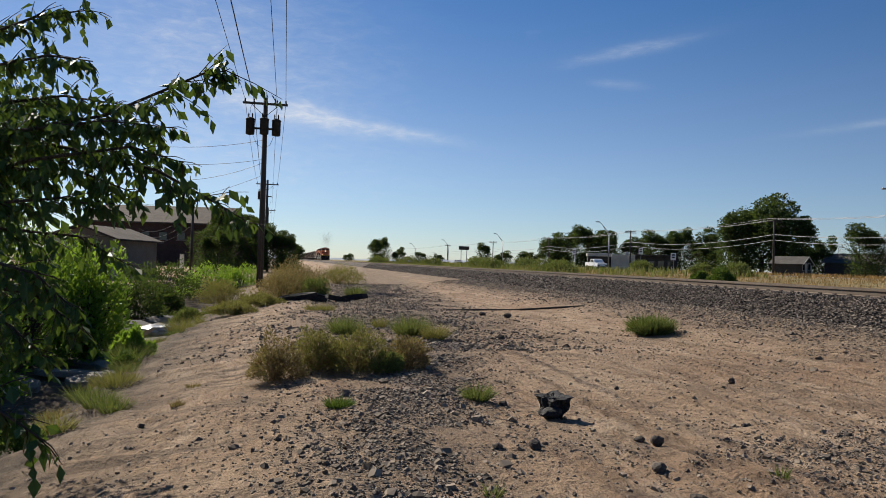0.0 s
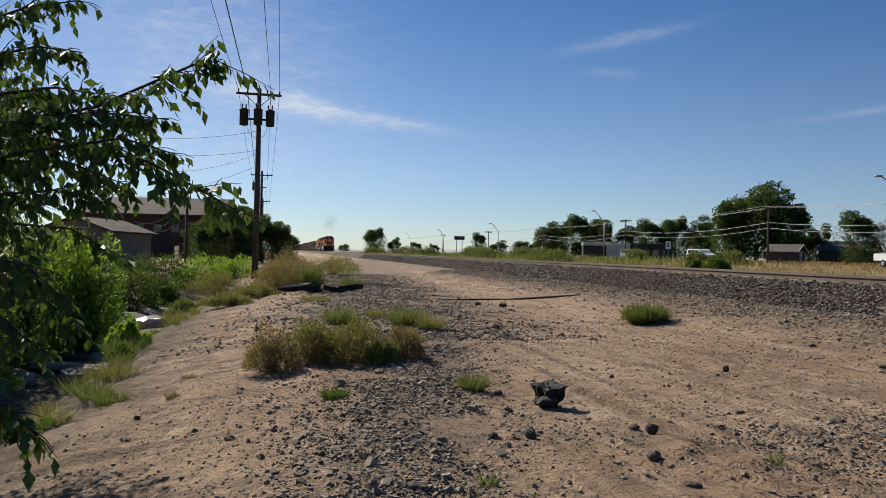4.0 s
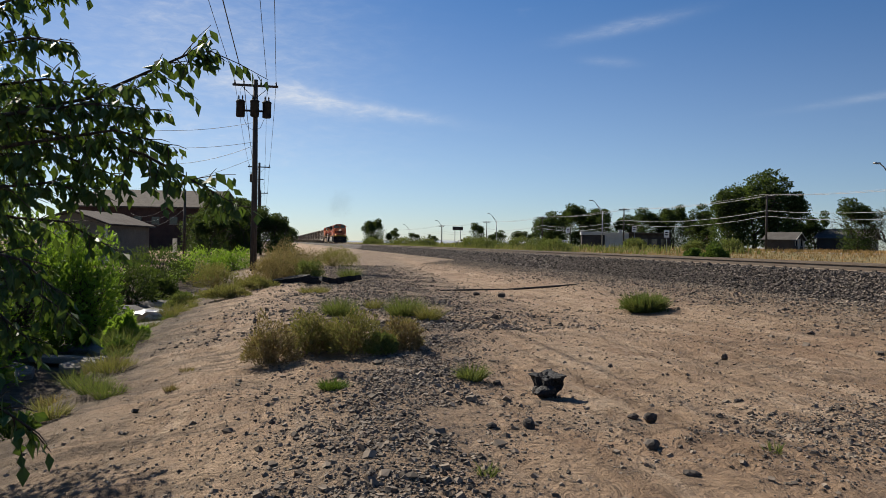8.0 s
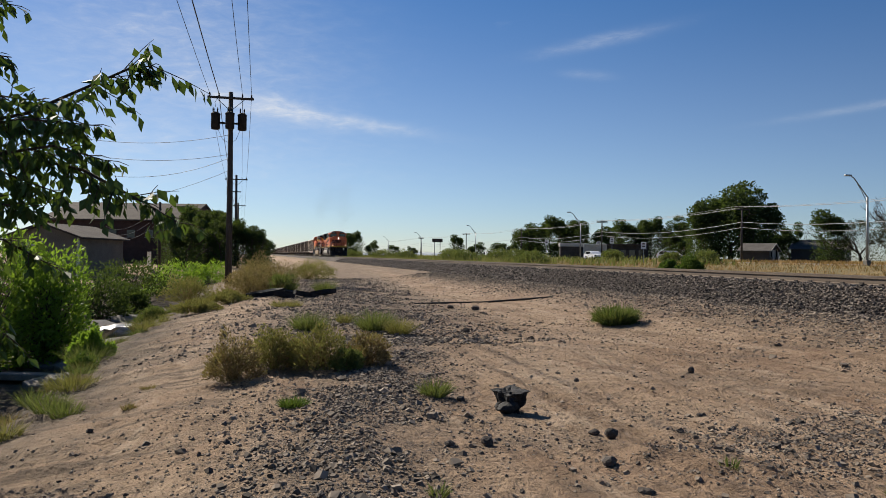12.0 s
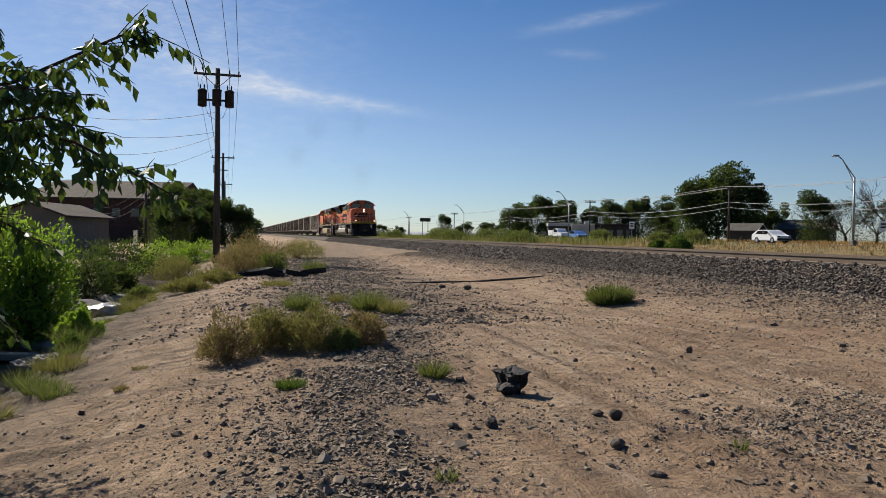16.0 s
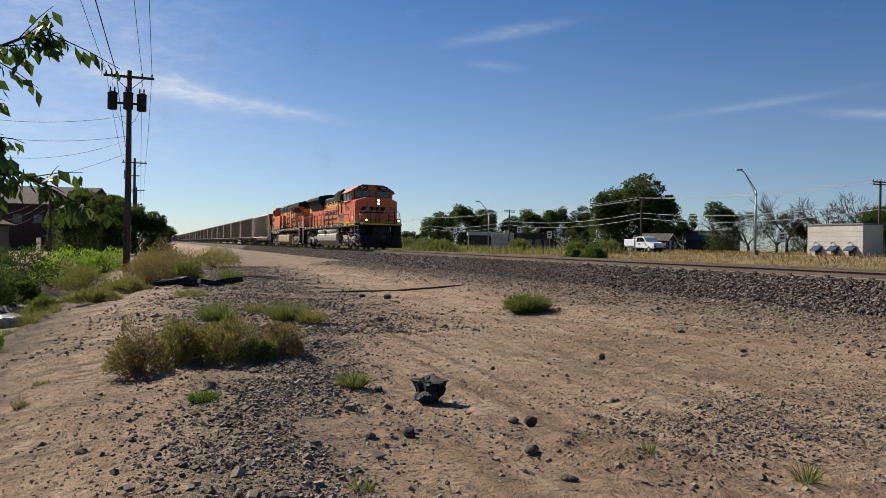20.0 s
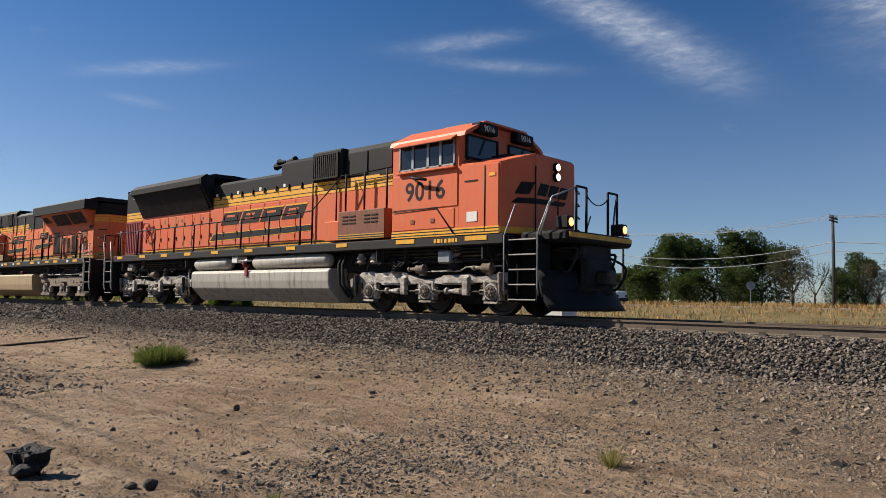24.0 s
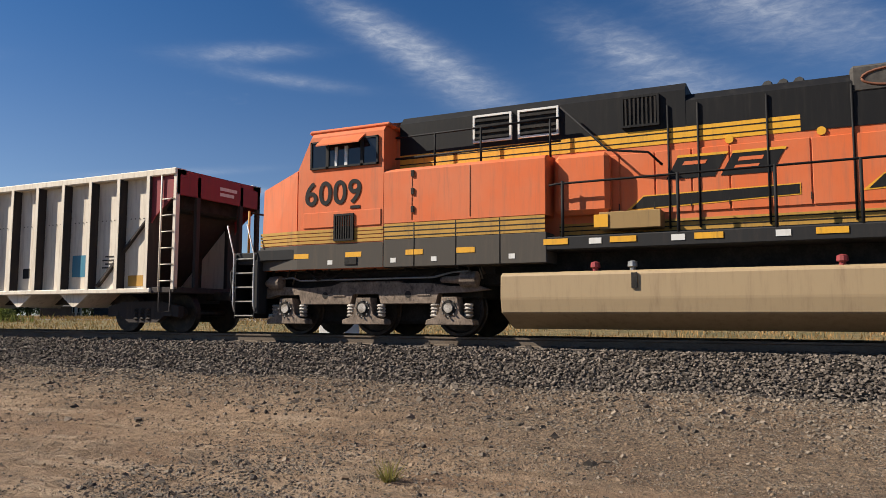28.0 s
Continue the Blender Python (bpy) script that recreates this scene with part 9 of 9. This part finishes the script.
def slabs():
    """Broken concrete slabs along the ditch, dark asphalt scraps on the bank."""
    rng = random.Random(4)
    for i, (x, y, w, d, tilt) in enumerate(((-3.6, 17.0, 1.5, 1.0, 8), (-4.6, 18.2, 1.6, 1.1, -6), (-3.7, 19.0, 1.4, 0.8, 5), (-4.4, 20.3, 1.7, 1.0, 9), (-3.5, 21.4, 1.3, 0.9, -8), (-4.7, 22.3, 1.6, 1.1, 4), (-3.9, 24.5, 1.5, 1.0, 12), (-5.0, 25.5, 1.5, 1.2, 20), (-4.1, 28.5, 1.8, 1.2, 15), (-5.4, 29.5, 1.8, 1.0, 25), (-4.6, 32.5, 1.8, 1.3, 18), (-5.6, 34, 1.6, 1.1, 28), (-3.3, 16.0, 1.1, 0.8, -10), (-5.2, 16.6, 1.4, 0.9, 12), (-3.2, 26.0, 0.9, 0.6, 8), (-3.4, 29.8, 0.7, 0.5, 6))):
        bm = bmesh.new()
        n = 7
        ring = [(math.cos(2 * math.pi * k / n) * w / 2 * rng.uniform(0.7, 1.05), math.sin(2 * math.pi * k / n) * d / 2 * rng.uniform(0.7, 1.05)) for k in range(n)]
        prism(bm, ring, "z", -0.07, 0.07)
        bmesh.ops.bevel(bm, geom=bm.edges[:], offset=0.02, segments=1, affect="EDGES")
        solid("concrete_slab", bm, "concrete", "broken grey concrete slab lying in the ditch", "slab", pose(x, y, height(x, y) + 0.1, tilt, rng.uniform(-8, 8), rng.uniform(-30, 30)), "broken slabs in the ditch")
    for x, y, w, d in ((0.6, 26.2, 1.6, 0.5), (1.4, 26.8, 1.2, 0.5), (1.9, 25.6, 0.9, 0.5), (2.6, 26.5, 1.0, 0.4), (1.2, 25.2, 0.8, 0.4)):
        bm = bmesh.new()
        ring = [(math.cos(2 * math.pi * k / 7) * w / 2 * rng.uniform(0.7, 1.05), math.sin(2 * math.pi * k / 7) * d / 2 * rng.uniform(0.7, 1.05)) for k in range(7)]
        prism(bm, ring, "z", -0.08, 0.08)
        solid("asphalt_scrap", bm, "block_tar", "dark broken asphalt scrap on the bank", "asphalt scrap", pose(x, y, height(x, y) + 0.1, rng.uniform(-12, 12), rng.uniform(-12, 12), rng.uniform(-20, 20)), "asphalt scraps on the bank")
    bm = bmesh.new()
    bmesh.ops.create_icosphere(bm, subdivisions=3, radius=0.5)
    for v in bm.verts:
        v.co = Vector((v.co.x * 1.5, v.co.y * 0.8, v.co.z * 0.45)) * (1 + 0.3 * noise.noise(v.co * 4))
    solid("plastic_bag", bm, "plastic_sheet", "crumpled pale plastic bag caught in the ditch", "plastic bag", pose(-4.2, 27.4, height(-4.2, 27.4) + 0.2))
    bm = bmesh.new()
    rows = [[bm.verts.new((i * 0.12 + 0.05 * noise.noise((i, j, 0)), j * 0.12, 0.5 - 0.45 * (i / 6) ** 1.4 + 0.08 * noise.noise((i * 0.9, j * 0.9, 3)))) for j in range(6)] for i in range(7)]
    for a, b in zip(rows, rows[1:]):
        for j in range(5):
            bm.faces.new((a[j], a[j + 1], b[j + 1], b[j]))
    ob = solid("plastic_sheet", bm, "plastic_sheet", "thin clear plastic sheet hanging into the ditch", "plastic sheet", pose(-3.2, 21.8, height(-3.2, 21.8) + 0.05, 0, 0, 150))
    ob.modifiers.new("thickness", "SOLIDIFY").thickness = 0.006
    # thin dark bar added to draw a dark line across the sand
    bm = bmesh.new()
    rod(bm, [(5.0, 22.3, height(5.0, 22.3)), (5.9, 22.2, height(5.9, 22.2) + 0.02), (7.2, 22.5, height(7.2, 22.5) + 0.01), (9.4, 22.0, height(9.4, 22.0))], 0.035, 7, 0.03)
    solid("old_pipe", bm, "grime", "dark half-buried bar standing in for a dark line below the ballast", "pipe")


slabs()

TRAIN = [(LOCO_A, 0.0), (LOCO_B, 20.3)] + [(car, 42.2 + CAR_PITCH * i) for i, car in enumerate(CARS)]


# how far the train is behind an even roll at SPEED: it slows a little all the way
LATE = [(0.0, 21.3), (3.0, 16.1), (6.0, 11.3), (9.0, 7.5), (12.0, 4.4), (15.0, 2.2), (18.0, 0.5), (20.0, 0.0), (22.0, -0.18), (23.0, -0.2), (24.0, -0.16), (25.0, -0.01), (26.0, 0.13), (27.0, 0.27), (28.0, 0.42)]


def nose_at(t):
    return NOSE_Y + SPEED * (24.5 - t) + float(np.interp(t, [a for a, _ in LATE], [b for _, b in LATE]))


def motions():
    """The train rolls past, slowing slightly; its wheels turn with it."""
    times = (0.0, 7.0, 14.0, 21.0, 28.0)
    for ob, s in TRAIN:
        walk(ob, [(t, pose(TRACK_X, nose_at(t) + s, RAIL_Z)) for t, _ in LATE])
    # the smoke rides with the train at first, then hangs back, rises and thins out
    drift = ((0.0, 8.0, 7.2), (4.0, 8.0, 7.8), (8.0, 9.0, 8.4), (12.0, 16.0, 9.0), (16.0, 40.0, 12.0), (20.0, 80.0, 18.0), (24.0, 120.0, 26.0), (28.0, 160.0, 36.0))
    walk(SMOKE, [(t, pose(TRACK_X + 0.6, nose_at(t) + back, RAIL_Z + up)) for t, back, up in drift])
    for puff, (px, pz) in zip(SMOKE.children, ((-1.0, 0.3), (0.9, -0.2), (-0.5, 1.0), (0.7, 1.2))):
        walk(puff, [(t, pose(px * k, 0, pz * k)) for t, k in ((0.0, 0.0), (4.0, 0.7), (8.0, 1.3), (12.0, 2.4), (16.0, 6.0), (20.0, 14.0), (28.0, 40.0))])
    slowing = ((0.0, 325.0), (7.0, 237.5), (14.0, 150.0), (20.0, 75.0), (21.5, 54.5), (22.5, 44.4), (24.0, 31.3), (26.0, 13.9), (28.0, -3.5))
    for ob, lane, y, v in VEHICLES:
        way = slowing if ob.name == "service_truck" else [(t, y + v * t) for t in times]
        walk(ob, [(t, pose(lane, at, 1.06, 0, 0, 0 if v < 0 else 180)) for t, at in way])
    for ob, s, r in WHEELS:
        n = int((nose_at(0.0) - nose_at(28.0)) / r / radians(75)) + 1
        walk(ob, [(28.0 * i / n, pose(0, s, r, math.degrees((nose_at(0.0) - nose_at(28.0 * i / n)) / r))) for i in range(n + 1)])


motions()
